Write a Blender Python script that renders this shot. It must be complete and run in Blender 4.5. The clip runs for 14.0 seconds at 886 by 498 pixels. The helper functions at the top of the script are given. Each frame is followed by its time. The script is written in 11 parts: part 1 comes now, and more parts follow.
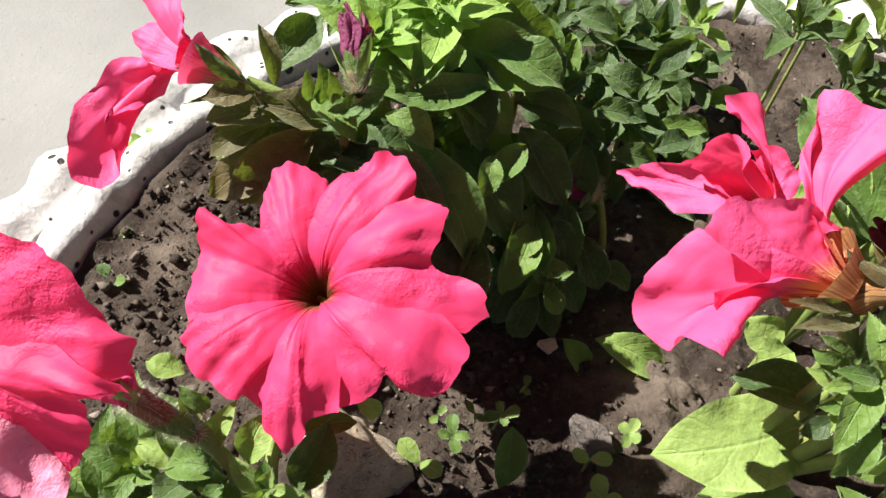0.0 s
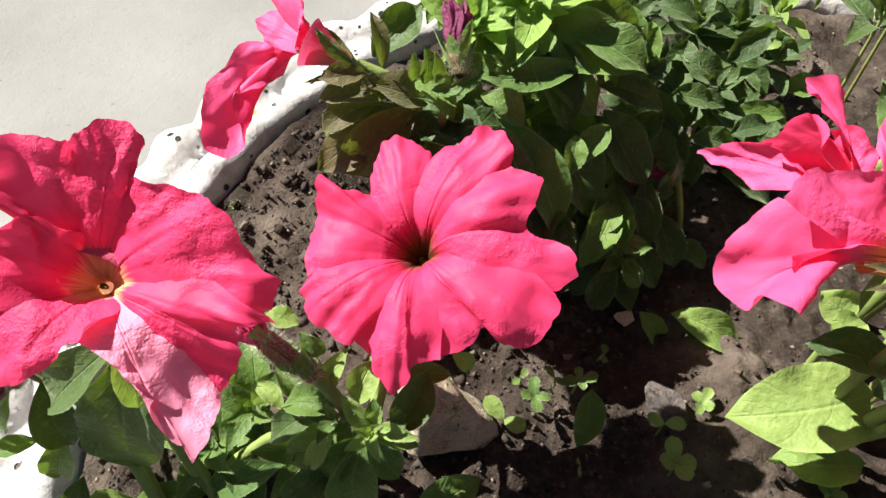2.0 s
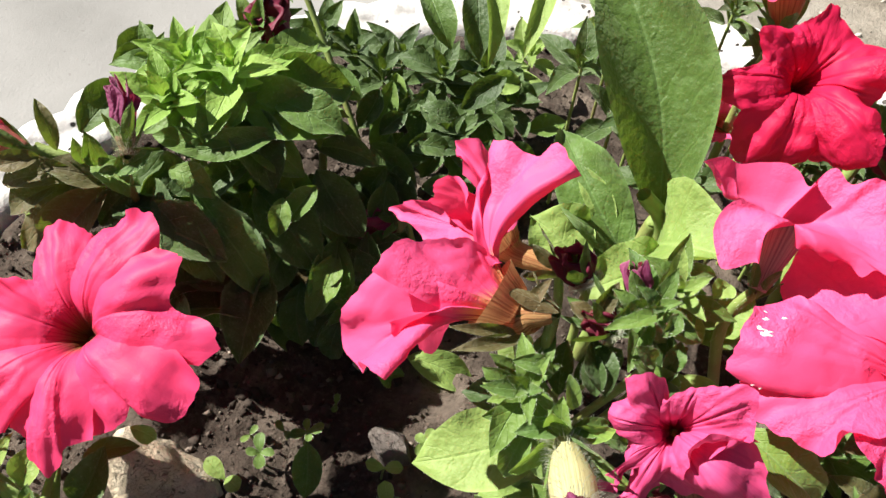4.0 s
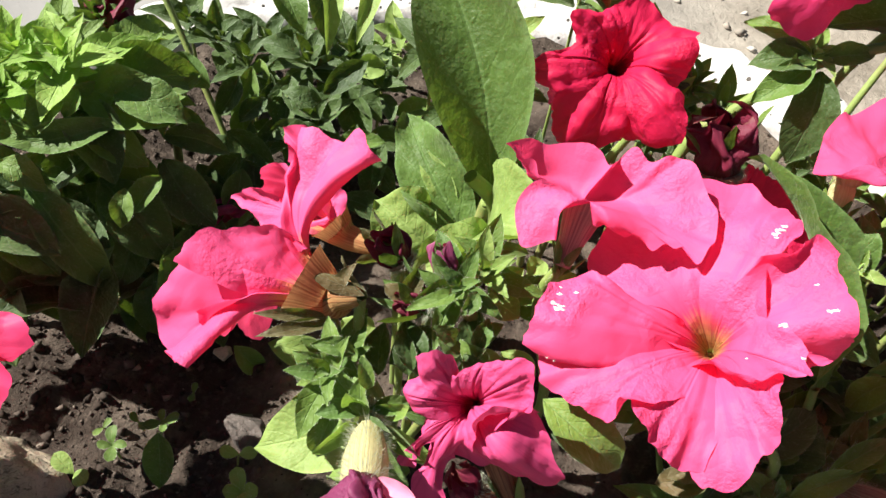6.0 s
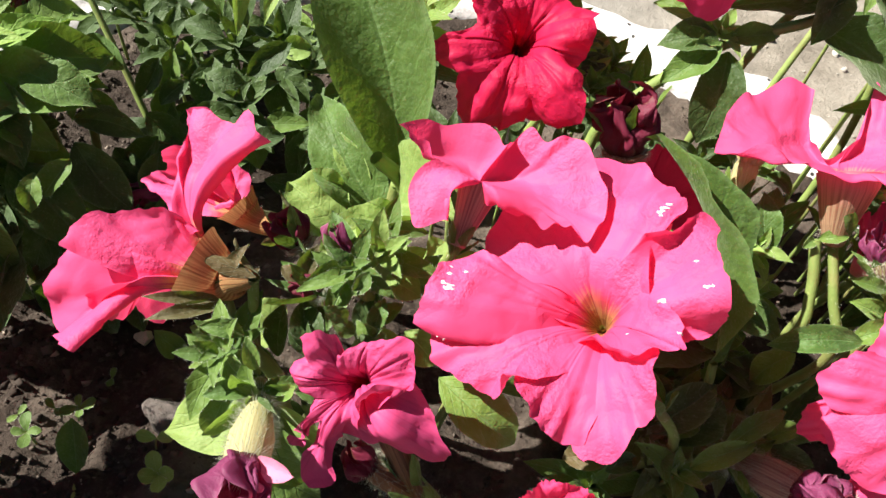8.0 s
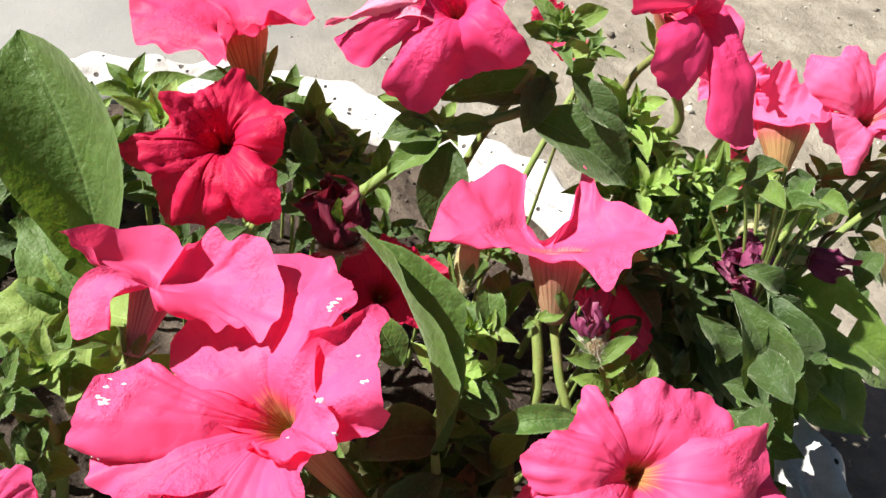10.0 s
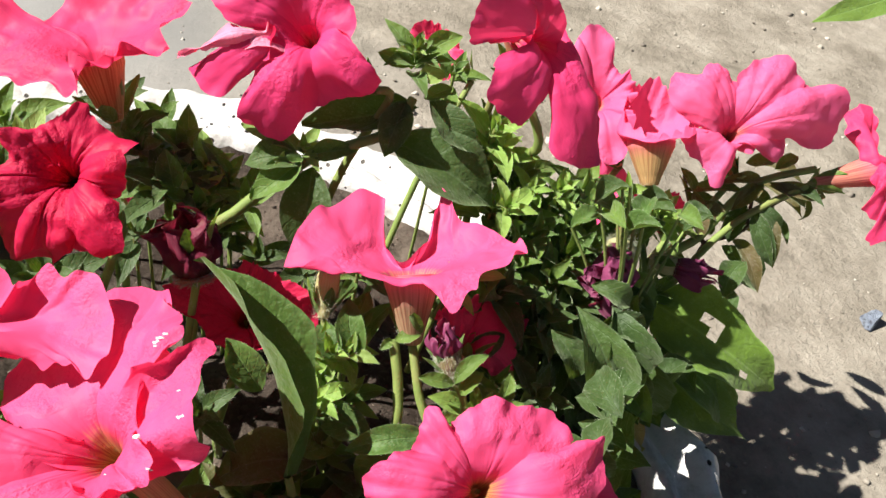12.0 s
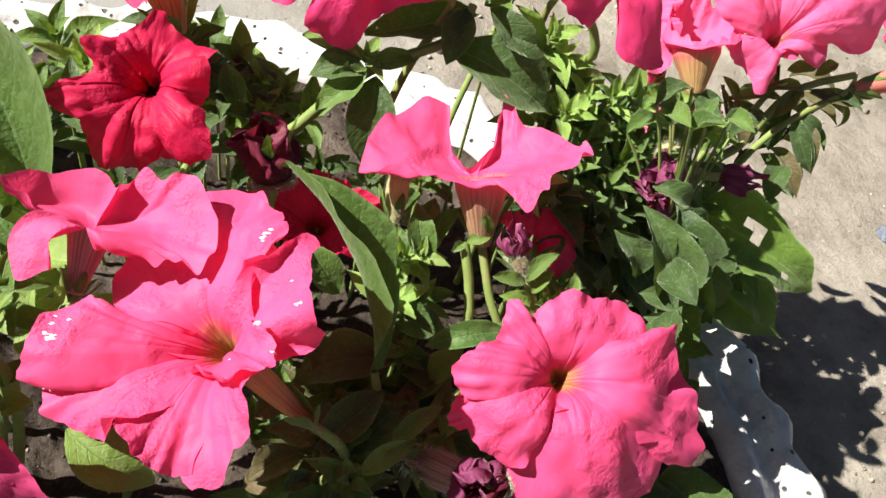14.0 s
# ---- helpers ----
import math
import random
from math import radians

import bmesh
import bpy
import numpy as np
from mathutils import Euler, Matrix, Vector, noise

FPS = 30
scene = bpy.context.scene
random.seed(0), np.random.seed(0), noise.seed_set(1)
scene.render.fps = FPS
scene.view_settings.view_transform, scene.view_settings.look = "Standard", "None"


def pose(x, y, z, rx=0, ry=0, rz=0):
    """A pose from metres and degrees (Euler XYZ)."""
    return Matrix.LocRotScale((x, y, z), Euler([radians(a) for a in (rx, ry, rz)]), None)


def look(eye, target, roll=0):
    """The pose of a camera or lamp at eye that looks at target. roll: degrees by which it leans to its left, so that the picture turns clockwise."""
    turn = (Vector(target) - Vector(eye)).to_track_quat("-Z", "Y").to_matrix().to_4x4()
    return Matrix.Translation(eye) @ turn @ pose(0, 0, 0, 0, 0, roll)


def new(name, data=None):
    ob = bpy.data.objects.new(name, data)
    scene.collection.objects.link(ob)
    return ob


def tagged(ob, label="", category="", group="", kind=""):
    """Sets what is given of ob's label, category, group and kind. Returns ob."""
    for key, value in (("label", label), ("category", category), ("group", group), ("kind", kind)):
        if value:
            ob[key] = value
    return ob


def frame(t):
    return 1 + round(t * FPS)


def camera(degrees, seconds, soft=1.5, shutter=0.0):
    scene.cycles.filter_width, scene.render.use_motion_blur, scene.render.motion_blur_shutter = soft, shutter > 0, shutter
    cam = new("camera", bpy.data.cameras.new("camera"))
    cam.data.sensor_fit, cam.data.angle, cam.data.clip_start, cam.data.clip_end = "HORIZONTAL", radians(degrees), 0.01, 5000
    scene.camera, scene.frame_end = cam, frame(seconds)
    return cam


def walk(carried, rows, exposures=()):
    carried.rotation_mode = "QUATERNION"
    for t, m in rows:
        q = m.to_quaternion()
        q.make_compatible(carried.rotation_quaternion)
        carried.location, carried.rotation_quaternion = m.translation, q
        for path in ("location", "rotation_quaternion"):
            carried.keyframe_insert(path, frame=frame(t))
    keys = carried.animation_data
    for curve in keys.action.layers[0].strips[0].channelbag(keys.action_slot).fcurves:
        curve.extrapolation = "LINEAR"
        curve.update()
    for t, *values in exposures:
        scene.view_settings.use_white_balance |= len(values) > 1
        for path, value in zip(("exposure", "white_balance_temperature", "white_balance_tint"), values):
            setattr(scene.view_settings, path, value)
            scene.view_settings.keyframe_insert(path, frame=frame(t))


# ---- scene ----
cam = camera(60.8, 14.0)
PATH = [
    (0, (-0.003, 0.056, 0.285), (0.052, 1.316, -1.266), 8.5),
    (0.5, (-0.026, 0.05, 0.283), (-0.051, 1.306, -1.272), 6.4),
    (1, (-0.031, 0.04, 0.283), (-0.085, 1.283, -1.283), 5.4),
    (1.5, (-0.035, 0.026, 0.291), (-0.116, 1.265, -1.277), 5.0),
    (2, (-0.013, 0.033, 0.296), (-0.115, 1.267, -1.275), 4.1),
    (2.5, (0.025, 0.03, 0.299), (-0.071, 1.28, -1.259), 2.2),
    (3, (0.05, 0.033, 0.307), (0.01, 1.301, -1.239), 3.1),
    (3.5, (0.057, 0.036, 0.308), (0.069, 1.315, -1.229), 4.7),
    (4, (0.083, 0.048, 0.323), (0.134, 1.325, -1.216), 5.6),
    (4.2, (0.09, 0.049, 0.32), (0.16, 1.328, -1.216), 5.9),
    (6.3, (0.13, 0.044, 0.331), (0.328, 1.28, -1.228), 8.9),
    (6.5, (0.132, 0.042, 0.33), (0.333, 1.276, -1.231), 8.9),
    (7, (0.138, 0.04, 0.331), (0.351, 1.244, -1.253), 9.4),
    (7.5, (0.144, 0.04, 0.328), (0.377, 1.243, -1.253), 10.1),
    (8, (0.152, 0.043, 0.334), (0.413, 1.243, -1.244), 10.9),
    (8.5, (0.169, 0.042, 0.335), (0.455, 1.269, -1.218), 11.1),
    (9, (0.183, 0.042, 0.34), (0.548, 1.284, -1.185), 12.8),
    (9.2, (0.193, 0.043, 0.34), (0.613, 1.315, -1.144), 13.8),
    (11.3, (0.24, 0.036, 0.359), (0.817, 1.376, -1.009), 14.4),
    (11.5, (0.244, 0.037, 0.361), (0.822, 1.373, -1.011), 14.5),
    (12, (0.261, 0.033, 0.364), (0.894, 1.34, -1.011), 15.9),
    (12.5, (0.259, 0.031, 0.366), (0.937, 1.29, -1.033), 16.8),
    (13, (0.246, 0.024, 0.361), (0.921, 1.26, -1.059), 16.7),
    (13.5, (0.232, 0.024, 0.355), (0.892, 1.216, -1.108), 16.8),
    (14, (0.225, 0.025, 0.354), (0.871, 1.206, -1.126), 16.6),
]
walk(cam, [(t, look(eye, target, roll)) for t, eye, target, roll in PATH],
     [(0.0, 1.08), (4.0, 1.06), (7.5, 1.05), (9.0, 1.0), (11.5, 0.82), (13.0, 0.81), (14.0, 0.91)])

# ---- daylight ----
SUN_TO = Vector((-0.65, 0.19, 0.70)).normalized()
sun = new("sun", bpy.data.lights.new("sun", "SUN"))
sun.data.energy, sun.data.angle, sun.data.color = 6.1, radians(0.6), (1.0, 0.95, 0.88)
sun.matrix_world = look(SUN_TO * 5, (0, 0, 0))
world = bpy.data.worlds.new("sky")
scene.world = world
world.use_nodes = True
wn, wl = world.node_tree.nodes, world.node_tree.links
sky = wn.new("ShaderNodeTexSky")
sky.sky_type, sky.sun_disc = "NISHITA", False
sky.sun_elevation = math.asin(SUN_TO.z)
sky.sun_rotation = math.atan2(SUN_TO.x, SUN_TO.y)
wl.new(sky.outputs[0], wn["Background"].inputs[0])
wn["Background"].inputs[1].default_value = 0.024


# ---- materials ----
class Mat:
    """A small wrapper to write node materials briefly."""

    def __init__(self, name):
        self.m = bpy.data.materials.new(name)
        self.m.use_nodes = True
        self.t = self.m.node_tree
        self.b = self.t.nodes["Principled BSDF"]

    def node(self, kind, **sets):
        n = self.t.nodes.new("ShaderNode" + kind)
        for k, v in sets.items():
            n.inputs[k].default_value = v
        return n

    def link(self, a, b):
        self.t.links.new(a, b)

    def noise(self, vec, scale, detail=4.0, rough=0.55):
        n = self.node("TexNoise", Scale=scale, Detail=detail, Roughness=rough)
        if vec is not None:
            self.link(vec, n.inputs["Vector"])
        return n.outputs[0]

    def coords(self, which="Object"):
        return self.t.nodes.new("ShaderNodeTexCoord").outputs[which]

    def scaled(self, vec, s):
        n = self.t.nodes.new("ShaderNodeMapping")
        n.inputs["Scale"].default_value = s
        self.link(vec, n.inputs["Vector"])
        return n.outputs[0]

    def ramp(self, fac, stops):
        n = self.t.nodes.new("ShaderNodeValToRGB")
        while len(n.color_ramp.elements) < len(stops):
            n.color_ramp.elements.new(0.5)
        for e, (p, c) in zip(n.color_ramp.elements, stops):
            e.position, e.color = p, (*c, 1.0) if len(c) == 3 else c
        self.link(fac, n.inputs[0])
        return n.outputs[0]

    def mix(self, fac, a, b, blend="MIX"):
        n = self.t.nodes.new("ShaderNodeMix")
        n.data_type, n.blend_type = "RGBA", blend
        for sock, v in ((n.inputs[0], fac), (n.inputs[6], a), (n.inputs[7], b)):
            if isinstance(v, (int, float)):
                sock.default_value = v
            elif isinstance(v, tuple):
                sock.default_value = (*v, 1.0)
            else:
                self.link(v, sock)
        return n.outputs[2]

    def math(self, op, a, b=0.0):
        n = self.t.nodes.new("ShaderNodeMath")
        n.operation = op
        for sock, v in ((n.inputs[0], a), (n.inputs[1], b)):
            if isinstance(v, (int, float)):
                sock.default_value = v
            else:
                self.link(v, sock)
        return n.outputs[0]

    def bump(self, height, strength, dist, under=None):
        n = self.node("Bump", Strength=strength, Distance=dist)
        self.link(height, n.inputs["Height"])
        if under is not None:
            self.link(under, n.inputs["Normal"])
        return n.outputs[0]

    def finish(self, color=None, rough=0.6, normal=None, spec=0.5, translucent=0.0, tcolor=None):
        b = self.b
        if color is not None:
            if isinstance(color, tuple):
                b.inputs["Base Color"].default_value = (*color, 1)
            else:
                self.link(color, b.inputs["Base Color"])
        if isinstance(rough, (int, float)):
            b.inputs["Roughness"].default_value = rough
        else:
            self.link(rough, b.inputs["Roughness"])
        b.inputs["Specular IOR Level"].default_value = spec
        if normal is not None:
            self.link(normal, b.inputs["Normal"])
        if translucent:
            tr = self.t.nodes.new("ShaderNodeBsdfTranslucent")
            c = tcolor if tcolor is not None else color
            if isinstance(c, tuple):
                tr.inputs[0].default_value = (*c, 1)
            else:
                self.link(c, tr.inputs[0])
            if normal is not None:
                self.link(normal, tr.inputs["Normal"])
            mx = self.t.nodes.new("ShaderNodeMixShader")
            mx.inputs[0].default_value = translucent
            self.link(b.outputs[0], mx.inputs[1])
            self.link(tr.outputs[0], mx.inputs[2])
            self.link(mx.outputs[0], self.t.nodes["Material Output"].inputs[0])
        return self.m


def petal_material(name, col, dark, throat, vein=0.35, crumple=0.5, translucent=0.35, edge=None, eye=1.0, glow=(0.95, 0.05, 0.13), wide=0.21, line=0.9):
    """Petal: fine radial veins, darker towards the throat, puckered surface. UV: u round the flower, v from throat to rim."""
    k = Mat(name)
    uv = k.coords("UV")
    obj = k.coords("Object")
    sep = k.t.nodes.new("ShaderNodeSeparateXYZ")
    k.link(uv, sep.inputs[0])
    v = sep.outputs[1]
    fine = k.noise(k.scaled(uv, (110, 1.6, 1)), 1.0, 3.0)
    patch = k.noise(obj, 38.0, 4.0)
    base = k.mix(k.ramp(patch, [(0.35, (0, 0, 0)), (0.7, (1, 1, 1))]), col, tuple(0.72 * a + 0.28 * b for a, b in zip(col, dark)))
    veins = k.math("MULTIPLY", k.ramp(fine, [(0.52, (0, 0, 0)), (0.66, (1, 1, 1))]), vein * 0.35)
    base = k.mix(veins, base, dark)
    inner = k.ramp(v, [(0.14, (1, 1, 1)), (0.38, (0, 0, 0))])
    streak = k.ramp(fine, [(0.40, (0.25, 0.25, 0.25)), (0.58, (1, 1, 1))])
    base = k.mix(k.math("MULTIPLY", k.math("MULTIPLY", inner, streak), 0.75 * eye), base, tuple(0.8 * c for c in dark))
    deep = k.ramp(k.math("ADD", v, k.math("MULTIPLY", k.math("SUBTRACT", fine, 0.5), 0.22)), [(wide - 0.14, (1, 1, 1)), (wide, (0, 0, 0))])
    lines = k.ramp(fine, [(0.47, (0, 0, 0)), (0.56, (1, 1, 1))])
    base = k.mix(deep, base, k.mix(k.math("MULTIPLY", lines, line), throat, (0.30 * throat[0], 0.17 * throat[1], 0.17 * throat[2])))
    if edge:
        base = k.mix(k.ramp(v, [(0.93, (0, 0, 0)), (1.0, (0.6, 0.6, 0.6))]), base, edge)
    area = k.ramp(k.noise(obj, 42.0, 2.0), [(0.47, (0.03, 0.03, 0.03)), (0.62, (1, 1, 1))])
    pucker = k.math("MULTIPLY", k.noise(obj, 330.0, 4.0, 0.62), area)
    crinkle = k.math("MULTIPLY", k.noise(k.scaled(uv, (70, 9, 1)), 1.0, 3.0), k.ramp(v, [(0.45, (0, 0, 0)), (0.8, (1, 1, 1))]))
    n1 = k.bump(crinkle, crumple * 0.5, 0.0009)
    n2 = k.bump(pucker, min(1.0, crumple * 1.6), 0.0016, n1)
    n3 = k.bump(k.noise(obj, 1500.0, 2.0), 0.12, 0.0004, n2)
    return k.finish(base, 0.56, n3, 0.26, translucent, k.mix(0.6, base, glow))


def leaf_material(name, dark, light, young, translucent=0.3, gloss=0.58):
    """Leaf: paler midrib and side veins, hairy mottled blade. UV: u across, v from base to tip."""
    k = Mat(name)
    uv = k.coords("UV")
    obj = k.coords("Object")
    rnd = k.t.nodes.new("ShaderNodeObjectInfo").outputs["Random"]
    sep = k.t.nodes.new("ShaderNodeSeparateXYZ")
    k.link(uv, sep.inputs[0])
    off = k.math("ABSOLUTE", k.math("SUBTRACT", sep.outputs[0], 0.5))
    mid = k.ramp(off, [(0.0, (1, 1, 1)), (0.035, (0, 0, 0))])
    mott = k.noise(obj, 60.0, 4.0)
    drift = k.math("MULTIPLY", k.math("SUBTRACT", k.noise(obj, 95.0, 3.0), 0.5), 0.16)
    run = k.math("ADD", k.math("SUBTRACT", sep.outputs[1], k.math("MULTIPLY", off, 0.6)), drift)
    side = k.math("FRACT", k.math("MULTIPLY", run, 5.5))
    sidev = k.ramp(k.math("ABSOLUTE", k.math("SUBTRACT", side, 0.5)), [(0.0, (1, 1, 1)), (0.10, (0, 0, 0))])
    base = k.mix(k.ramp(mott, [(0.3, (0, 0, 0)), (0.75, (1, 1, 1))]), dark, light)
    base = k.mix(k.ramp(rnd, [(0.0, (0, 0, 0)), (1.0, (0.75, 0.75, 0.75))]), base, young)
    base = k.mix(k.math("MULTIPLY", mid, 0.40), base, tuple(min(1, 1.5 * c + 0.06) for c in light))
    base = k.mix(k.math("MULTIPLY", k.math("MULTIPLY", sidev, mott), 0.10), base, tuple(min(1, 1.4 * c + 0.03) for c in light))
    blotch = k.ramp(k.noise(obj, 170.0, 4.0, 0.6), [(0.52, (0, 0, 0)), (0.68, (1, 1, 1))])
    base = k.mix(k.math("MULTIPLY", blotch, 0.38), base, tuple(min(1, 1.35 * c + 0.05) for c in light))
    rim = k.ramp(off, [(0.44, (0, 0, 0)), (0.5, (1, 1, 1))])
    base = k.mix(k.math("MULTIPLY", rim, 0.6), base, tuple(min(1, 1.5 * c + 0.05) for c in light))
    speck = k.noise(obj, 900.0, 2.0)
    base = k.mix(k.math("MULTIPLY", k.ramp(speck, [(0.58, (0, 0, 0)), (0.75, (1, 1, 1))]), 0.14), base, (0.45, 0.55, 0.35))
    fine = k.noise(obj, 700.0, 3.0, 0.65)
    n1 = k.bump(k.math("ADD", mid, k.math("MULTIPLY", sidev, 0.30)), 0.45, 0.0010)
    n1.node.invert = True
    n2 = k.bump(fine, 0.3, 0.0005, k.bump(k.noise(obj, 210.0, 3.0), 0.6, 0.0020, n1))
    k.b.inputs["Sheen Weight"].default_value = 0.28
    k.b.inputs["Sheen Tint"].default_value = (0.85, 1.0, 0.65, 1)
    return k.finish(base, gloss, n2, 0.35, translucent, k.mix(0.5, base, (0.35, 0.55, 0.03)))


CORAL, ROSE, CRIMSON = (0.91, 0.066, 0.205), (0.94, 0.118, 0.310), (0.66, 0.016, 0.085)
CORAL_VEIN, ROSE_VEIN = (0.50, 0.010, 0.045), (0.66, 0.028, 0.10)
PINK = petal_material("coral_pink_petal", CORAL, (0.42, 0.009, 0.040), (0.17, 0.10, 0.03), eye=1.5, wide=0.27)
GOLDEN = petal_material("coral_pink_petal_golden_throat", (0.94, 0.106, 0.290), CORAL_VEIN, (0.56, 0.31, 0.11), 0.3, 0.7, eye=0.55, wide=0.25, line=0.7)
YELLOW = petal_material("coral_pink_petal_yellow_throat", CORAL, CORAL_VEIN, (0.80, 0.66, 0.28), 0.3, 0.7, eye=0.2, wide=0.30, line=0.35)
PALE = petal_material("light_pink_petal", ROSE, ROSE_VEIN, (0.60, 0.40, 0.12), 0.25, eye=0.5)
BLUSH = petal_material("pale_sunlit_pink_petal", (0.94, 0.155, 0.36), (0.72, 0.045, 0.15), (0.62, 0.42, 0.16), 0.3, eye=0.35)
RED = petal_material("crimson_petal", CRIMSON, (0.34, 0.003, 0.033), (0.16, 0.07, 0.02), 0.75, 1.0)
MAGENTA = petal_material("fading_magenta_petal", (0.66, 0.075, 0.215), (0.36, 0.018, 0.09), (0.26, 0.04, 0.06), 0.9, 0.9, 0.22, None, 0.4)
DEAD = petal_material("withered_petal", (0.15, 0.016, 0.038), (0.045, 0.008, 0.016), (0.05, 0.02, 0.01), 0.7, 0.9, 0.15, (0.16, 0.07, 0.035))
PURPLE = petal_material("dried_purple_petal", (0.23, 0.048, 0.120), (0.09, 0.014, 0.042), (0.12, 0.05, 0.04), 0.7, 0.9, 0.2, (0.36, 0.16, 0.22))
PINK_DEEP = petal_material("deep_pink_petal", (0.86, 0.062, 0.225), (0.50, 0.012, 0.06), (0.72, 0.55, 0.36), 0.35, eye=0.4)
PINK_LOBE = petal_material("coral_pink_lobe", CORAL, CORAL_VEIN, CORAL, 0.3, eye=0.0)
PALE_LOBE = petal_material("light_pink_lobe", ROSE, ROSE_VEIN, ROSE, 0.25, eye=0.0)
FUNNEL = petal_material("light_pink_petal_tan_funnel", ROSE, ROSE_VEIN, (0.72, 0.34, 0.17), 0.3, 0.4, eye=0.3, wide=0.36)
UNDER_LOBE = petal_material("petal_underside", (0.90, 0.33, 0.48), (0.84, 0.20, 0.34), (0.90, 0.33, 0.48), 0.4, 0.6, 0.3, None, 0.0)
GREEN = leaf_material("petunia_leaf", (0.029, 0.071, 0.010), (0.073, 0.153, 0.024), (0.155, 0.245, 0.037), 0.22)
BROAD = leaf_material("broad_green_leaf", (0.029, 0.070, 0.010), (0.068, 0.140, 0.022), (0.102, 0.178, 0.031), 0.3, 0.5)
# leaf green with shade put into its colour; also used on truly dark leaves
SHADE_DARK = leaf_material("shade_dark_green_leaf", (0.014, 0.035, 0.007), (0.033, 0.072, 0.013), (0.059, 0.108, 0.019), 0.16)
LIME = leaf_material("light_green_leaf", (0.153, 0.257, 0.045), (0.234, 0.347, 0.081), (0.279, 0.387, 0.104), 0.35)
SPRING = leaf_material("young_bright_leaf", (0.17, 0.32, 0.045), (0.26, 0.43, 0.08), (0.34, 0.49, 0.11), 0.38)
SUNLIT = leaf_material("sunlit_green_leaf", (0.075, 0.155, 0.02), (0.15, 0.26, 0.035), (0.17, 0.28, 0.04), 0.35, 0.5)
DRY = leaf_material("dry_yellow_leaf", (0.16, 0.10, 0.02), (0.26, 0.17, 0.035), (0.30, 0.20, 0.04), 0.3)
OLIVE = leaf_material("olive_leaf", (0.050, 0.056, 0.014), (0.105, 0.105, 0.034), (0.15, 0.13, 0.045), 0.22)
BROWN = leaf_material("bronzed_leaf", (0.045, 0.042, 0.012), (0.085, 0.068, 0.022), (0.12, 0.075, 0.028), 0.25)


def tube_material(name, col, vein, top=None):
    """Flower tube: fine lengthwise lines; blushes into the petal colour at its mouth (v = 0)."""
    k = Mat(name)
    uv, obj = k.coords("UV"), k.coords("Object")
    sep = k.t.nodes.new("ShaderNodeSeparateXYZ")
    k.link(uv, sep.inputs[0])
    fine = k.noise(k.scaled(uv, (60, 0.9, 1)), 1.0, 3.0)
    base = k.mix(k.ramp(fine, [(0.44, (0, 0, 0)), (0.60, (1, 1, 1))]), col, vein)
    if top:
        blush = k.math("ADD", sep.outputs[1], k.math("MULTIPLY", k.math("SUBTRACT", fine, 0.5), 0.25))
        base = k.mix(k.ramp(blush, [(0.10, (1, 1, 1)), (0.42, (0, 0, 0))]), base, top)
    n = k.bump(fine, 0.5, 0.0008)
    n2 = k.bump(k.noise(obj, 900.0, 2.0), 0.3, 0.0005, n)
    return k.finish(base, 0.6, n2, 0.3, 0.35)


TUBE = tube_material("flower_tube", (0.70, 0.45, 0.20), (0.56, 0.29, 0.13), (0.88, 0.14, 0.26))
PINKTUBE = tube_material("pink_flower_tube", (0.76, 0.30, 0.22), (0.58, 0.13, 0.12), (0.90, 0.13, 0.28))
OLIVETUBE = tube_material("brownish_veined_tube", (0.62, 0.36, 0.15), (0.40, 0.17, 0.07))
CREAM = tube_material("cream_bud", (0.60, 0.57, 0.30), (0.52, 0.46, 0.22))
GREENTUBE = tube_material("greenish_bud", (0.34, 0.30, 0.13), (0.26, 0.10, 0.13))
RIBTUBE = tube_material("tan_ribbed_tube", (0.62, 0.40, 0.24), (0.42, 0.20, 0.12), (0.84, 0.20, 0.28))
TANTUBE = tube_material("pale_brown_hairy_tube", (0.52, 0.38, 0.27), (0.33, 0.19, 0.16))
DRYTUBE = tube_material("brownish_bud", (0.36, 0.19, 0.10), (0.20, 0.09, 0.06))


def stem_material():
    k = Mat("hairy_stem")
    obj = k.coords("Object")
    c = k.mix(k.noise(obj, 130.0, 3.0), (0.13, 0.21, 0.045), (0.27, 0.33, 0.10))
    c = k.mix(k.math("MULTIPLY", k.ramp(k.noise(obj, 40.0), [(0.5, (0, 0, 0)), (0.7, (1, 1, 1))]), 0.5), c, (0.20, 0.10, 0.06))
    return k.finish(c, 0.6, k.bump(k.noise(obj, 1200.0, 2.0), 0.5, 0.0006), 0.3)


STEM = stem_material()


def soil_material():
    k = Mat("dark_soil")
    obj = k.coords("Object")
    a = k.noise(obj, 14.0, 6.0, 0.65)
    c = k.ramp(a, [(0.30, (0.024, 0.017, 0.013)), (0.50, (0.056, 0.043, 0.034)), (0.72, (0.20, 0.162, 0.128))])
    grit = k.noise(obj, 260.0, 5.0, 0.7)
    c = k.mix(k.math("MULTIPLY", k.ramp(grit, [(0.50, (0, 0, 0)), (0.75, (1, 1, 1))]), 0.45), c, (0.19, 0.152, 0.12))
    n1 = k.bump(k.noise(obj, 120.0, 7.0, 0.70), 0.8, 0.006)
    n2 = k.bump(grit, 0.6, 0.0018, n1)
    return k.finish(c, 0.95, n2, 0.15)


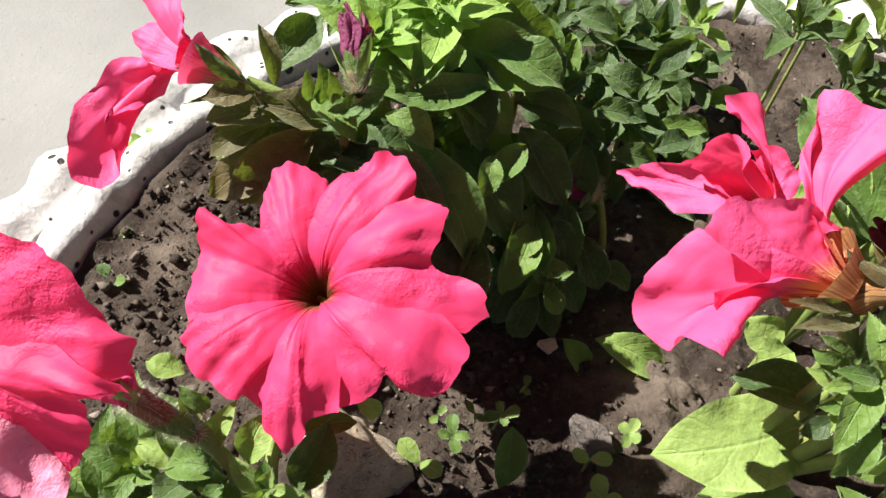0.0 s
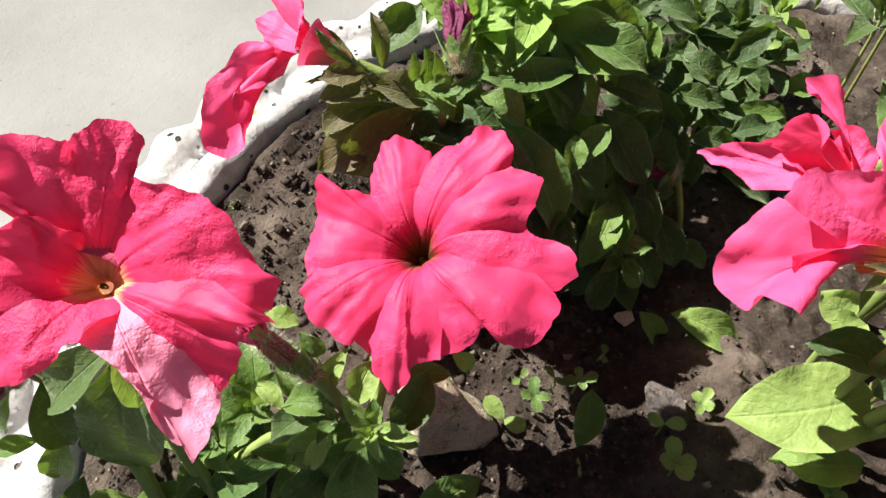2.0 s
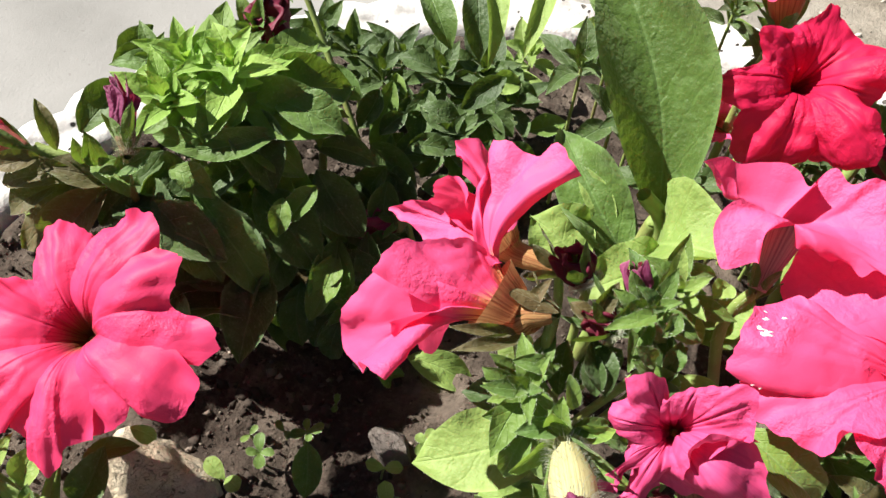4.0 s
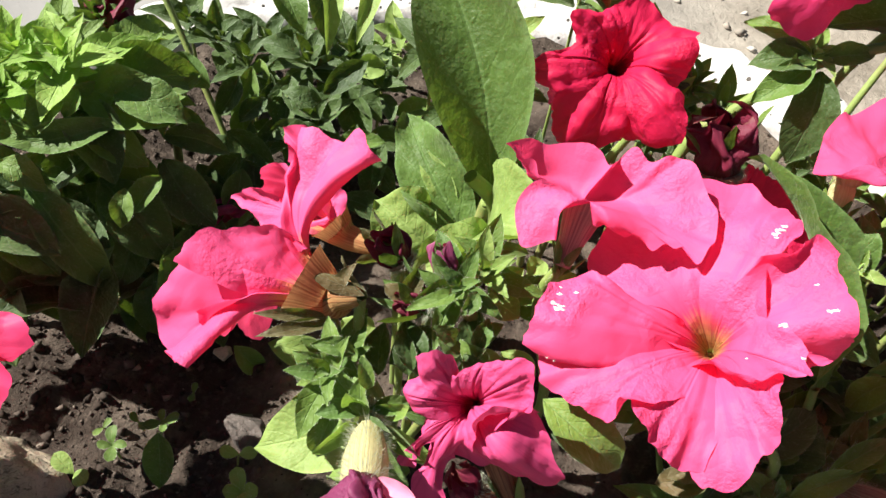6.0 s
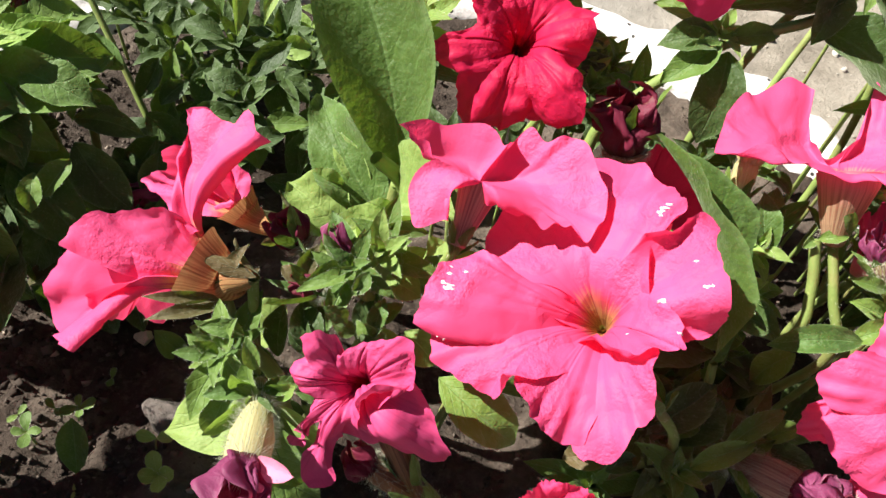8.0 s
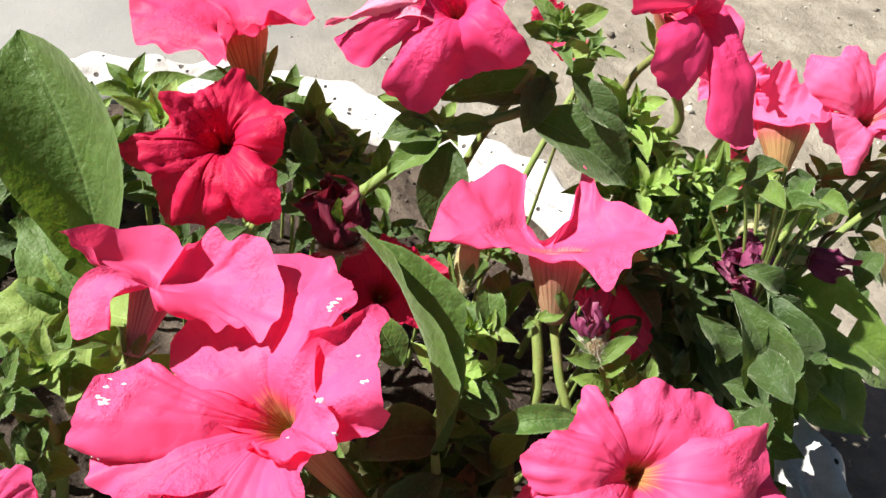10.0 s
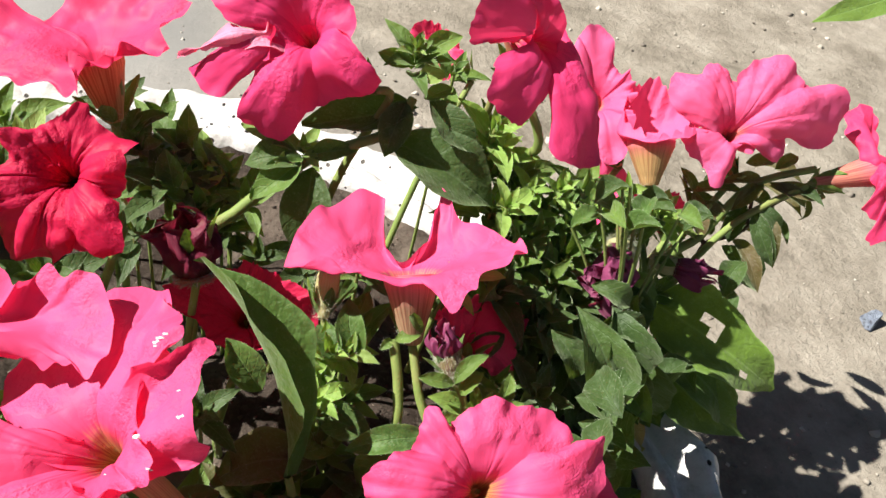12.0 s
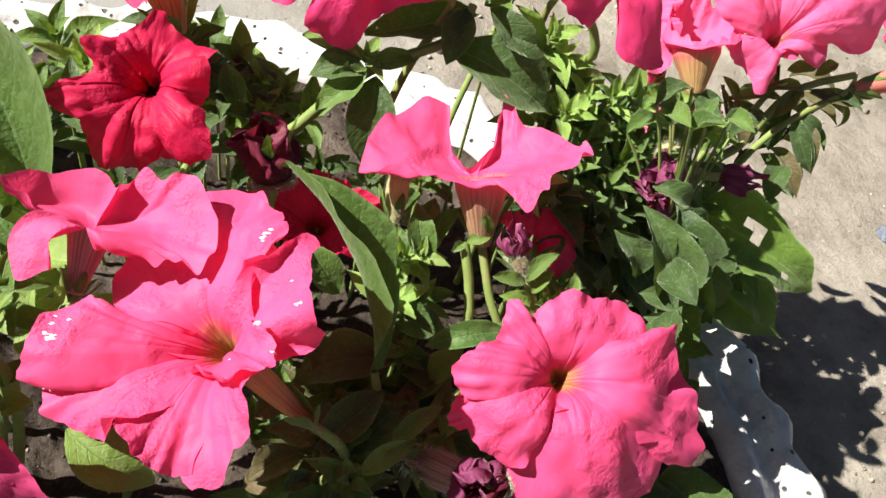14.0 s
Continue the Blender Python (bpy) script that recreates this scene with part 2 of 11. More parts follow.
def ground_material():
    k = Mat("dusty_pavement")
    obj = k.coords("Object")
    sep = k.t.nodes.new("ShaderNodeSeparateXYZ")
    k.link(obj, sep.inputs[0])
    big = k.noise(obj, 2.2, 5.0, 0.6)
    c = k.ramp(big, [(0.32, (0.190, 0.188, 0.178)), (0.5, (0.252, 0.249, 0.238)), (0.7, (0.315, 0.311, 0.298))])
    dusty = k.ramp(k.noise(obj, 13.0, 8.0, 0.72), [(0.3, (0.145, 0.125, 0.095)), (0.5, (0.275, 0.245, 0.198)), (0.7, (0.385, 0.35, 0.29))])
    side = k.ramp(k.math("ADD", k.math("MULTIPLY", sep.outputs[0], 1.6), k.math("MULTIPLY", k.math("SUBTRACT", big, 0.5), 1.0)),
                  [(0.25, (0, 0, 0)), (0.75, (1, 1, 1))])
    c = k.mix(side, c, dusty)
    specks = k.ramp(k.noise(obj, 190.0, 2.0), [(0.66, (0, 0, 0)), (0.74, (1, 1, 1))])
    c = k.mix(k.math("MULTIPLY", specks, 0.4), c, (0.12, 0.11, 0.095))
    rugged = k.math("ADD", 0.16, k.math("MULTIPLY", side, 0.84))
    n1 = k.bump(k.math("MULTIPLY", k.noise(obj, 24.0, 8.0, 0.72), rugged), 1.0, 0.008)
    n2 = k.bump(k.noise(obj, 330.0, 4.0, 0.7), 0.35, 0.0012, n1)
    return k.finish(c, 0.92, n2, 0.2)


def limewash_material():
    k = Mat("limewashed_concrete")
    obj = k.coords("Object")
    a = k.noise(obj, 16.0, 6.0, 0.6)
    c = k.ramp(a, [(0.30, (0.47, 0.46, 0.44)), (0.50, (0.66, 0.65, 0.63)), (0.7, (0.77, 0.76, 0.74))])
    vor = k.t.nodes.new("ShaderNodeTexVoronoi")
    vor.inputs["Scale"].default_value = 115.0
    k.link(obj, vor.inputs["Vector"])
    hole = k.math("ADD", vor.outputs["Distance"], k.math("MULTIPLY", k.noise(obj, 42.0, 3.0), 0.8))
    hole = k.ramp(hole, [(0.50, (1, 1, 1)), (0.56, (0, 0, 0))])
    c = k.mix(hole, c, (0.03, 0.028, 0.026))
    dirt = k.ramp(k.noise(obj, 75.0, 6.0, 0.75), [(0.47, (0, 0, 0)), (0.72, (1, 1, 1))])
    c = k.mix(k.math("MULTIPLY", dirt, 0.7), c, (0.25, 0.23, 0.20))
    h = k.math("SUBTRACT", k.noise(obj, 60.0, 6.0, 0.6), k.math("MULTIPLY", hole, 0.8))
    n2 = k.bump(k.noise(obj, 420.0, 4.0, 0.7), 0.25, 0.0007, k.bump(h, 0.8, 0.0028))
    return k.finish(c, 0.85, n2, 0.25)


def stone_material(name, a, b, cracked=0.7):
    """Broken stone: mottled, with dirt in fine cracks."""
    k = Mat(name)
    obj = k.coords("Object")
    c = k.mix(k.ramp(k.noise(obj, 90.0, 6.0, 0.7), [(0.32, (0, 0, 0)), (0.62, (1, 1, 1))]), a, b)
    vor = k.t.nodes.new("ShaderNodeTexVoronoi")
    vor.feature = "DISTANCE_TO_EDGE"
    vor.inputs["Scale"].default_value = 75.0
    warp = k.mix(0.35, obj, k.noise(obj, 60.0, 3.0))
    k.link(warp, vor.inputs["Vector"])
    crack = k.ramp(vor.outputs["Distance"], [(0.0, (1, 1, 1)), (0.035, (0, 0, 0))])
    c = k.mix(k.math("MULTIPLY", crack, cracked), c, (0.06, 0.045, 0.03))
    dirt = k.ramp(k.noise(obj, 38.0, 5.0, 0.7), [(0.52, (0, 0, 0)), (0.72, (1, 1, 1))])
    c = k.mix(k.math("MULTIPLY", dirt, 0.55), c, (0.10, 0.075, 0.055))
    h = k.math("SUBTRACT", k.noise(obj, 140.0, 6.0, 0.72), k.math("MULTIPLY", crack, 0.5))
    return k.finish(c, 0.9, k.bump(h, 1.0, 0.004), 0.25)


SOIL, GROUND, LIMEWASH = soil_material(), ground_material(), limewash_material()
TAN_STONE = stone_material("tan_stone", (0.58, 0.46, 0.31), (0.72, 0.63, 0.48))
GREY_STONE = stone_material("grey_stone", (0.10, 0.085, 0.075), (0.19, 0.165, 0.145), 0.1)
BLUE_STONE = stone_material("blue_grey_pebble", (0.16, 0.19, 0.25), (0.26, 0.30, 0.36))


def plain(name, col, rough=0.6):
    k = Mat(name)
    c = k.mix(k.noise(k.coords("Object"), 300.0, 3.0), tuple(0.75 * v for v in col), col)
    return k.finish(c, rough)


HAIR = plain("leaf_hair", (0.62, 0.66, 0.50))
WHITE_MARK = plain("white_petal_mark", (0.85, 0.83, 0.80), 0.3)
POLLEN = plain("stigma", (0.42, 0.38, 0.10))
TWIG = plain("dark_twig", (0.075, 0.05, 0.028))


# ---- builders ----
def part(name, bm, material, parent, label=""):
    me = bpy.data.meshes.new(name)
    bm.to_mesh(me)
    bm.free()
    return part_mesh(name, me, material, parent, label)


def part_mesh(name, me, material, parent, label=""):
    if material and not me.materials:
        me.materials.append(material)
    for p in me.polygons:
        p.use_smooth = True
    ob = new(name, me)
    if parent is not None:
        ob.parent = parent
        ob.matrix_parent_inverse = parent.matrix_basis.inverted()
    if label:
        ob["label"] = label
    return ob


def thing(name, at, label, category, group="", kind=""):
    ob = new(name)
    ob.empty_display_size = 0.01
    ob.location = at
    return tagged(ob, label, category, group, kind)


def grid_mesh(name, pts, nu, nv, closed, extra=((), ())):
    """A sheet of nu x nv points (rows of u first); closed joins the last u to the first. UVs run 0 to 1 over both."""
    faces, fuv = [], []
    for i in range(nu if closed else nu - 1):
        for j in range(nv - 1):
            i2 = (i + 1) % nu
            faces.append((i * nv + j, i2 * nv + j, i2 * nv + j + 1, i * nv + j + 1))
            m = nu if closed else nu - 1
            fuv += [(i / m, j / (nv - 1)), ((i + 1) / m, j / (nv - 1)), ((i + 1) / m, (j + 1) / (nv - 1)), (i / m, (j + 1) / (nv - 1))]
    more = [tuple(len(pts) + k for k in f) for f in extra[1]]
    fuv += [(0.5, 0.5)] * (3 * len(more))
    me = bpy.data.meshes.new(name)
    me.from_pydata([tuple(p) for p in pts] + [tuple(p) for p in extra[0]], [], faces + more)
    layer = me.uv_layers.new(name="UVMap")
    layer.data.foreach_set("uv", np.array(fuv, dtype=np.float32).ravel())
    me.update()
    return me


def frame_of(n, hint=(0, 0, 1)):
    """Axes x, y, z with z along n."""
    z = Vector(n).normalized()
    x = Vector(hint).cross(z)
    if x.length < 1e-3:
        x = Vector((1, 0, 0)).cross(z)
    x.normalize()
    return x, z.cross(x), z


def wobble(p, scale, amount):
    return amount * noise.noise(Vector(p) * scale)


def sweep(points, radii, sides=8):
    """A round tube through points."""
    pts = [Vector(p) for p in points]
    if len(pts) < 3:
        pts = [pts[0], (pts[0] + pts[1]) / 2, pts[1]]
    n = max(8, 4 * len(pts))
    path, rad = [], []
    for i in range(n + 1):
        f = i / n * (len(pts) - 1)
        k = min(int(f), len(pts) - 2)
        u = f - k
        p0, p1, p2, p3 = pts[max(k - 1, 0)], pts[k], pts[k + 1], pts[min(k + 2, len(pts) - 1)]
        path.append(0.5 * ((2 * p1) + (p2 - p0) * u + (2 * p0 - 5 * p1 + 4 * p2 - p3) * u * u + (3 * p1 - p0 - 3 * p2 + p3) * u ** 3))
        g = i / n * (len(radii) - 1)
        m = min(int(g), len(radii) - 2)
        rad.append(radii[m] + (radii[m + 1] - radii[m]) * (g - m))
    out = []
    tang = [(path[min(i + 1, n)] - path[max(i - 1, 0)]).normalized() for i in range(n + 1)]
    x, y, _ = frame_of(tang[0], (0.31, 0.9, 0.1))
    rings = []
    for i in range(n + 1):
        x = (x - tang[i] * x.dot(tang[i])).normalized()
        y = tang[i].cross(x)
        rings.append([path[i] + (x * math.cos(a) + y * math.sin(a)) * rad[i] for a in [2 * math.pi * s / sides for s in range(sides)]])
    for s in range(sides):
        for i in range(n + 1):
            out.append(rings[i][s])
    return grid_mesh("tube", out, sides, n + 1, True), path


def leaf_mesh(base, tip, width, up=(0, 0, 1), bend=0.12, fold=0.18, wavy=0.03, shape=0.8, curl=0.0, seed=0, point=0.86, loose=1.0, hairy=False):
    """An ovate leaf blade from base to tip: folded along the midrib, bowed, with wavy edges."""
    base, tip = Vector(base), Vector(tip)
    d = tip - base
    length = d.length
    f = d.normalized()
    u = Vector(up) - f * Vector(up).dot(f)
    if u.length < 1e-4:
        u = Vector((0, -1, 0.3)) - f * Vector((0, -1, 0.3)).dot(f)
    u.normalize()
    s = f.cross(u)
    nl, nw = 15, 9
    rng = random.Random(seed)
    ph, ph2 = rng.uniform(0, 6.3), rng.uniform(0, 6.3)
    sway = rng.uniform(-0.07, 0.07)
    twist = rng.uniform(-0.7, 0.7) * loose
    bend += rng.uniform(-0.07, 0.09) * loose
    curl += rng.uniform(-0.12, 0.22) * loose
    pts = []
    for j in range(nw):
        q = j / (nw - 1) * 2 - 1
        for i in range(nl):
            v = i / (nl - 1)
            prof = (v ** shape * (1 - v) ** point) * (shape + point) ** (shape + point) / (shape ** shape * point ** point)
            prof = max(prof * (1 - 0.35 * (v > 0.9) * (v - 0.9) * 10), 0.035)
            w = width * 0.5 * prof
            arch = bend * length * 4 * v * (1 - v) - curl * length * v * v
            rise = fold * abs(q) ** 1.8 * w * 2 + wavy * width * abs(q) ** 2 * math.sin(9.0 * v + ph + q * 1.7) \
                + 0.4 * wavy * width * math.sin(21 * v + ph2 + 3 * q) * abs(q)
            tw = twist * v
            sv, uv = s * math.cos(tw) + u * math.sin(tw), u * math.cos(tw) - s * math.sin(tw)
            p = base + f * (length * v) + sv * (q * w) + s * (sway * length * math.sin(math.pi * v)) + u * arch + uv * rise
            pts.append(p)
    return grid_mesh("leaf", pts, nw, nl, False, fringe(pts, nw, nl, s, u, rng) if hairy else ((), ()))


def fringe(pts, nw, nl, side, up, rng):
    """Short fine hairs standing off both margins and the upper face of a leaf."""
    verts, faces = [], []
    for _ in range(150):
        j = rng.choice((0, nw - 1, 0, nw - 1, rng.randrange(nw)))
        k = rng.uniform(1, nl - 1.01)
        a, b = pts[j * nl + int(k)], pts[j * nl + int(k) + 1]
        p = a.lerp(b, k - int(k))
        out = side * ((j / (nw - 1) * 2 - 1) * 0.9) + up * rng.uniform(0.1, 0.9) + (b - a).normalized() * rng.uniform(-0.2, 0.7)
        w = (b - a).normalized() * 0.000013
        n0 = len(verts)
        verts += [p - w, p + w, p + out.normalized() * rng.uniform(0.0004, 0.0009)]
        faces.append((n0, n0 + 1, n0 + 2))
    return verts, faces


LEAF_COUNT = [0]


def leaf(parent, base, tip, width, material=None, up=(0, 0, 1), bend=0.12, fold=0.28, wavy=0.075, shape=0.8, curl=0.0, label="", name="leaf", point=0.85, holes=(), loose=0.6):
    LEAF_COUNT[0] += 1
    if not label and material not in (LIME, SPRING, SUNLIT):
        width = min(width, 0.56 * (Vector(tip) - Vector(base)).length)
    me = leaf_mesh(base, tip, width, up, bend, fold, wavy, shape, curl, LEAF_COUNT[0], point, 0.2 if label else loose, name == "leaf")
    me.materials.append(material or GREEN)
    me.materials.append(HAIR)
    for f in list(me.polygons)[8 * 14:]:
        f.material_index = 1
    if holes:
        bm = bmesh.new()
        bm.from_mesh(me)
        bm.faces.ensure_lookup_table()
        bmesh.ops.delete(bm, geom=[bm.faces[i * 14 + j] for i, j in holes], context="FACES")
        bm.to_mesh(me)
        bm.free()
    return part_mesh(name, me, material or GREEN, parent, label)


def stem(parent, points, r0, r1, material=None, name="stem", label=""):
    me, _ = sweep(points, [r0, r1])
    return part_mesh(name, me, material or STEM, parent, label)


def rosette(parent, at, axis, size, count=9, material=None, open_=0.75, seed=1, first=0.25, wide=0.46):
    """A leafy shoot tip: small steep leaves in the middle, larger and flatter ones outside."""
    rng = random.Random(seed)
    x, y, z = frame_of(axis, (0.2, 1, 0.1))
    at = Vector(at)
    a0 = rng.uniform(0, 6.3)
    for i in range(count):
        k = (i + 1) / count
        a = a0 + i * 2.39996 + rng.uniform(-0.25, 0.25)
        tilt = (first + (1.5 - first) * k * open_) + rng.uniform(-0.12, 0.12)
        out = (x * math.cos(a) + y * math.sin(a))
        d = z * math.cos(tilt) + out * math.sin(tilt)
        ln = 1.25 * size * (0.35 + 0.65 * k) * rng.uniform(0.85, 1.15)
        b = at - z * size * 0.55 * k
        u = z * math.sin(tilt) - out * math.cos(tilt)
        leaf(parent, b + out * size * 0.03, b + d * ln, ln * wide * 0.88 * rng.uniform(0.85, 1.1), material, u, rng.uniform(0.04, 0.12), 0.20, 0.045, 0.72, rng.uniform(0.0, 0.30), point=0.95, loose=0.25)


def funnel_depth(r, throat, funnel):
    """How deep the trumpet lies below the face at radius r."""
    return 2.0 * funnel * math.exp(-max(r - 0.2 * throat, 0.0) / (1.7 * throat))


def corolla_mesh(lobes, throat=0.005, funnel=0.012, power=1.5, ruffle=0.0015, crease=0.0016, seed=0, nth=264, step=0.006, seams=(), wave=1.0, puff=1.0):
    """The open face of a petunia. lobes: (angle in degrees, reach, lift) round the rim; the face looks along +z, the throat is at the origin.
    The lobes are puffed between sharp seams and overlap there."""
    rng = random.Random(seed)
    ks = sorted((a % 360.0, r, h) for a, r, h in lobes)
    nk = len(ks)

    def at(a):
        a %= 360.0
        i = max((j for j in range(nk) if ks[j][0] <= a), default=-1)
        k1, k2 = ks[i], ks[(i + 1) % nk]
        k0, k3 = ks[i - 1], ks[(i + 2) % nk]
        span = (k2[0] - k1[0]) % 360.0 or 360.0
        before = (k1[0] - k0[0]) % 360.0 or 360.0
        after = (k3[0] - k2[0]) % 360.0 or 360.0
        u = ((a - k1[0]) % 360.0) / span
        res = []
        for c in (1, 2):
            lin = k1[c] + (k2[c] - k1[c]) * u
            m1 = (k2[c] - k0[c]) * span / (span + before)
            m2 = (k3[c] - k1[c]) * span / (span + after)
            cub = k1[c] + m1 * u + (3 * (k2[c] - k1[c]) - 2 * m1 - m2) * u * u + (2 * (k1[c] - k2[c]) + m1 + m2) * u ** 3
            res.append(0.5 * lin + 0.5 * cub if c == 1 else cub)
        return res

    nr = 30
    ph = [rng.uniform(0, 6.3) for _ in range(4)]
    cuts = list(seams)
    if not cuts:
        cuts = [ks[j][0] for j in range(nk) if ks[j][1] < ks[j - 1][1] and ks[j][1] <= ks[(j + 1) % nk][1]]
    if len(cuts) < 4 or len(cuts) > 7:
        m0 = rng.uniform(0, 72)
        cuts = [m0 + 72 * j + rng.uniform(-9, 9) for j in range(5)]
    cuts = sorted(a % 360.0 for a in cuts)
    tilt = [rng.choice((-1, 1)) * rng.uniform(0.5, 1.2) for _ in cuts]
    size = sum(k[1] for k in ks) / nk
    bend = [rng.uniform(-7, 7) for _ in cuts]
    depth = [rng.uniform(0.35, 1.25) for _ in cuts]
    ribs = [rng.choice((0.0, 0.15, 0.4)) for _ in cuts]
    pts = []
    for i in range(nth):
        a = 360.0 * i / nth
        reach, lift = at(a)
        ar = math.radians(a)
        c, s = math.cos(ar), math.sin(ar)
        for j in range(nr):
            v = j / (nr - 1)
            q = max(0.0, (v - 0.16) / 0.84)
            r = throat * (0.2 + 0.8 * min(1.0, v / 0.16)) + (reach - throat) * q ** 1.1
            # small notches and a rolled lip at the margin
            r += q ** 7 * (wobble((c, s, seed * 0.37), 8.0, 0.0006) + wobble((c, s, seed * 0.37 + 4), 26.0, 0.0009))
            # the seams swing a little on their way out
            b = (a - bend[0] * math.sin(3.0 * q)) % 360.0
            k = max((m for m in range(len(cuts)) if cuts[m] <= b), default=len(cuts) - 1)
            width = (cuts[(k + 1) % len(cuts)] - cuts[k]) % 360.0 or 360.0
            f = ((b - cuts[k]) % 360.0) / width
            edge = min(f, 1 - f) * width
            seam = math.exp(-(edge / 2.2) ** 2) * depth[k if f < 0.5 else (k + 1) % len(cuts)]
            rib = ribs[k] * math.exp(-((f - 0.5) * width / 3.0) ** 2)
            slant = tilt[k] * (f - 0.5) * min(1.0, edge / 2.0)
            bowl = (4 * f * (1 - f)) ** 0.6
            z = -funnel_depth(r, throat, funnel) + lift * q ** power
            z += ruffle * q ** 4 * (math.sin(5 * ar + ph[0]) + 0.8 * math.sin(9 * ar + ph[1]) + 0.7 * math.sin(17 * ar + ph[2] + 3 * q))
            z -= crease * (seam + rib) * math.sin(math.pi * min(1, q * 1.02)) ** 0.7
            z += step * slant * q ** 1.2 + 0.085 * puff * size * (bowl - 0.7) * math.sin(math.pi * q ** 0.85)
            z += wave * q * (wobble((r * c, r * s, seed), 38, 0.0042) + wobble((r * c, r * s, seed + 3), 105, 0.0017) + wobble((r * c, r * s, seed + 7), 260, 0.0005))
            z += q ** 9 * wobble((c, s, seed * 0.7 + 9), 5.0, 0.0050)
            pts.append((r * c, r * s, z))
    return grid_mesh("corolla", pts, nth, nr, True)


def calyx(parent, at, axis, size=0.016, material=None, seed=0, name="sepal", count=5, spread=0.0):
    """Narrow sepals round the foot of a flower tube; axis points to the flower."""
    rng = random.Random(seed + 77)
    x, y, z = frame_of(axis, (0.3, 1, 0.2))
    at = Vector(at)
    for i in range(count):
        a = 2 * math.pi * i / count + rng.uniform(-0.2, 0.2)
        out = x * math.cos(a) + y * math.sin(a)
        tilt = rng.uniform(0.45, 1.05) + spread
        d = z * math.cos(tilt) + out * math.sin(tilt)
        leaf(parent, at + out * 0.0015, at + d * size * rng.uniform(0.9, 1.3), size * 0.33, material, out * math.cos(tilt) * -1 + z * math.sin(tilt), 0.04, 0.2, 0.05, 0.9, -0.25, name=name)


def hairs(parent, path, radius, length, count, seed, thick=0.00006):
    """Short fine hairs along a stalk, all in one part."""
    rng = random.Random(seed)
    verts, faces = [], []
    for i in range(count):
        k = rng.uniform(0, len(path) - 1.001)
        a, b = path[int(k)], path[int(k) + 1]
        p = a.lerp(b, k - int(k))
        x, y, z = frame_of(b - a, (0.3, 0.9, 0.2))
        an = rng.uniform(0, 6.283)
        o = x * math.cos(an) + y * math.sin(an)
        s = z.cross(o) * thick
        q = p + o * (radius + length * rng.uniform(0.5, 1.1)) + z * length * rng.uniform(-0.3, 0.5)
        n0 = len(verts)
        verts += [p + o * radius * 0.8 - s, p + o * radius * 0.8 + s, q]
        faces.append((n0, n0 + 1, n0 + 2))
    me = bpy.data.meshes.new("hairs")
    me.from_pydata([tuple(v) for v in verts], [], faces)
    return tagged(part_mesh("fine_hairs", me, HAIR, parent), kind="stuff")


def along(knots, n):
    """n points evenly spaced along a smooth open curve through the knots."""
    m = len(knots)
    fine = []
    for i in range(10 * (m - 1) + 1):
        k = min(i // 10, m - 2)
        u = i / 10 - k
        p0, p1, p2, p3 = knots[max(k - 1, 0)], knots[k], knots[k + 1], knots[min(k + 2, m - 1)]
        fine.append(0.5 * ((2 * p1) + (p2 - p0) * u + (2 * p0 - 5 * p1 + 4 * p2 - p3) * u * u + (3 * p1 - p0 - 3 * p2 + p3) * u ** 3))
    way = np.concatenate([[0.0], np.cumsum([np.linalg.norm(b - a) for a, b in zip(fine, fine[1:])])])
    want = np.linspace(0.0, way[-1], n)
    fine = np.array(fine)
    return np.stack([np.interp(want, way, fine[:, c]) for c in range(3)], 1)


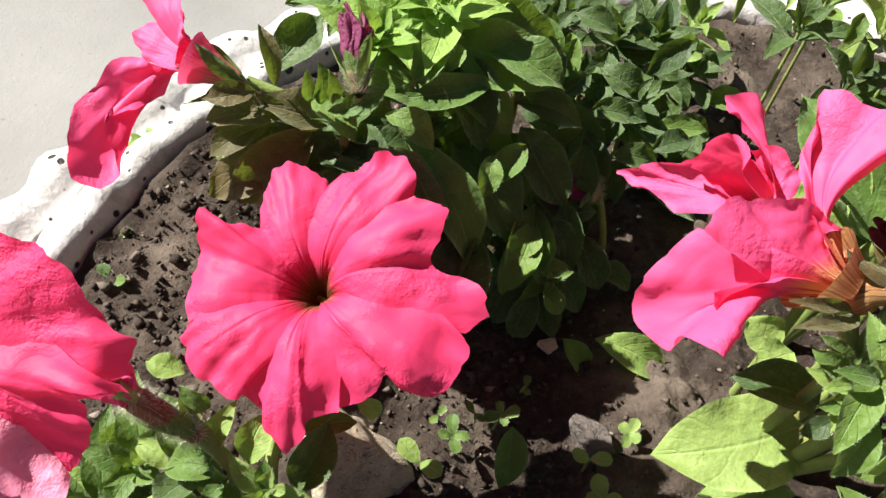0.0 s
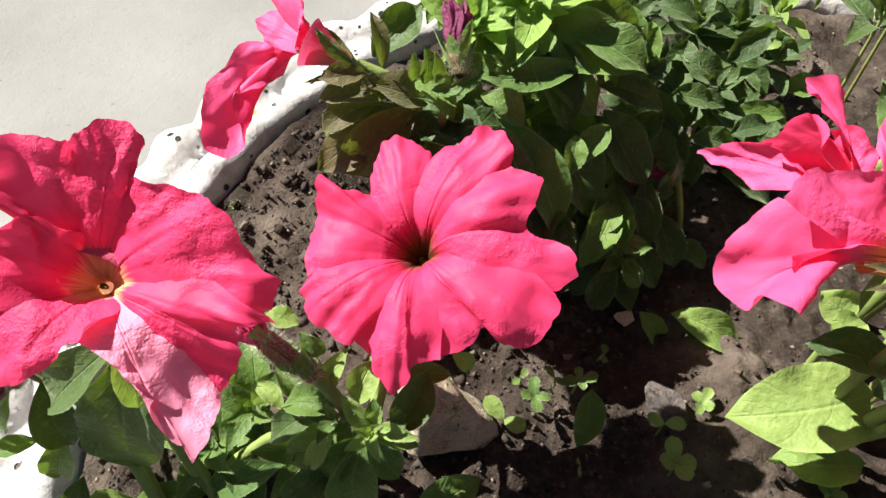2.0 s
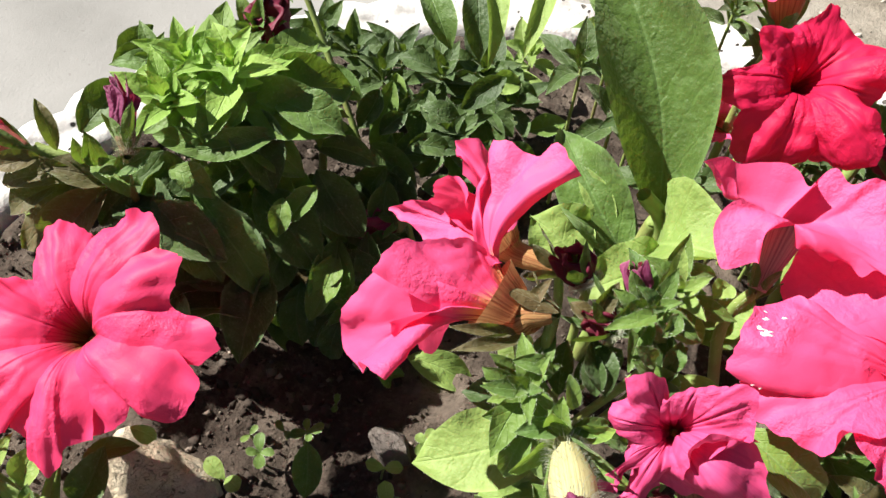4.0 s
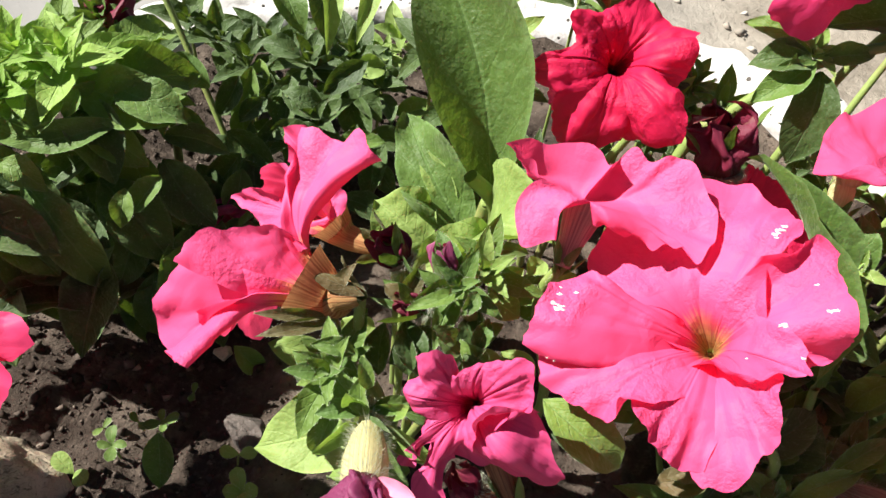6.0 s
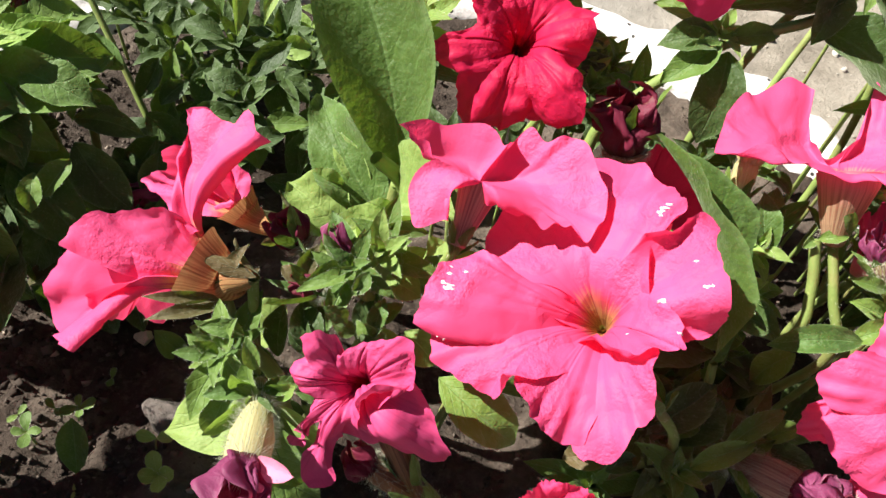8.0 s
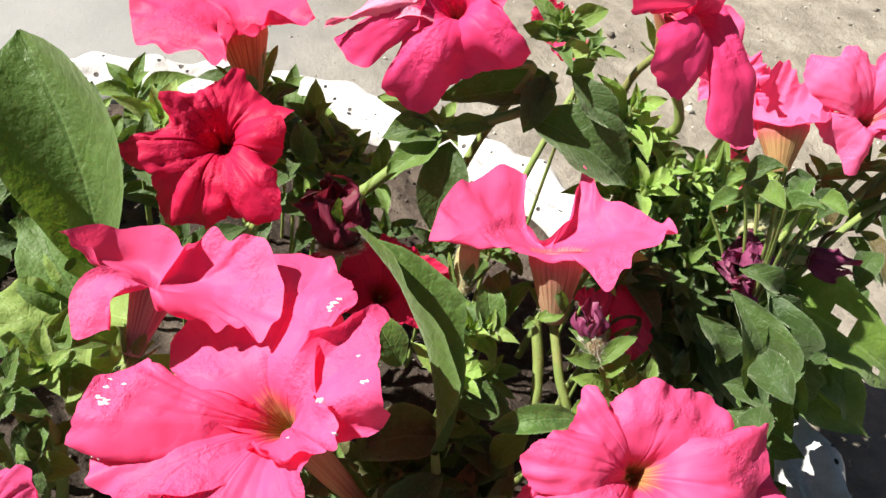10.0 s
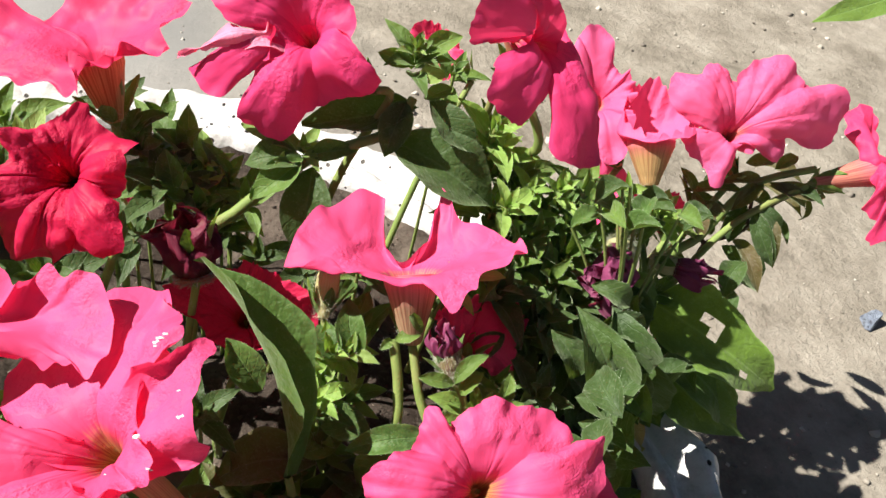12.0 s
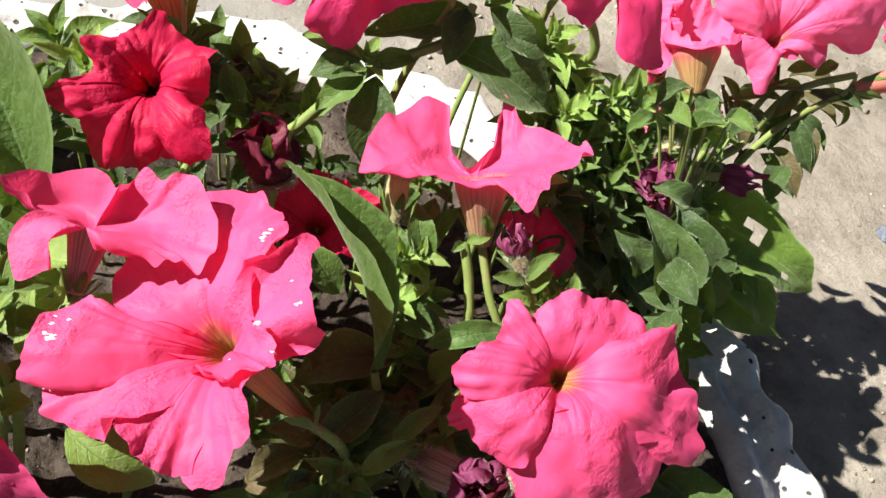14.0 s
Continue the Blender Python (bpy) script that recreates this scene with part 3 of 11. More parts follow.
def petals_mesh(petals, throat, funnel, flare, seed, puff, ruffle, wave, veined):
    """An open petunia made of lobes that overlap along their seams. petals: (bow, material, rim), the rim running round
    the lobe's margin as (angle in degrees, reach, rise); the face looks along +z, the throat is at the origin."""
    rng = random.Random(seed)
    verts, faces, fuv, which, mats = [], [], [], [], []

    def sheet(grid, us, vs, slot):
        nu, nv = grid.shape[:2]
        n0 = len(verts)
        verts.extend(map(tuple, grid.reshape(-1, 3)))
        for i in range(nu - 1):
            for j in range(nv - 1):
                a = n0 + i * nv + j
                faces.append((a, a + nv, a + nv + 1, a + 1))
                fuv.extend([(us[i], vs[j]), (us[i + 1], vs[j]), (us[i + 1], vs[j + 1]), (us[i], vs[j + 1])])
                which.append(slot)

    # the inside of the funnel
    us = np.linspace(0, 1, 49)
    vs = np.linspace(0, 0.2, 10)
    ring = np.stack([np.cos(us * 2 * np.pi), np.sin(us * 2 * np.pi)], 1)
    r = throat * (0.2 + 5.5 * vs)
    z = np.array([-funnel_depth(k, throat, funnel) - 0.0012 for k in r])
    sheet(np.concatenate([ring[:, None] * r[None, :, None], np.broadcast_to(z[None, :, None], (49, 10, 1))], 2), us, vs, 0)
    ns, nv = 41, 26
    vq = np.linspace(0, 1, nv) ** 1.2
    for bow, other, rim in petals:
        slot = 0
        if other is not None:
            if other not in mats:
                mats.append(other)
            slot = 1 + mats.index(other)
        knots = [np.array((rr * math.cos(math.radians(a)), rr * math.sin(math.radians(a)), h)) for a, rr, h in rim]
        edge = along(knots, ns)
        a0 = rim[0][0]
        span = (rim[-1][0] - a0 + 180.0) % 360.0 - 180.0
        s = np.linspace(0, 1, ns)
        ang = np.radians(a0 - 5 + (span + 10) * s)
        rad = np.stack([np.cos(ang), np.sin(ang), np.zeros(ns)], 1)
        base = rad * throat * 0.22
        size = float(np.mean(np.linalg.norm(edge - base, axis=1)))
        far = np.linalg.norm(edge - base, axis=1)[:, None]
        mid = base + (np.array((0, 0, 1.0)) * flare + rad * 0.35) * far
        u = vq[None, :, None]
        grid = base[:, None] * (1 - u) ** 2 + mid[:, None] * 2 * u * (1 - u) + edge[:, None] * u * u
        depth = 2.0 * funnel * np.exp(-np.maximum(np.hypot(grid[..., 0], grid[..., 1]) - 0.2 * throat, 0.0) / (1.7 * throat))
        grid[..., 2] -= depth * (1 - u[..., 0]) ** 2
        du = np.gradient(grid, axis=0)
        dv = np.gradient(grid, axis=1)
        nrm = np.cross(dv, du)
        nrm /= np.linalg.norm(nrm, axis=2, keepdims=True) + 1e-9
        if nrm[ns // 2, nv // 2, 2] < 0:
            nrm = -nrm
        ph = [rng.uniform(0, 6.3) for _ in range(4)]
        off = Vector((seed * 1.7, seed * 0.9, seed * 0.7))
        lines = [0.5 + rng.uniform(-0.05, 0.05)] + [rng.uniform(0.1, 0.4), rng.uniform(0.6, 0.9)]
        for i in range(ns):
            across = 4 * s[i] * (1 - s[i])
            for j in range(nv):
                v = vq[j]
                p = Vector(grid[i, j])
                hump = math.sin(math.pi * v ** 0.85)
                d = (0.05 + bow * 0.34) * puff * size * (across ** 0.6 - 0.55) * hump
                d += ruffle * size * v ** 3 * (math.sin(2.6 * 6.283 * s[i] + ph[0]) + 0.7 * math.sin(5.3 * 6.283 * s[i] + ph[1] + 2 * v))
                for n, at in enumerate(lines):
                    d -= veined * (0.0005 if n == 0 else 0.00018) * math.exp(-((s[i] - at) / 0.022) ** 2) * math.sin(math.pi * min(1.0, 0.05 + v * 0.98)) ** 0.6
                d += wave * v * (wobble(p + off, 42, 0.0046) + wobble(p + off, 105, 0.0021) + wobble(p + off, 270, 0.0008))
                d += 0.0012 * (s[i] - 0.5) * min(1.0, 6 * v)
                roll = max(0.0, (v - 0.86) / 0.14) ** 2
                d += roll * wobble(p + off, 60, 0.0045)
                out = Vector(dv[i, j]).normalized() * (v ** 6 * (wobble(p + off, 130, 0.0016) + wobble(p + off, 420, 0.0011)))
                out += Vector((-rad[i, 1], rad[i, 0], 0)) * (math.copysign(1.0, span) * (2 * s[i] - 1) ** 5 * 0.17 * size * hump)
                grid[i, j] += nrm[i, j] * d + np.array(out)
        sheet(grid, ang / (2 * math.pi), 0.04 + 0.96 * vq, slot)
    me = bpy.data.meshes.new("corolla")
    me.from_pydata(verts, [], faces)
    layer = me.uv_layers.new(name="UVMap")
    layer.data.foreach_set("uv", np.array(fuv, dtype=np.float32).ravel())
    me.polygons.foreach_set("material_index", which)
    me.update()
    return me, mats


FLOWERS = [0]


def flower(at, facing, foot, lobes, petal, tube, label, stalk=(), throat=0.005, funnel=0.012, power=1.5, ruffle=0.0015, crease=0.0016,
           sepals=None, category="petunia flower", group="petunia flowers in the planter", name="petunia_flower", stigma=True, seams=(), step=0.006,
           wave=1.0, puff=1.0, flare=0.3, veined=1.0, lip=1.5, cup=0.004):
    """A petunia: corolla face at the throat, tube down to the foot, green sepals and a stalk below.
    lobes: knots round a plain rim, or whole petals as petals_mesh takes them."""
    FLOWERS[0] += 1
    n = FLOWERS[0]
    at, foot, facing = Vector(at), Vector(foot), Vector(facing).normalized()
    root = thing(name, foot, label, category, group)
    x, y, z = frame_of(facing)
    m = Matrix((x, y, z)).transposed().to_4x4()
    m.translation = at
    others = []
    if isinstance(lobes[0][2], list):
        me, others = petals_mesh(lobes, throat, funnel, flare, n, puff, 0.018, wave, veined)
    else:
        me = corolla_mesh(lobes, throat, funnel, power, ruffle, crease, n, step=step, seams=seams, wave=wave, puff=puff)
    me.transform(m)
    for other in [petal] + others:
        me.materials.append(other)
    part_mesh("corolla", me, petal, root)
    back = at - facing * funnel
    mid = back.lerp(foot, 0.5) - facing * min(0.004, 0.12 * (foot - back).length)
    lip, neck = lip * throat, 0.95 * throat
    tops = [at - facing * (funnel_depth(k, throat, funnel) + deep) for k, deep in ((lip, cup), (neck, cup + 0.002 + max(0.0, lip / throat - 1.5) / 60))]
    me, path = sweep([tops[0], tops[1], mid, foot.lerp(mid, 0.35), foot], [lip, neck, throat * 0.74, throat * 0.52, 0.0024], 20)
    throat_tube = part_mesh("flower_tube", me, tube, root)
    hairs(throat_tube, path[len(path) // 2:], throat * 0.52, 0.0014, 140, n + 300)
    if stigma:
        me, _ = sweep([at - facing * funnel * 2.1, at - facing * funnel * 1.5], [0.0006, 0.0010], 6)
        part_mesh("stigma", me, POLLEN, throat_tube)
    calyx(root, foot - (back - foot).normalized() * 0.002, back - foot, 0.017, sepals, n)
    if stalk:
        me, path = sweep([foot, *[Vector(p) for p in stalk]], [0.0019, 0.0022], 8)
        hairs(part_mesh("flower_stalk", me, STEM, root), path, 0.0018, 0.0016, 160, n)
    return root


def closed_curve(knots, n):
    """n points along a closed curve through the knots, softly rounded, with each point's share of the way."""
    m = len(knots)
    out = []
    for i in range(n):
        f = i / n * m
        k = int(f)
        u = f - k
        p0, p1, p2, p3 = knots[k - 1], knots[k], knots[(k + 1) % m], knots[(k + 2) % m]
        cub = 0.5 * ((2 * p1) + (p2 - p0) * u + (2 * p0 - 5 * p1 + 4 * p2 - p3) * u * u + (3 * p1 - p0 - 3 * p2 + p3) * u ** 3)
        out.append(cub)
    for _ in range(3):
        out = [out[i - 1] * 0.25 + out[i] * 0.5 + out[(i + 1) % n] * 0.25 for i in range(n)]
    return out


def trumpet(mouth, axis, foot, width, rim, notches, petal, tube, label, stalk=(), flare=0.35, sepals=None, puffed=1.0, wave=1.0, category="petunia flower",
            group="petunia flowers in the planter", name="petunia_flower", green=0.021):
    """A petunia seen from the side: the tube opens at the mouth and flares into lobes that end on the rim curve."""
    FLOWERS[0] += 1
    n = FLOWERS[0]
    mouth, foot, z = Vector(mouth), Vector(foot), Vector(axis).normalized()
    root = thing(name, foot, label, category, group)
    x, y, z = frame_of(z)
    knots = [Vector(p) for p in rim]
    nth, nr = 240, 28
    edge = closed_curve(knots, nth)
    ang = [math.atan2((p - mouth).dot(y), (p - mouth).dot(x)) for p in edge]
    turn = sum(math.sin(ang[i] - ang[i - 1]) for i in range(nth))
    way = 1.0 if turn > 0 else -1.0
    sx = sum(math.cos(ang[i] - way * 2 * math.pi * i / nth) for i in range(nth))
    sy = sum(math.sin(ang[i] - way * 2 * math.pi * i / nth) for i in range(nth))
    a0 = math.atan2(sy, sx)
    cuts = [c / len(knots) * nth for c in notches]
    pts = []
    for i in range(nth):
        a = a0 + way * 2 * math.pi * i / nth
        rad = x * math.cos(a) + y * math.sin(a)
        p0 = mouth + rad * width
        p2 = edge[i]
        far = (p2 - p0).length
        p1 = p0 + (z * flare + rad * 0.22) * far
        gap = min((min(abs(i - c), nth - abs(i - c)) for c in cuts), default=99)
        for j in range(nr):
            v = j / (nr - 1)
            if v < 0.16:
                q = v / 0.16
                pts.append(mouth + rad * width * (0.06 + 0.94 * q ** 0.7) - z * 0.017 * (1 - q))
                continue
            q = (v - 0.16) / 0.84
            p = p0 * (1 - q) ** 2 + p1 * 2 * q * (1 - q) + p2 * q * q
            out = (rad * (1 - q * 0.6) - z * q).normalized()
            puff = puffed * 0.0042 * min(1.0, gap / 14.0) ** 0.7 * math.sin(math.pi * q) - 0.0012 * math.exp(-(gap / 2.2) ** 2) * q
            d = puff + wobble(p * 1.0 + Vector((n, 0, 0)), 55, 0.0050 * q * wave) + wobble(p + Vector((0, n, 0)), 140, 0.0020 * q * wave) \
                + 0.0014 * q ** 4 * math.sin(i / nth * 6.283 * 19 + n)
            pts.append(p + out * d)
    me = grid_mesh("corolla", pts, nth, nr, True)
    part_mesh("corolla", me, petal, root)
    mid = mouth.lerp(foot, 0.5) - z * 0.001
    me, path = sweep([mouth - z * 0.0006, mouth - z * 0.004, mid, foot.lerp(mid, 0.4), foot], [width * 1.05, width * 1.03, width * 0.72, width * 0.50, max(0.0030, width * 0.36)], 22)
    hairs(part_mesh("flower_tube", me, tube, root), path[len(path) // 2:], width * 0.6, 0.0016, 130, n + 900)
    calyx(root, foot - (mouth - foot).normalized() * 0.003, mouth - foot, green, sepals, n)
    if stalk:
        me, path = sweep([foot, *[Vector(p) for p in stalk]], [0.0020, 0.0023], 8)
        hairs(part_mesh("flower_stalk", me, STEM, root), path, 0.0019, 0.0016, 160, n)
    return root


def lobe(parent, base, tip, width, material, up=(0, 0, 1), bend=0.1, fold=0.1, curl=0.0, wavy=0.05, shape=0.55):
    """One petal lobe folded away from the rest of its corolla."""
    LEAF_COUNT[0] += 1
    return part_mesh("petal_lobe", leaf_mesh(base, tip, width, up, bend, fold, wavy, shape, curl, LEAF_COUNT[0], 0.5, 0.15), material, parent)


def wilted(foot, tip, radius, petal, tube, label, stalk=(), length=0.4, name="withered_flower", category="withered flower"):
    """A closed, shrivelled bloom or bud: hairy tube from the foot, crumpled petals bunched at the tip."""
    FLOWERS[0] += 1
    n = FLOWERS[0]
    foot, tip = Vector(foot), Vector(tip)
    root = thing(name, foot, label, category, "withered blooms and buds")
    ax = (tip - foot).normalized()
    size = (tip - foot).length
    mid = foot.lerp(tip, 1 - length)
    me, path = sweep([foot, foot.lerp(mid, 0.3), foot.lerp(mid, 0.6), foot.lerp(mid, 0.85), mid], [0.0026, radius * 0.48, radius * 0.66, radius * 0.64, radius * 0.48], 14)
    hairs(part_mesh("flower_tube", me, tube, root), path, radius * 0.58, 0.0030, 1000, n, 0.00011)
    x, y, z = frame_of(ax)
    rng = random.Random(n)
    nth, nr = 80, 16
    ph = [rng.uniform(0, 6.3) for _ in range(4)]
    high = size * length * 1.12
    pts = []
    for i in range(nth):
        a = 2 * math.pi * i / nth
        lob = abs(math.sin(2.5 * a + ph[0]))
        for j in range(nr):
            v = j / (nr - 1)
            h = high * v * (0.62 + 0.5 * lob + 0.12 * math.sin(3 * a + ph[1]))
            rr = min(radius, 0.0085 + 0.35 * radius) * (0.52 + 0.30 * math.sin(2.4 * v)) * (1 - 0.30 * v * v)
            rr *= 1 + 0.42 * v * math.sin(7 * a + ph[2] + 2.5 * v) + 0.22 * v * math.sin(13 * a + ph[3] - 4 * v)
            p = mid - ax * size * 0.06 + (x * math.cos(a) + y * math.sin(a)) * rr + ax * h
            pts.append(p + Vector((wobble(p + Vector((n, 0, 0)), 150, radius * 0.65 * v), wobble(p + Vector((0, n, 0)), 150, radius * 0.65 * v), wobble(p + Vector((0, 0, n)), 150, radius * 0.5 * v))))
    me = grid_mesh("petals", pts, nth, nr, True)
    part_mesh("shrivelled_petals", me, petal, root)
    calyx(root, foot, ax, max(0.016, 1.9 * radius), None, n)
    if stalk:
        me, path = sweep([foot, *[Vector(p) for p in stalk]], [0.0016, 0.0019], 8)
        hairs(part_mesh("flower_stalk", me, STEM, root), path, 0.0016, 0.0015, 120, n + 500)
    return root


def seedling(at, size, spread, seed, material=None, pairs=2, label="small round-leaved seedling sprouting from the soil"):
    at = Vector(at)
    root = thing("seedling", at, label, "seedling", "seedlings in the soil")
    rng = random.Random(seed)
    top = at + Vector((rng.uniform(-0.2, 0.2) * size, rng.uniform(-0.2, 0.2) * size, size * 0.45))
    me, _ = sweep([at - Vector((0, 0, 0.004)), (at + top) / 2, top], [0.0006, 0.0005], 6)
    part_mesh("stem", me, STEM, root)
    a = rng.uniform(0, 6.3)
    for i in range(pairs * 2):
        b = a + i * math.pi + (i // 2) * 1.4
        d = Vector((math.cos(b), math.sin(b), spread)).normalized() * size * (0.75 if i < 2 else 0.55)
        leaf(root, top, top + d, size * 0.46, material or GREEN, (0, -0.3, 1), 0.05, 0.1, 0.02, 0.9, point=0.5)
    return root


def fleck(root, spot, size, seed):
    """A small white mark lying on the corolla, below the given point."""
    from mathutils.bvhtree import BVHTree
    cor = next(o for o in root.children if o.name.startswith("corolla"))
    me = cor.data
    tree = BVHTree.FromPolygons([v.co.copy() for v in me.vertices], [tuple(p.vertices) for p in me.polygons])
    place, normal, _, _ = tree.find_nearest(Vector(spot))
    toward = Vector((-0.1, -0.5, 0.85))
    if normal.dot(toward) < 0:
        normal = -normal
    x, y, z = frame_of(normal, (0.3, 0.8, 0.2))
    rng = random.Random(seed)
    ring = []
    for i in range(14):
        a = 2 * math.pi * i / 14
        r = 0.62 * size * rng.uniform(0.25, 1.25)
        ring.append(place + x * (r * 1.6 * math.cos(a)) + y * (r * 0.7 * math.sin(a)) + z * 0.00012)
    verts = [place + z * 0.0002] + ring + [p - z * 0.0016 for p in ring]
    faces = [(0, 1 + i, 1 + (i + 1) % 14) for i in range(14)] + [(1 + i, 15 + i, 15 + (i + 1) % 14, 1 + (i + 1) % 14) for i in range(14)]
    me = bpy.data.meshes.new("mark")
    me.from_pydata([tuple(v) for v in verts], [], faces)
    part_mesh("white_mark", me, WHITE_MARK, cor, "small glossy white mark on the petal")


# ---- ground, planter and soil ----
GROUND_Z = -0.10
CX, CY = 0.165, 0.180


def build_ground():
    n = 90
    verts, faces = [], []
    xs = [CX + math.copysign(abs(k) ** 3.2, k) * 300 for k in np.linspace(-1, 1, n)]
    ys = [CY + math.copysign(abs(k) ** 3.2, k) * 300 for k in np.linspace(-1, 1, n)]
    for x in xs:
        for y in ys:
            near = math.hypot(x - CX, y - CY) < 3
            verts.append((x, y, GROUND_Z + (wobble((x, y, 0), 3.0, 0.004) + wobble((x, y, 5), 11.0, 0.002) if near else 0)))
    for i in range(n - 1):
        for j in range(n - 1):
            faces.append((i * n + j, (i + 1) * n + j, (i + 1) * n + j + 1, i * n + j + 1))
    me = bpy.data.meshes.new("ground")
    me.from_pydata(verts, [], faces)
    tagged(part_mesh("ground", me, GROUND, None), "dusty grey pavement with sandy dirt round the planter", "ground", kind="structure")


def build_planter():
    """A round cast concrete bowl: rolled inner lip, groove, wavy scalloped outer edge, tapered wall."""
    prof = [(0.296, -0.055), (0.314, -0.03), (0.322, -0.008), (0.324, 0.008), (0.327, 0.016), (0.333, 0.0205), (0.339, 0.019), (0.343, 0.0125),
            (0.347, 0.011), (0.352, 0.016), (0.358, 0.0215), (0.365, 0.021), (0.3715, 0.014), (0.374, 0.004), (0.371, -0.008), (0.361, -0.022),
            (0.347, -0.040), (0.330, -0.065), (0.315, -0.088), (0.310, -0.101), (0.30, -0.103)]
    nth = 420
    pts = []
    for i in range(nth):
        a = 2 * math.pi * i / nth
        for j, (r, z) in enumerate(prof):
            outer = min(1, max(0, (r - 0.340) / 0.03))
            wave = math.sin(a * 54 + 0.8 * math.sin(a * 7)) * 0.6 + noise.noise(Vector((math.cos(a) * 9, math.sin(a) * 9, 3))) * 0.8
            rr = r + 0.0042 * outer * wave + wobble((math.cos(a) * 5, math.sin(a) * 5, j * 0.4), 3.0, 0.003)
            zz = z + 0.0026 * outer * wave + wobble((math.cos(a) * 6, math.sin(a) * 6, j * 0.5 + 9), 4.0, 0.003)
            pts.append((CX + rr * math.cos(a), CY + rr * math.sin(a), zz))
    root = thing("flower_planter", (CX, CY, GROUND_Z), "round white limewashed concrete flower bowl with a scalloped rim", "planter")
    cut, n = 15, len(prof)
    for name, lo, hi in (("rim", 0, cut), ("bowl", cut - 1, n)):
        part_mesh(name, grid_mesh(name, [q for i in range(nth) for q in pts[i * n + lo:i * n + hi]], nth, hi - lo, True), LIMEWASH, root)


def soil_height(x, y):
    z = wobble((x, y, 1.0), 14.0, 0.007) + wobble((x, y, 4.0), 42.0, 0.0055) + wobble((x, y, 7.0), 110.0, 0.0042) + wobble((x, y, 9.0), 240.0, 0.0022)
    z += 0.010 * max(0.0, (math.hypot(x - CX, y - CY) - 0.26) / 0.06)
    return z


def build_soil():
    nr, nt = 110, 300
    verts, faces = [(CX, CY, soil_height(CX, CY))], []
    for i in range(1, nr + 1):
        r = 0.3225 * i / nr
        for j in range(nt):
            a = 2 * math.pi * j / nt
            x, y = CX + r * math.cos(a), CY + r * math.sin(a)
            verts.append((x, y, soil_height(x, y)))
    for j in range(nt):
        faces.append((0, 1 + j, 1 + (j + 1) % nt))
    for i in range(nr - 1):
        for j in range(nt):
            p, q = 1 + i * nt, 1 + (i + 1) * nt
            faces.append((p + j, q + j, q + (j + 1) % nt, p + (j + 1) % nt))
    me = bpy.data.meshes.new("soil")
    me.from_pydata(verts, [], faces)
    tagged(part_mesh("soil", me, SOIL, None), "dark crumbly garden soil filling the planter", "soil", kind="structure")


def rock_mesh(size, seed, cuts=4):
    bm = bmesh.new()
    bmesh.ops.create_icosphere(bm, subdivisions=cuts, radius=1.0)
    rng = random.Random(seed)
    planes = [(Vector((rng.gauss(0, 1), rng.gauss(0, 1), rng.gauss(0, 1))).normalized(), rng.uniform(0.38, 0.68)) for _ in range(9)]
    for v in bm.verts:
        for n, d in planes:
            over = v.co.dot(n) - d
            if over > 0:
                v.co -= n * over * 0.97
        v.co += v.co.normalized() * noise.noise(v.co * 3 + Vector((seed, 0, 0))) * 0.08
        v.co.x *= size[0]
        v.co.y *= size[1]
        v.co.z *= size[2]
    return bm


def stone(at, size, material, label, turn=0.0, seed=0, name="stone"):
    ob = part(name, rock_mesh(size, seed), material, None)
    ob.matrix_basis = pose(*at, 0, 0, turn)
    return tagged(ob, label, "stone")


build_ground()
build_planter()
build_soil()


# ---- flowers and plants ----
# open flower in the middle
fl_mid = flower((-0.0355, 0.1877, 0.0974), (-0.1993, -0.3188, 0.9266), (-0.0476, 0.1768, 0.06), [
        (0.15, None, [(116, 0.0342, 0.004), (125, 0.0386, 0.006), (135, 0.041, 0.008), (146, 0.0385, 0.007), (164, 0.0272, 0.006)]),
        (0.2, None, [(70, 0.0419, 0.008), (80, 0.0461, 0.01), (92, 0.0461, 0.01), (103, 0.0406, 0.008), (115, 0.0338, 0.005)]),
        (0.15, None, [(17, 0.0503, -0.0), (24, 0.0558, 0.001), (34, 0.0495, 0.002), (42, 0.0386, 0.006), (58, 0.0471, 0.012), (70, 0.0409, 0.009)]),
        (0.3, None, [(316, 0.0361, -0.004), (331, 0.0384, -0.004), (350, 0.0357, -0.002), (351, 0.0464, -0.004), (359, 0.0523, -0.004), (12, 0.0519, 0.0), (17, 0.0488, 0.003)]),
        (0.15, None, [(275, 0.036, -0.001), (293, 0.044, -0.004), (300, 0.049, -0.006), (306, 0.0383, -0.004), (321, 0.0375, -0.004)]),
        (0.2, None, [(235, 0.0349, 0.004), (241, 0.0429, 0.003), (270, 0.0388, 0.001), (275, 0.0357, 0.001)]),
        (0.2, None, [(163, 0.0273, 0.005), (175, 0.0324, 0.01), (181, 0.0379, 0.014), (196, 0.0362, 0.008), (222, 0.0364, 0.005), (233, 0.0357, 0.003)]),
    ], PINK, TUBE, "open coral pink petunia flower with dark throat",
    ((-0.0412, 0.1425, 0.0491), (-0.05, 0.155, 0)), throat=0.0074, funnel=0.0075)
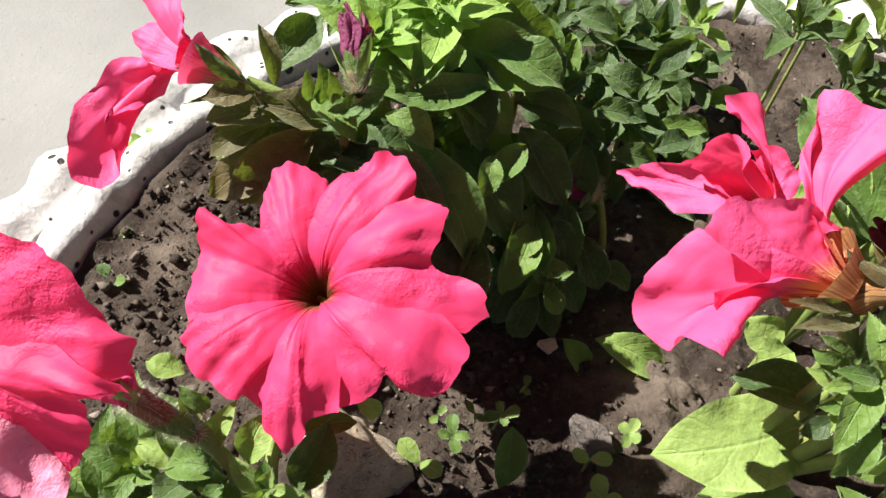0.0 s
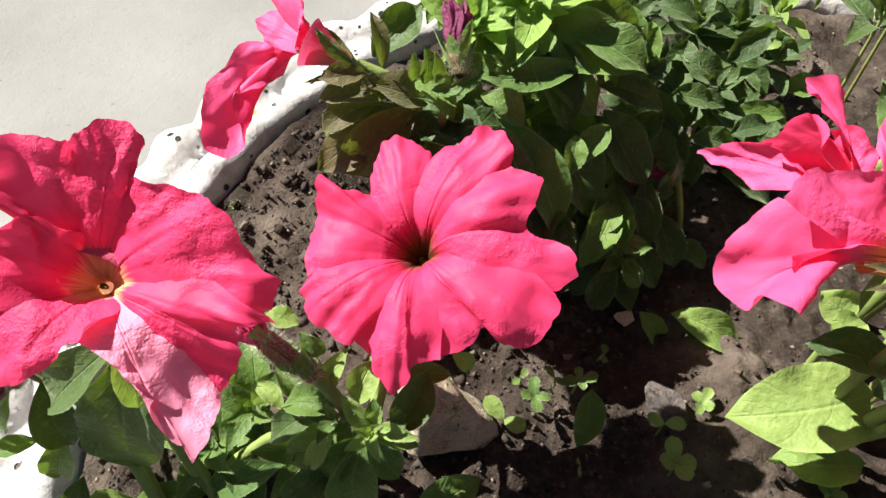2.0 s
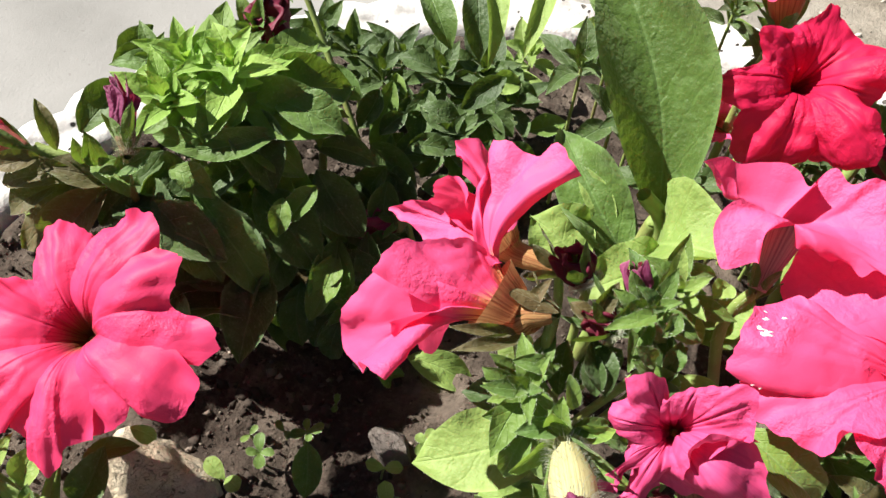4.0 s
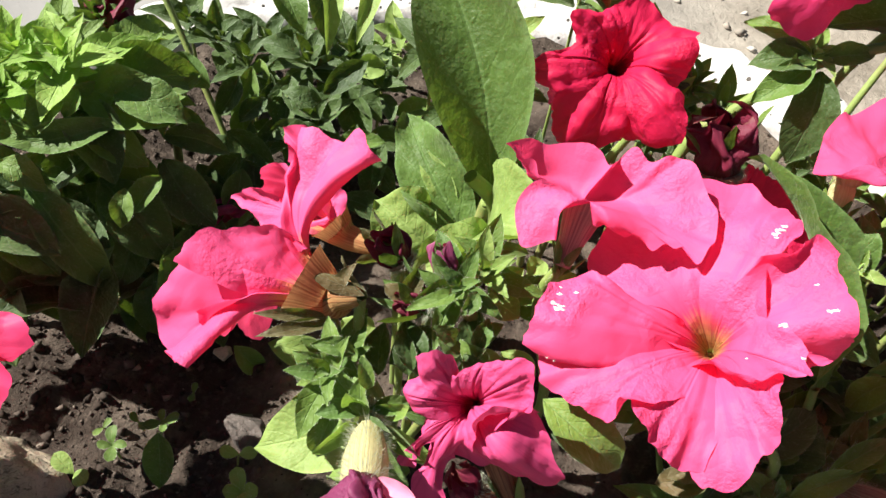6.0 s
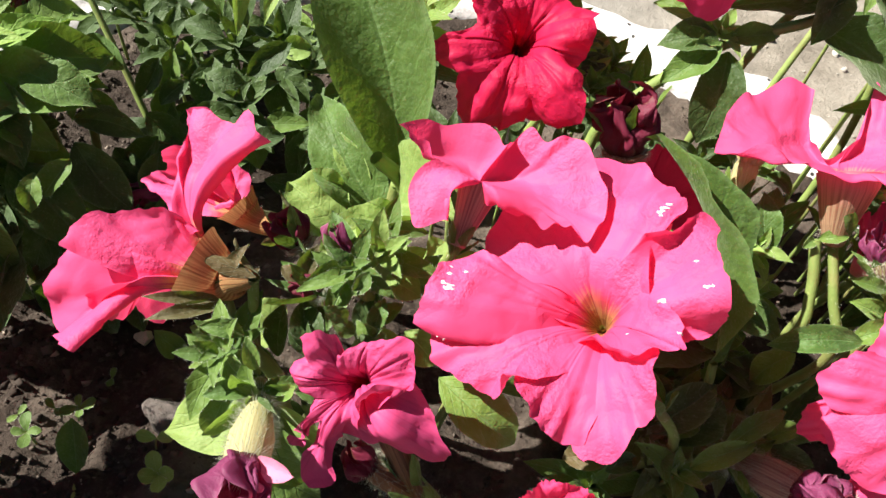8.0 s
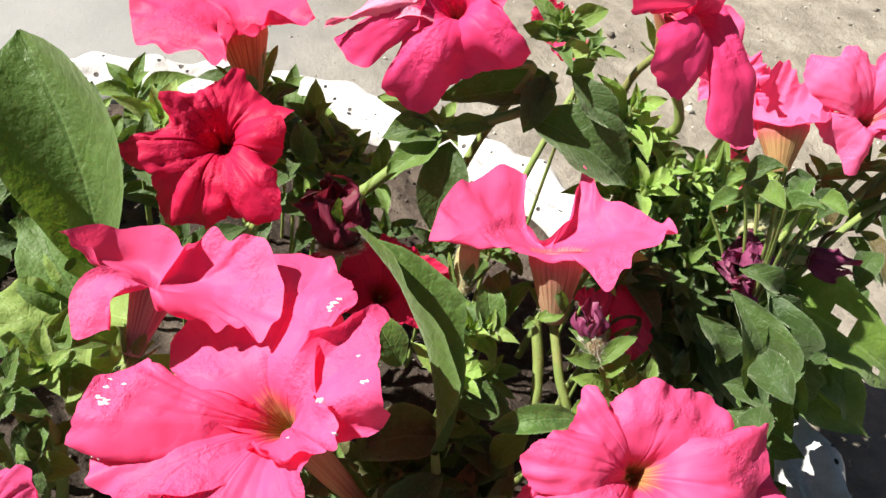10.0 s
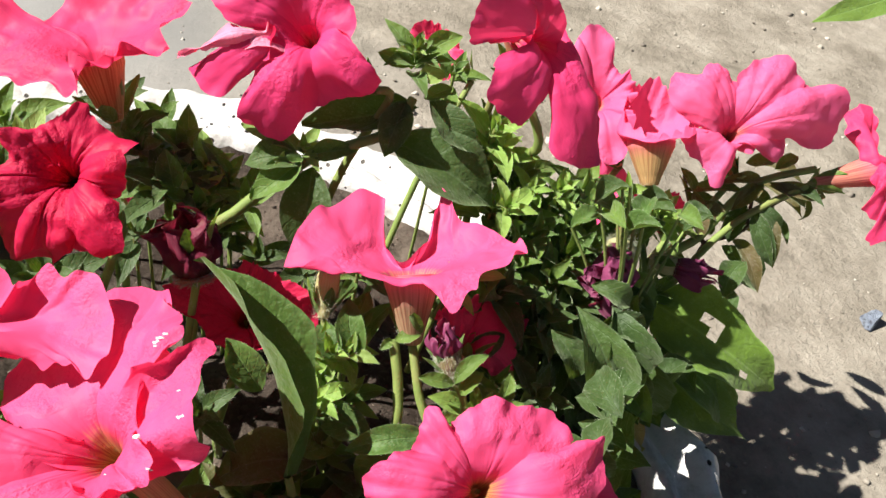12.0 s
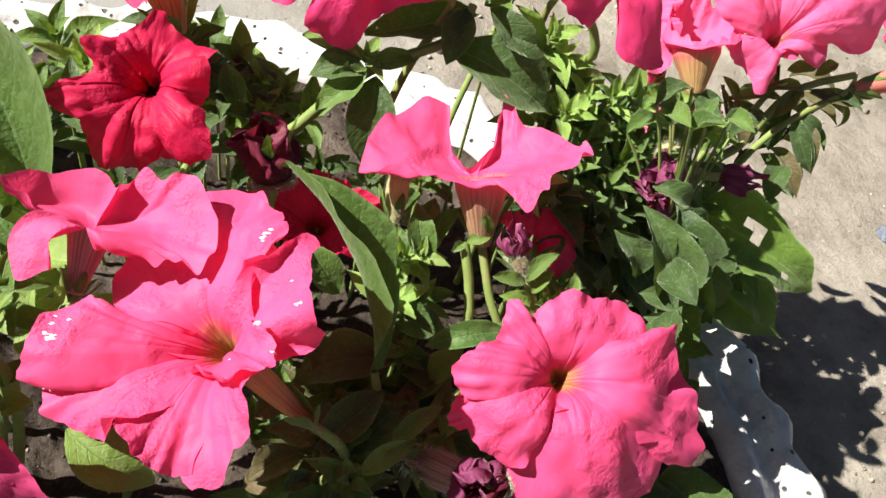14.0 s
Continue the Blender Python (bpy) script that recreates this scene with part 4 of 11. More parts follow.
# large ruffled flower beside the left rim
flower((-0.113, 0.136, 0.1315), (0.02, -0.4, 0.92), (-0.1183, 0.139, 0.0721), [
        (0.2, None, [(356, 0.0491, 0.004), (4, 0.0505, 0.006), (9, 0.045, 0.008), (26, 0.0419, 0.012), (44, 0.0333, 0.012), (67, 0.028, 0.01)]),
        (0.1, None, [(325, 0.0446, -0.008), (340, 0.0441, -0.002), (347, 0.0419, 0.006), (352, 0.0532, 0.008)]),
        (0.0, UNDER_LOBE, [(311, 0.0293, 0.004), (305, 0.0468, -0.004), (306, 0.0512, -0.008), (313, 0.0499, -0.008), (325, 0.0446, -0.008)]),
        (0.25, None, [(201, 0.0364, 0.004), (216, 0.0387, 0.002), (232, 0.0361, 0.002), (248, 0.0294, 0.004), (291, 0.0147, 0.008)]),
        (0.25, None, [(134, 0.0117, 0.012), (145, 0.0199, 0.014), (167, 0.0259, 0.012), (184, 0.0313, 0.008), (200, 0.0339, 0.006)]),
        (0.1, None, [(96, 0.0293, 0.022), (116, 0.0307, 0.024), (138, 0.0364, 0.024), (153, 0.0341, 0.022), (139, 0.0297, 0.016), (133, 0.0189, 0.012)]),
        (0.2, None, [(68, 0.0299, 0.012), (71, 0.0378, 0.014), (81, 0.0386, 0.018), (88, 0.033, 0.022), (96, 0.0275, 0.022)]),
    ], YELLOW, TUBE, "large ruffled coral pink petunia flower with a yellowish throat",
    ((-0.1165, 0.1354, 0.0475), (-0.0996, 0.1244, 0.0149), (-0.1, 0.1, 0)), throat=0.0090, funnel=0.0045, flare=0.2, wave=1.3)
# trumpet seen from the side above the left rim
flower((-0.0944, 0.2590, 0.1238), (-0.9470, 0.1655, 0.2754), (-0.0706, 0.2548, 0.1169), [
        (0.25, None, [(263, 0.0088, -0.0036), (299, 0.0171, -0.0024), (319, 0.0276, 0.0059), (324, 0.0312, 0.009), (324, 0.0403, 0.001), (326, 0.0507, 0.0002), (328, 0.051, 0.0096), (328, 0.0424, 0.0138), (324, 0.0337, 0.0184), (316, 0.0236, 0.0183), (267, 0.0113, 0.0086)]),
        (0.2, None, [(201, 0.0177, 0.0092), (201, 0.0163, 0.014), (225, 0.0125, 0.0167), (247, 0.0123, 0.0137), (262, 0.0133, 0.0079)]),
        (0.2, None, [(133, 0.0103, -0.0005), (153, 0.0197, 0.0037), (161, 0.0259, 0.0141), (169, 0.022, 0.0206), (182, 0.0158, 0.0181), (200, 0.0152, 0.0104)]),
        (0.2, None, [(346, 0.0049, -0.0073), (90, 0.0073, -0.0063), (132, 0.0109, 0.0001)]),
    ], PALE_LOBE, PINKTUBE, "light pink petunia trumpet seen from the side",
    ((-0.0548, 0.2622, 0.0962), (-0.045, 0.27, 0.05), (-0.04, 0.26, 0)), throat=0.0060, funnel=0.008, flare=0.15, lip=1.6, cup=0.001)
# pale flower turned away
flower((0.0997, 0.191, 0.133), (-0.85, 0.35, 0.25), (0.1241, 0.181, 0.1353), [
        (0.15, None, [(143, 0.0204, 0.0117), (149, 0.0333, 0.0145), (151, 0.0427, 0.0185), (147, 0.0454, 0.0141), (141, 0.0453, 0.0045), (136, 0.0514, 0.0002), (127, 0.0472, -0.009), (135, 0.0432, -0.0003), (147, 0.037, 0.0018)]),
        (0.3, None, [(9, 0.0169, 0.0292), (20, 0.0111, 0.0299), (68, 0.0042, 0.0214), (125, 0.0089, 0.0136), (130, 0.0126, 0.0039), (111, 0.0132, -0.0032)]),
        (0.3, None, [(327, 0.0289, 0.0131), (350, 0.0352, 0.0068), (352, 0.0396, 0.0128), (321, 0.0406, 0.0201), (313, 0.0368, 0.0296), (329, 0.0196, 0.0314), (354, 0.0124, 0.0281)]),
        (0.3, None, [(293, 0.0236, 0.0088), (294, 0.0342, 0.0069), (323, 0.0284, 0.0113), (345, 0.0244, 0.0168)]),
        (0.3, None, [(212, 0.0185, -0.0014), (248, 0.0287, 0.0015), (268, 0.0386, -0.0003), (277, 0.0416, 0.0038), (288, 0.0268, 0.0111)]),
    ], FUNNEL, OLIVETUBE, "light pink petunia flower turned away showing its tube",
    ((0.1228, 0.1771, 0.1064), (0.12, 0.18, 0.05), (0.125, 0.19, 0)), sepals=BROWN, throat=0.0075, funnel=0.009, flare=0.2, lip=1.8, cup=-0.002, stigma=False)
# a second flower behind it, on a tube of its own
flower((0.1069, 0.238, 0.1097), (-0.72, 0.40, 0.55), (0.1343, 0.225, 0.1017), [
        (0.2, None, [(357, 0.0073, 0.0006), (83, 0.0102, -0.0053), (103, 0.0143, 0.0023), (117, 0.0134, 0.0099), (161, 0.0098, 0.0118)]),
        (0.2, None, [(91, 0.0075, 0.0223), (174, 0.0137, 0.0294), (145, 0.0172, 0.0273), (170, 0.0171, 0.0101), (150, 0.0126, 0.0103)]),
        (0.25, None, [(96, 0.0055, 0.0216), (21, 0.0051, 0.0283), (303, 0.0073, 0.0229), (264, 0.0132, 0.0178)]),
        (0.25, None, [(261, 0.0104, 0.0193), (268, 0.025, 0.0235), (265, 0.0465, 0.0267), (274, 0.0327, 0.0181), (291, 0.0263, 0.0094)]),
    ], FUNNEL, OLIVETUBE, "light pink petunia flower half hidden behind another",
    ((0.1383, 0.2250, 0.0717), (0.14, 0.225, 0)), sepals=BROWN, throat=0.0055, funnel=0.008, flare=0.2, lip=1.7, cup=-0.002, stigma=False)
# largest open flower
fl_large = flower((0.2325, 0.1653, 0.139), (-0.3716, -0.2511, 0.8938), (0.2626, 0.1526, 0.0997), [
        (-0.6, None, [(105, 0.0371, 0.004), (121, 0.0564, -0.006), (139, 0.061, -0.01), (163, 0.0574, -0.009), (192, 0.0481, -0.002), (203, 0.0328, 0.004)]),
        (0.1, None, [(102, 0.0269, 0.009), (96, 0.0371, 0.01), (100, 0.0449, 0.009), (112, 0.0491, 0.004), (123, 0.0544, -0.004)]),
        (0.25, None, [(23, 0.0268, 0.008), (39, 0.0348, 0.004), (53, 0.0378, 0.0187), (75, 0.0398, 0.012), (90, 0.0483, 0.0051), (100, 0.0307, 0.014), (106, 0.0232, 0.01)]),
        (0.5, None, [(320, 0.009, 0.017), (345, 0.0203, 0.0206), (2, 0.0228, 0.022), (9, 0.0291, 0.0203), (20, 0.0277, 0.018), (46, 0.0196, 0.018)]),
        (0.2, None, [(308, 0.0433, 0.014), (319, 0.0445, 0.014), (335, 0.0385, 0.016), (352, 0.0304, 0.0194), (5, 0.0248, 0.018)]),
        (0.2, None, [(274, 0.0346, 0.0209), (287, 0.0388, 0.017), (304, 0.0416, 0.014), (311, 0.0389, 0.014)]),
        (0.2, None, [(236, 0.053, 0.0107), (247, 0.0521, 0.0093), (264, 0.0431, 0.0123), (275, 0.0345, 0.0222)]),
        (0.3, None, [(212, 0.0306, 0.008), (202, 0.0348, 0.0174), (205, 0.0421, 0.018), (214, 0.0488, 0.0205), (232, 0.0543, 0.0205), (237, 0.0533, 0.016)]),
    ], GOLDEN, TUBE, "largest wide open pink petunia flower with white specks",
    ((0.2778, 0.1507, 0.065), (0.25, 0.16, 0)), throat=0.0060, funnel=0.008, flare=0.22)
# smaller flower above the largest one
trumpet((0.1969, 0.2099, 0.1513), (0.337, 0.6696, 0.6619), (0.1895, 0.1950, 0.136), 0.0066,
       [(0.1696, 0.2245, 0.1635), (0.1811, 0.2322, 0.1583), (0.1918, 0.2328, 0.1579), (0.2029, 0.2262, 0.157), (0.2058, 0.2204, 0.1555), (0.2115, 0.2295, 0.1557), (0.218, 0.2269, 0.1572), (0.2234, 0.222, 0.1581), (0.2293, 0.2214, 0.161), (0.2347, 0.2127, 0.1616), (0.2365, 0.203, 0.1595), (0.2346, 0.1942, 0.1563), (0.2302, 0.1881, 0.1536), (0.2255, 0.1899, 0.1529), (0.2216, 0.1921, 0.1528), (0.2173, 0.192, 0.1508), (0.2122, 0.1928, 0.1494), (0.2067, 0.1962, 0.1499), (0.2011, 0.201, 0.1515), (0.1956, 0.2058, 0.153), (0.1863, 0.2059, 0.1568), (0.1832, 0.2, 0.1544), (0.1841, 0.193, 0.1492), (0.1771, 0.1959, 0.1479), (0.1741, 0.2043, 0.1513), (0.1766, 0.2121, 0.1563), (0.1837, 0.2161, 0.1579), (0.1765, 0.2184, 0.1598), (0.1724, 0.2203, 0.1619)],
       (4, 19, 26), PALE_LOBE, TANTUBE, "light pink petunia flower with drooping side petals",
       ((0.1865, 0.1955, 0.111), (0.2, 0.19, 0.05), (0.19, 0.18, 0), ), flare=0.25, green=0.012)
# crimson flower
flower((0.2165, 0.2722, 0.1624), (-0.1205, -0.6226, 0.7732), (0.2348, 0.275, 0.1289), [
        (0.1, None, [(174, 0.0161, 0.006), (194, 0.0363, 0.0046), (221, 0.0271, 0.002)]),
        (0.1, None, [(97, 0.0223, 0.002), (123, 0.017, 0.008), (153, 0.0243, 0.0085), (176, 0.0173, 0.005)]),
        (0.1, None, [(16, 0.0231, 0.004), (30, 0.0287, -0.0011), (67, 0.0226, -0.004), (88, 0.0265, -0.004), (99, 0.0199, 0.003)]),
        (0.2, None, [(316, 0.0153, -0.001), (341, 0.0225, 0.0), (6, 0.0254, 0.0091), (20, 0.0228, 0.006)]),
        (0.15, None, [(276, 0.0252, -0.006), (294, 0.0299, -0.006), (311, 0.0378, 0.0077), (328, 0.0297, 0.0111), (340, 0.0188, -0.002)]),
        (0.2, None, [(219, 0.0283, -0.0), (236, 0.0375, -0.0071), (250, 0.0365, -0.006), (258, 0.0358, -0.0168), (274, 0.0306, -0.007), (281, 0.0254, -0.005)]),
    ], RED, TUBE, "deep crimson petunia flower with strongly creased petals",
    ((0.215, 0.28, 0.06), (0.21, 0.28, 0)), throat=0.0056, wave=1.5, veined=3.6)
# fading magenta flower
flower((0.1546, 0.1449, 0.1348), (-0.3491, -0.399, 0.8479), (0.1773, 0.1274, 0.0894), [
        (0.2, None, [(134, 0.0091, 0.004), (135, 0.0137, 0.008), (150, 0.0168, 0.01), (166, 0.0179, 0.01), (174, 0.0157, 0.008), (179, 0.0134, 0.005)]),
        (0.3, None, [(175, 0.0138, 0.005), (195, 0.0158, 0.006), (210, 0.0169, 0.004), (223, 0.0148, 0.002), (233, 0.0125, 0.001)]),
        (0.3, None, [(234, 0.0113, 0.002), (247, 0.0158, -0.0), (252, 0.0239, -0.001), (256, 0.0269, -0.003), (265, 0.0241, -0.004), (267, 0.0201, -0.004)]),
        (0.4, None, [(258, 0.0158, -0.0), (268, 0.0228, -0.004), (272, 0.0289, -0.008), (285, 0.0302, -0.011), (287, 0.0226, -0.008), (293, 0.0159, -0.005)]),
        (0.4, None, [(289, 0.0153, -0.004), (308, 0.0181, -0.01), (328, 0.0254, -0.015), (341, 0.0273, -0.015), (344, 0.0327, -0.018), (353, 0.035, -0.018), (5, 0.028, -0.01), (29, 0.0222, -0.0)]),
        (0.5, None, [(307, 0.0145, -0.001), (326, 0.0112, 0.004), (1, 0.0094, 0.007), (26, 0.0155, 0.005), (30, 0.0227, 0.002)]),
        (0.35, None, [(29, 0.0154, 0.005), (31, 0.0202, 0.004), (50, 0.0226, 0.007), (64, 0.0232, 0.01), (71, 0.0206, 0.011), (78, 0.0137, 0.008)]),
        (0.2, None, [(73, 0.0182, 0.009), (95, 0.0112, 0.007), (137, 0.0091, 0.005)]),
    ], MAGENTA, DRYTUBE, "fading magenta petunia flower with crumpled petals",
    ((0.1836, 0.1259, 0.0829), (0.185, 0.12, 0.02), (0.19, 0.13, 0)), throat=0.0062, funnel=0.011, wave=1.5, veined=2.6)
# open flower near the right rim
flower((0.3593, 0.1468, 0.1151), (-0.1199, -0.3995, 0.9089), (0.3808, 0.1406, 0.0546), [
        (0.2, None, [(125, 0.0268, 0.006), (134, 0.0362, 0.008), (163, 0.0307, 0.003)]),
        (0.25, None, [(35, 0.0393, 0.006), (57, 0.04, 0.006), (71, 0.0328, 0.006), (93, 0.0331, 0.008), (126, 0.0271, 0.006)]),
        (0.3, None, [(318, 0.035, -0.003), (329, 0.0422, -0.003), (339, 0.0524, -0.003), (357, 0.0424, -0.001), (16, 0.0453, 0.004), (30, 0.0483, 0.012), (33, 0.0329, 0.008)]),
        (0.1, None, [(331, 0.0568, -0.016), (340, 0.0646, -0.016), (2, 0.0524, -0.01), (11, 0.0428, -0.008)]),
        (0.4, None, [(262, 0.0181, -0.0), (271, 0.0279, -0.004), (279, 0.0429, -0.008), (296, 0.0397, -0.006), (319, 0.0345, -0.001)]),
        (0.05, None, [(239, 0.0406, -0.016), (250, 0.0446, -0.018), (271, 0.0556, -0.022), (298, 0.0606, -0.022), (318, 0.0584, -0.018), (332, 0.0498, -0.014)]),
        (0.35, None, [(196, 0.0389, 0.001), (203, 0.0441, -0.0), (224, 0.0426, -0.004), (242, 0.0402, -0.005), (248, 0.0347, -0.004), (239, 0.0193, -0.0)]),
        (0.1, None, [(195, 0.0417, -0.006), (199, 0.0462, -0.01), (208, 0.0481, -0.012), (215, 0.0415, -0.01)]),
        (0.4, None, [(159, 0.0301, 0.006), (168, 0.0368, 0.008), (178, 0.0437, 0.008), (189, 0.0453, 0.004), (198, 0.0404, 0.002)]),
    ], GOLDEN, TUBE, "open coral pink petunia flower over the planter rim",
    ((0.375, 0.17, 0.03), (0.37, 0.18, 0)), throat=0.0082, funnel=0.0075, wave=1.2)
# upright trumpet
trumpet((0.3476, 0.2344, 0.1376), (-0.0213, 0.6587, 0.7521), (0.3492, 0.2192, 0.1112), 0.0112,
       [(0.2977, 0.2437, 0.1344), (0.3007, 0.2548, 0.1378), (0.3078, 0.2665, 0.1404), (0.3239, 0.2751, 0.1439), (0.3417, 0.2754, 0.1459), (0.342, 0.2663, 0.1401), (0.3421, 0.2509, 0.1338), (0.3574, 0.2512, 0.1376), (0.3642, 0.2626, 0.1429), (0.3684, 0.2733, 0.1493), (0.3719, 0.2686, 0.1491), (0.3742, 0.2583, 0.1459), (0.3892, 0.2457, 0.1486), (0.3961, 0.2334, 0.1513), (0.3884, 0.2261, 0.1525), (0.3711, 0.2212, 0.1522), (0.3655, 0.2119, 0.1495), (0.3553, 0.2044, 0.1437), (0.3517, 0.2168, 0.1484), (0.3404, 0.225, 0.1458), (0.3249, 0.2301, 0.1472), (0.3109, 0.2395, 0.1447)],
       (6, 7, 18), PALE, RIBTUBE, "upright pink petunia trumpet on a hairy stalk",
       ((0.3505, 0.2021, 0.0973), (0.3575, 0.1891, 0.0697), (0.35, 0.2, 0), ), flare=0.25)
# lower flower behind the upright trumpet
flower((0.3796, 0.2234, 0.1134), (0.3509, 0.2506, 0.9023), (0.3755, 0.2181, 0.0939),
       [(61, 0.019, 0.000), (112, 0.005, -0.004), (190, 0.011, -0.010), (229, 0.030, -0.012), (242, 0.029, -0.004), (263, 0.047, 0.000), (277, 0.049, -0.000), (318, 0.017, 0.000)],
       PINK, TUBE, "pink petunia flower half hidden behind another bloom",
       ((0.39, 0.24, 0.03), (0.39, 0.24, 0), ))
# drooping flower over the far rim
flower((0.3106, 0.3183, 0.1994), (-0.35, -0.52, 0.78), (0.34, 0.3061, 0.1794), [
        (0.3, None, [(287, 0.029, -0.014), (309, 0.029, -0.012), (335, 0.0348, -0.008), (348, 0.038, -0.004), (351, 0.0323, -0.002), (2, 0.0222, 0.003), (15, 0.015, 0.004)]),
        (0.25, None, [(246, 0.0187, 0.003), (240, 0.0269, -0.0), (251, 0.0432, -0.012), (262, 0.0448, -0.016), (273, 0.0436, -0.018), (282, 0.0369, -0.016), (299, 0.0275, -0.013)]),
        (0.1, None, [(212, 0.033, 0.004), (217, 0.0533, -0.0), (226, 0.0508, -0.004), (234, 0.0451, -0.006), (238, 0.0311, -0.002), (242, 0.0204, 0.003)]),
        (0.0, UNDER_LOBE, [(208, 0.0179, 0.006), (210, 0.0366, 0.008), (215, 0.053, 0.006), (218, 0.0538, 0.003), (214, 0.0381, 0.004)]),
        (0.2, None, [(134, 0.0213, 0.012), (158, 0.0293, 0.016), (183, 0.0394, 0.012), (197, 0.0295, 0.008), (210, 0.0161, 0.004)]),
        (0.2, None, [(1, 0.0197, 0.002), (34, 0.0214, 0.006), (67, 0.0216, 0.01), (97, 0.024, 0.014), (142, 0.0245, 0.014)]),
    ], PINK_DEEP, TUBE, "pink petunia flower with a pale turned-up petal",
    ((0.3483, 0.3084, 0.1735), (0.3328, 0.3083, 0.1377), (0.32, 0.3, 0.1), (0.3, 0.29, 0)), throat=0.005)
# trumpet standing over the far rim
trumpet((0.2258, 0.3415, 0.1687), (-0.1767, 0.2733, 0.9455), (0.2309, 0.3336, 0.1413), 0.0108,
       [(0.18, 0.3573, 0.1648), (0.1791, 0.3684, 0.1694), (0.1849, 0.3809, 0.1753), (0.2007, 0.3699, 0.1683), (0.2127, 0.384, 0.1754), (0.2278, 0.391, 0.1827), (0.2491, 0.3763, 0.1833), (0.2598, 0.3633, 0.1867), (0.2658, 0.3548, 0.1897), (0.2535, 0.3397, 0.1845), (0.2554, 0.3286, 0.1803), (0.2375, 0.3309, 0.1808), (0.2283, 0.331, 0.1771), (0.2161, 0.3333, 0.177), (0.2196, 0.3205, 0.169), (0.2166, 0.3208, 0.1651), (0.2004, 0.3312, 0.1626), (0.1837, 0.3405, 0.1587)],
       (3, 11, 13), PINK_LOBE, OLIVETUBE, "light pink petunia trumpet with a brownish tube",
       ((0.23, 0.34, 0.1), (0.225, 0.33, 0), ), flare=0.3)
# flower hanging over the far right rim
flower((0.4042, 0.2895, 0.2195), (0.2748, -0.8245, 0.4947), (0.4045, 0.3069, 0.1884), [
        (0.2, None, [(134, 0.0321, 0.01), (148, 0.0427, 0.01), (165, 0.0398, 0.0), (178, 0.0349, -0.004), (180, 0.0305, 0.0), (171, 0.0194, 0.004)]),
        (0.2, None, [(140, 0.0295, 0.01), (111, 0.0212, 0.01), (23, 0.0081, 0.004), (290, 0.0081, 0.002)]),
        (0.3, None, [(193, 0.0141, 0.006), (187, 0.0289, 0.006), (201, 0.0412, 0.008), (209, 0.0438, 0.009), (234, 0.0407, 0.012), (251, 0.0267, 0.008)]),
        (0.3, None, [(250, 0.0256, 0.008), (252, 0.0434, 0.014), (261, 0.051, 0.016), (282, 0.0564, 0.016), (296, 0.0399, 0.008), (325, 0.0155, 0.002)]),
    ], PINK_DEEP, TUBE, "deep pink petunia flower with hanging petals",
    ((0.3995, 0.3145, 0.1573), (0.4, 0.3, 0.08), (0.38, 0.28, 0)), throat=0.005, sepals=GREEN)
# flower on the outer side of the bush
trumpet((0.5064, 0.3223, 0.1404), (0.0185, 0.6478, 0.7616), (0.506, 0.306, 0.1211), 0.0128,
       [(0.4917, 0.3336, 0.1491), (0.4973, 0.3457, 0.1512), (0.5104, 0.3562, 0.1527), (0.5245, 0.3615, 0.1557), (0.5318, 0.3522, 0.1481), (0.5464, 0.3529, 0.1557), (0.548, 0.3391, 0.1527), (0.5312, 0.3222, 0.1522), (0.5169, 0.3175, 0.1525), (0.5027, 0.3124, 0.1496), (0.494, 0.3194, 0.1489)],
       (), BLUSH, TUBE, "pink petunia trumpet among others on the outer branch",
       ((0.47, 0.27, 0.08), (0.44, 0.25, 0), ), flare=0.2)
# pale flower on the outer branch
flower((0.5501, 0.3135, 0.1536), (-0.1988, -0.4969, 0.8447), (0.5695, 0.3135, 0.1201), [
        (0.2, None, [(95, 0.0266, 0.003), (107, 0.0299, 0.006), (125, 0.0388, 0.009), (143, 0.0329, 0.007), (143, 0.0219, 0.004)]),
        (0.3, None, [(43, 0.0388, 0.006), (44, 0.046, 0.008), (65, 0.0489, 0.011), (85, 0.0399, 0.011), (96, 0.0317, 0.01), (94, 0.0245, 0.004)]),
        (0.3, None, [(9, 0.0351, -0.006), (12, 0.0659, -0.012), (34, 0.0735, -0.0), (43, 0.0532, 0.006), (47, 0.0362, 0.007)]),
        (0.3, None, [(282, 0.0126, -0.004), (331, 0.0148, -0.006), (346, 0.0347, -0.012), (9, 0.0338, -0.004)]),
        (0.3, None, [(186, 0.0169, -0.0), (187, 0.0283, -0.003), (200, 0.0291, -0.006), (241, 0.0233, -0.01), (268, 0.0295, -0.012), (295, 0.0125, -0.003)]),
        (0.2, None, [(139, 0.021, 0.004), (139, 0.0365, 0.009), (151, 0.0459, 0.009), (172, 0.0409, 0.004), (185, 0.0233, -0.0)]),
    ], BLUSH, TUBE, "light pink ruffled petunia flower in full sun",
    ((0.53, 0.29, 0.09), (0.48, 0.26, 0.03), (0.45, 0.25, 0)), throat=0.005, funnel=0.01)
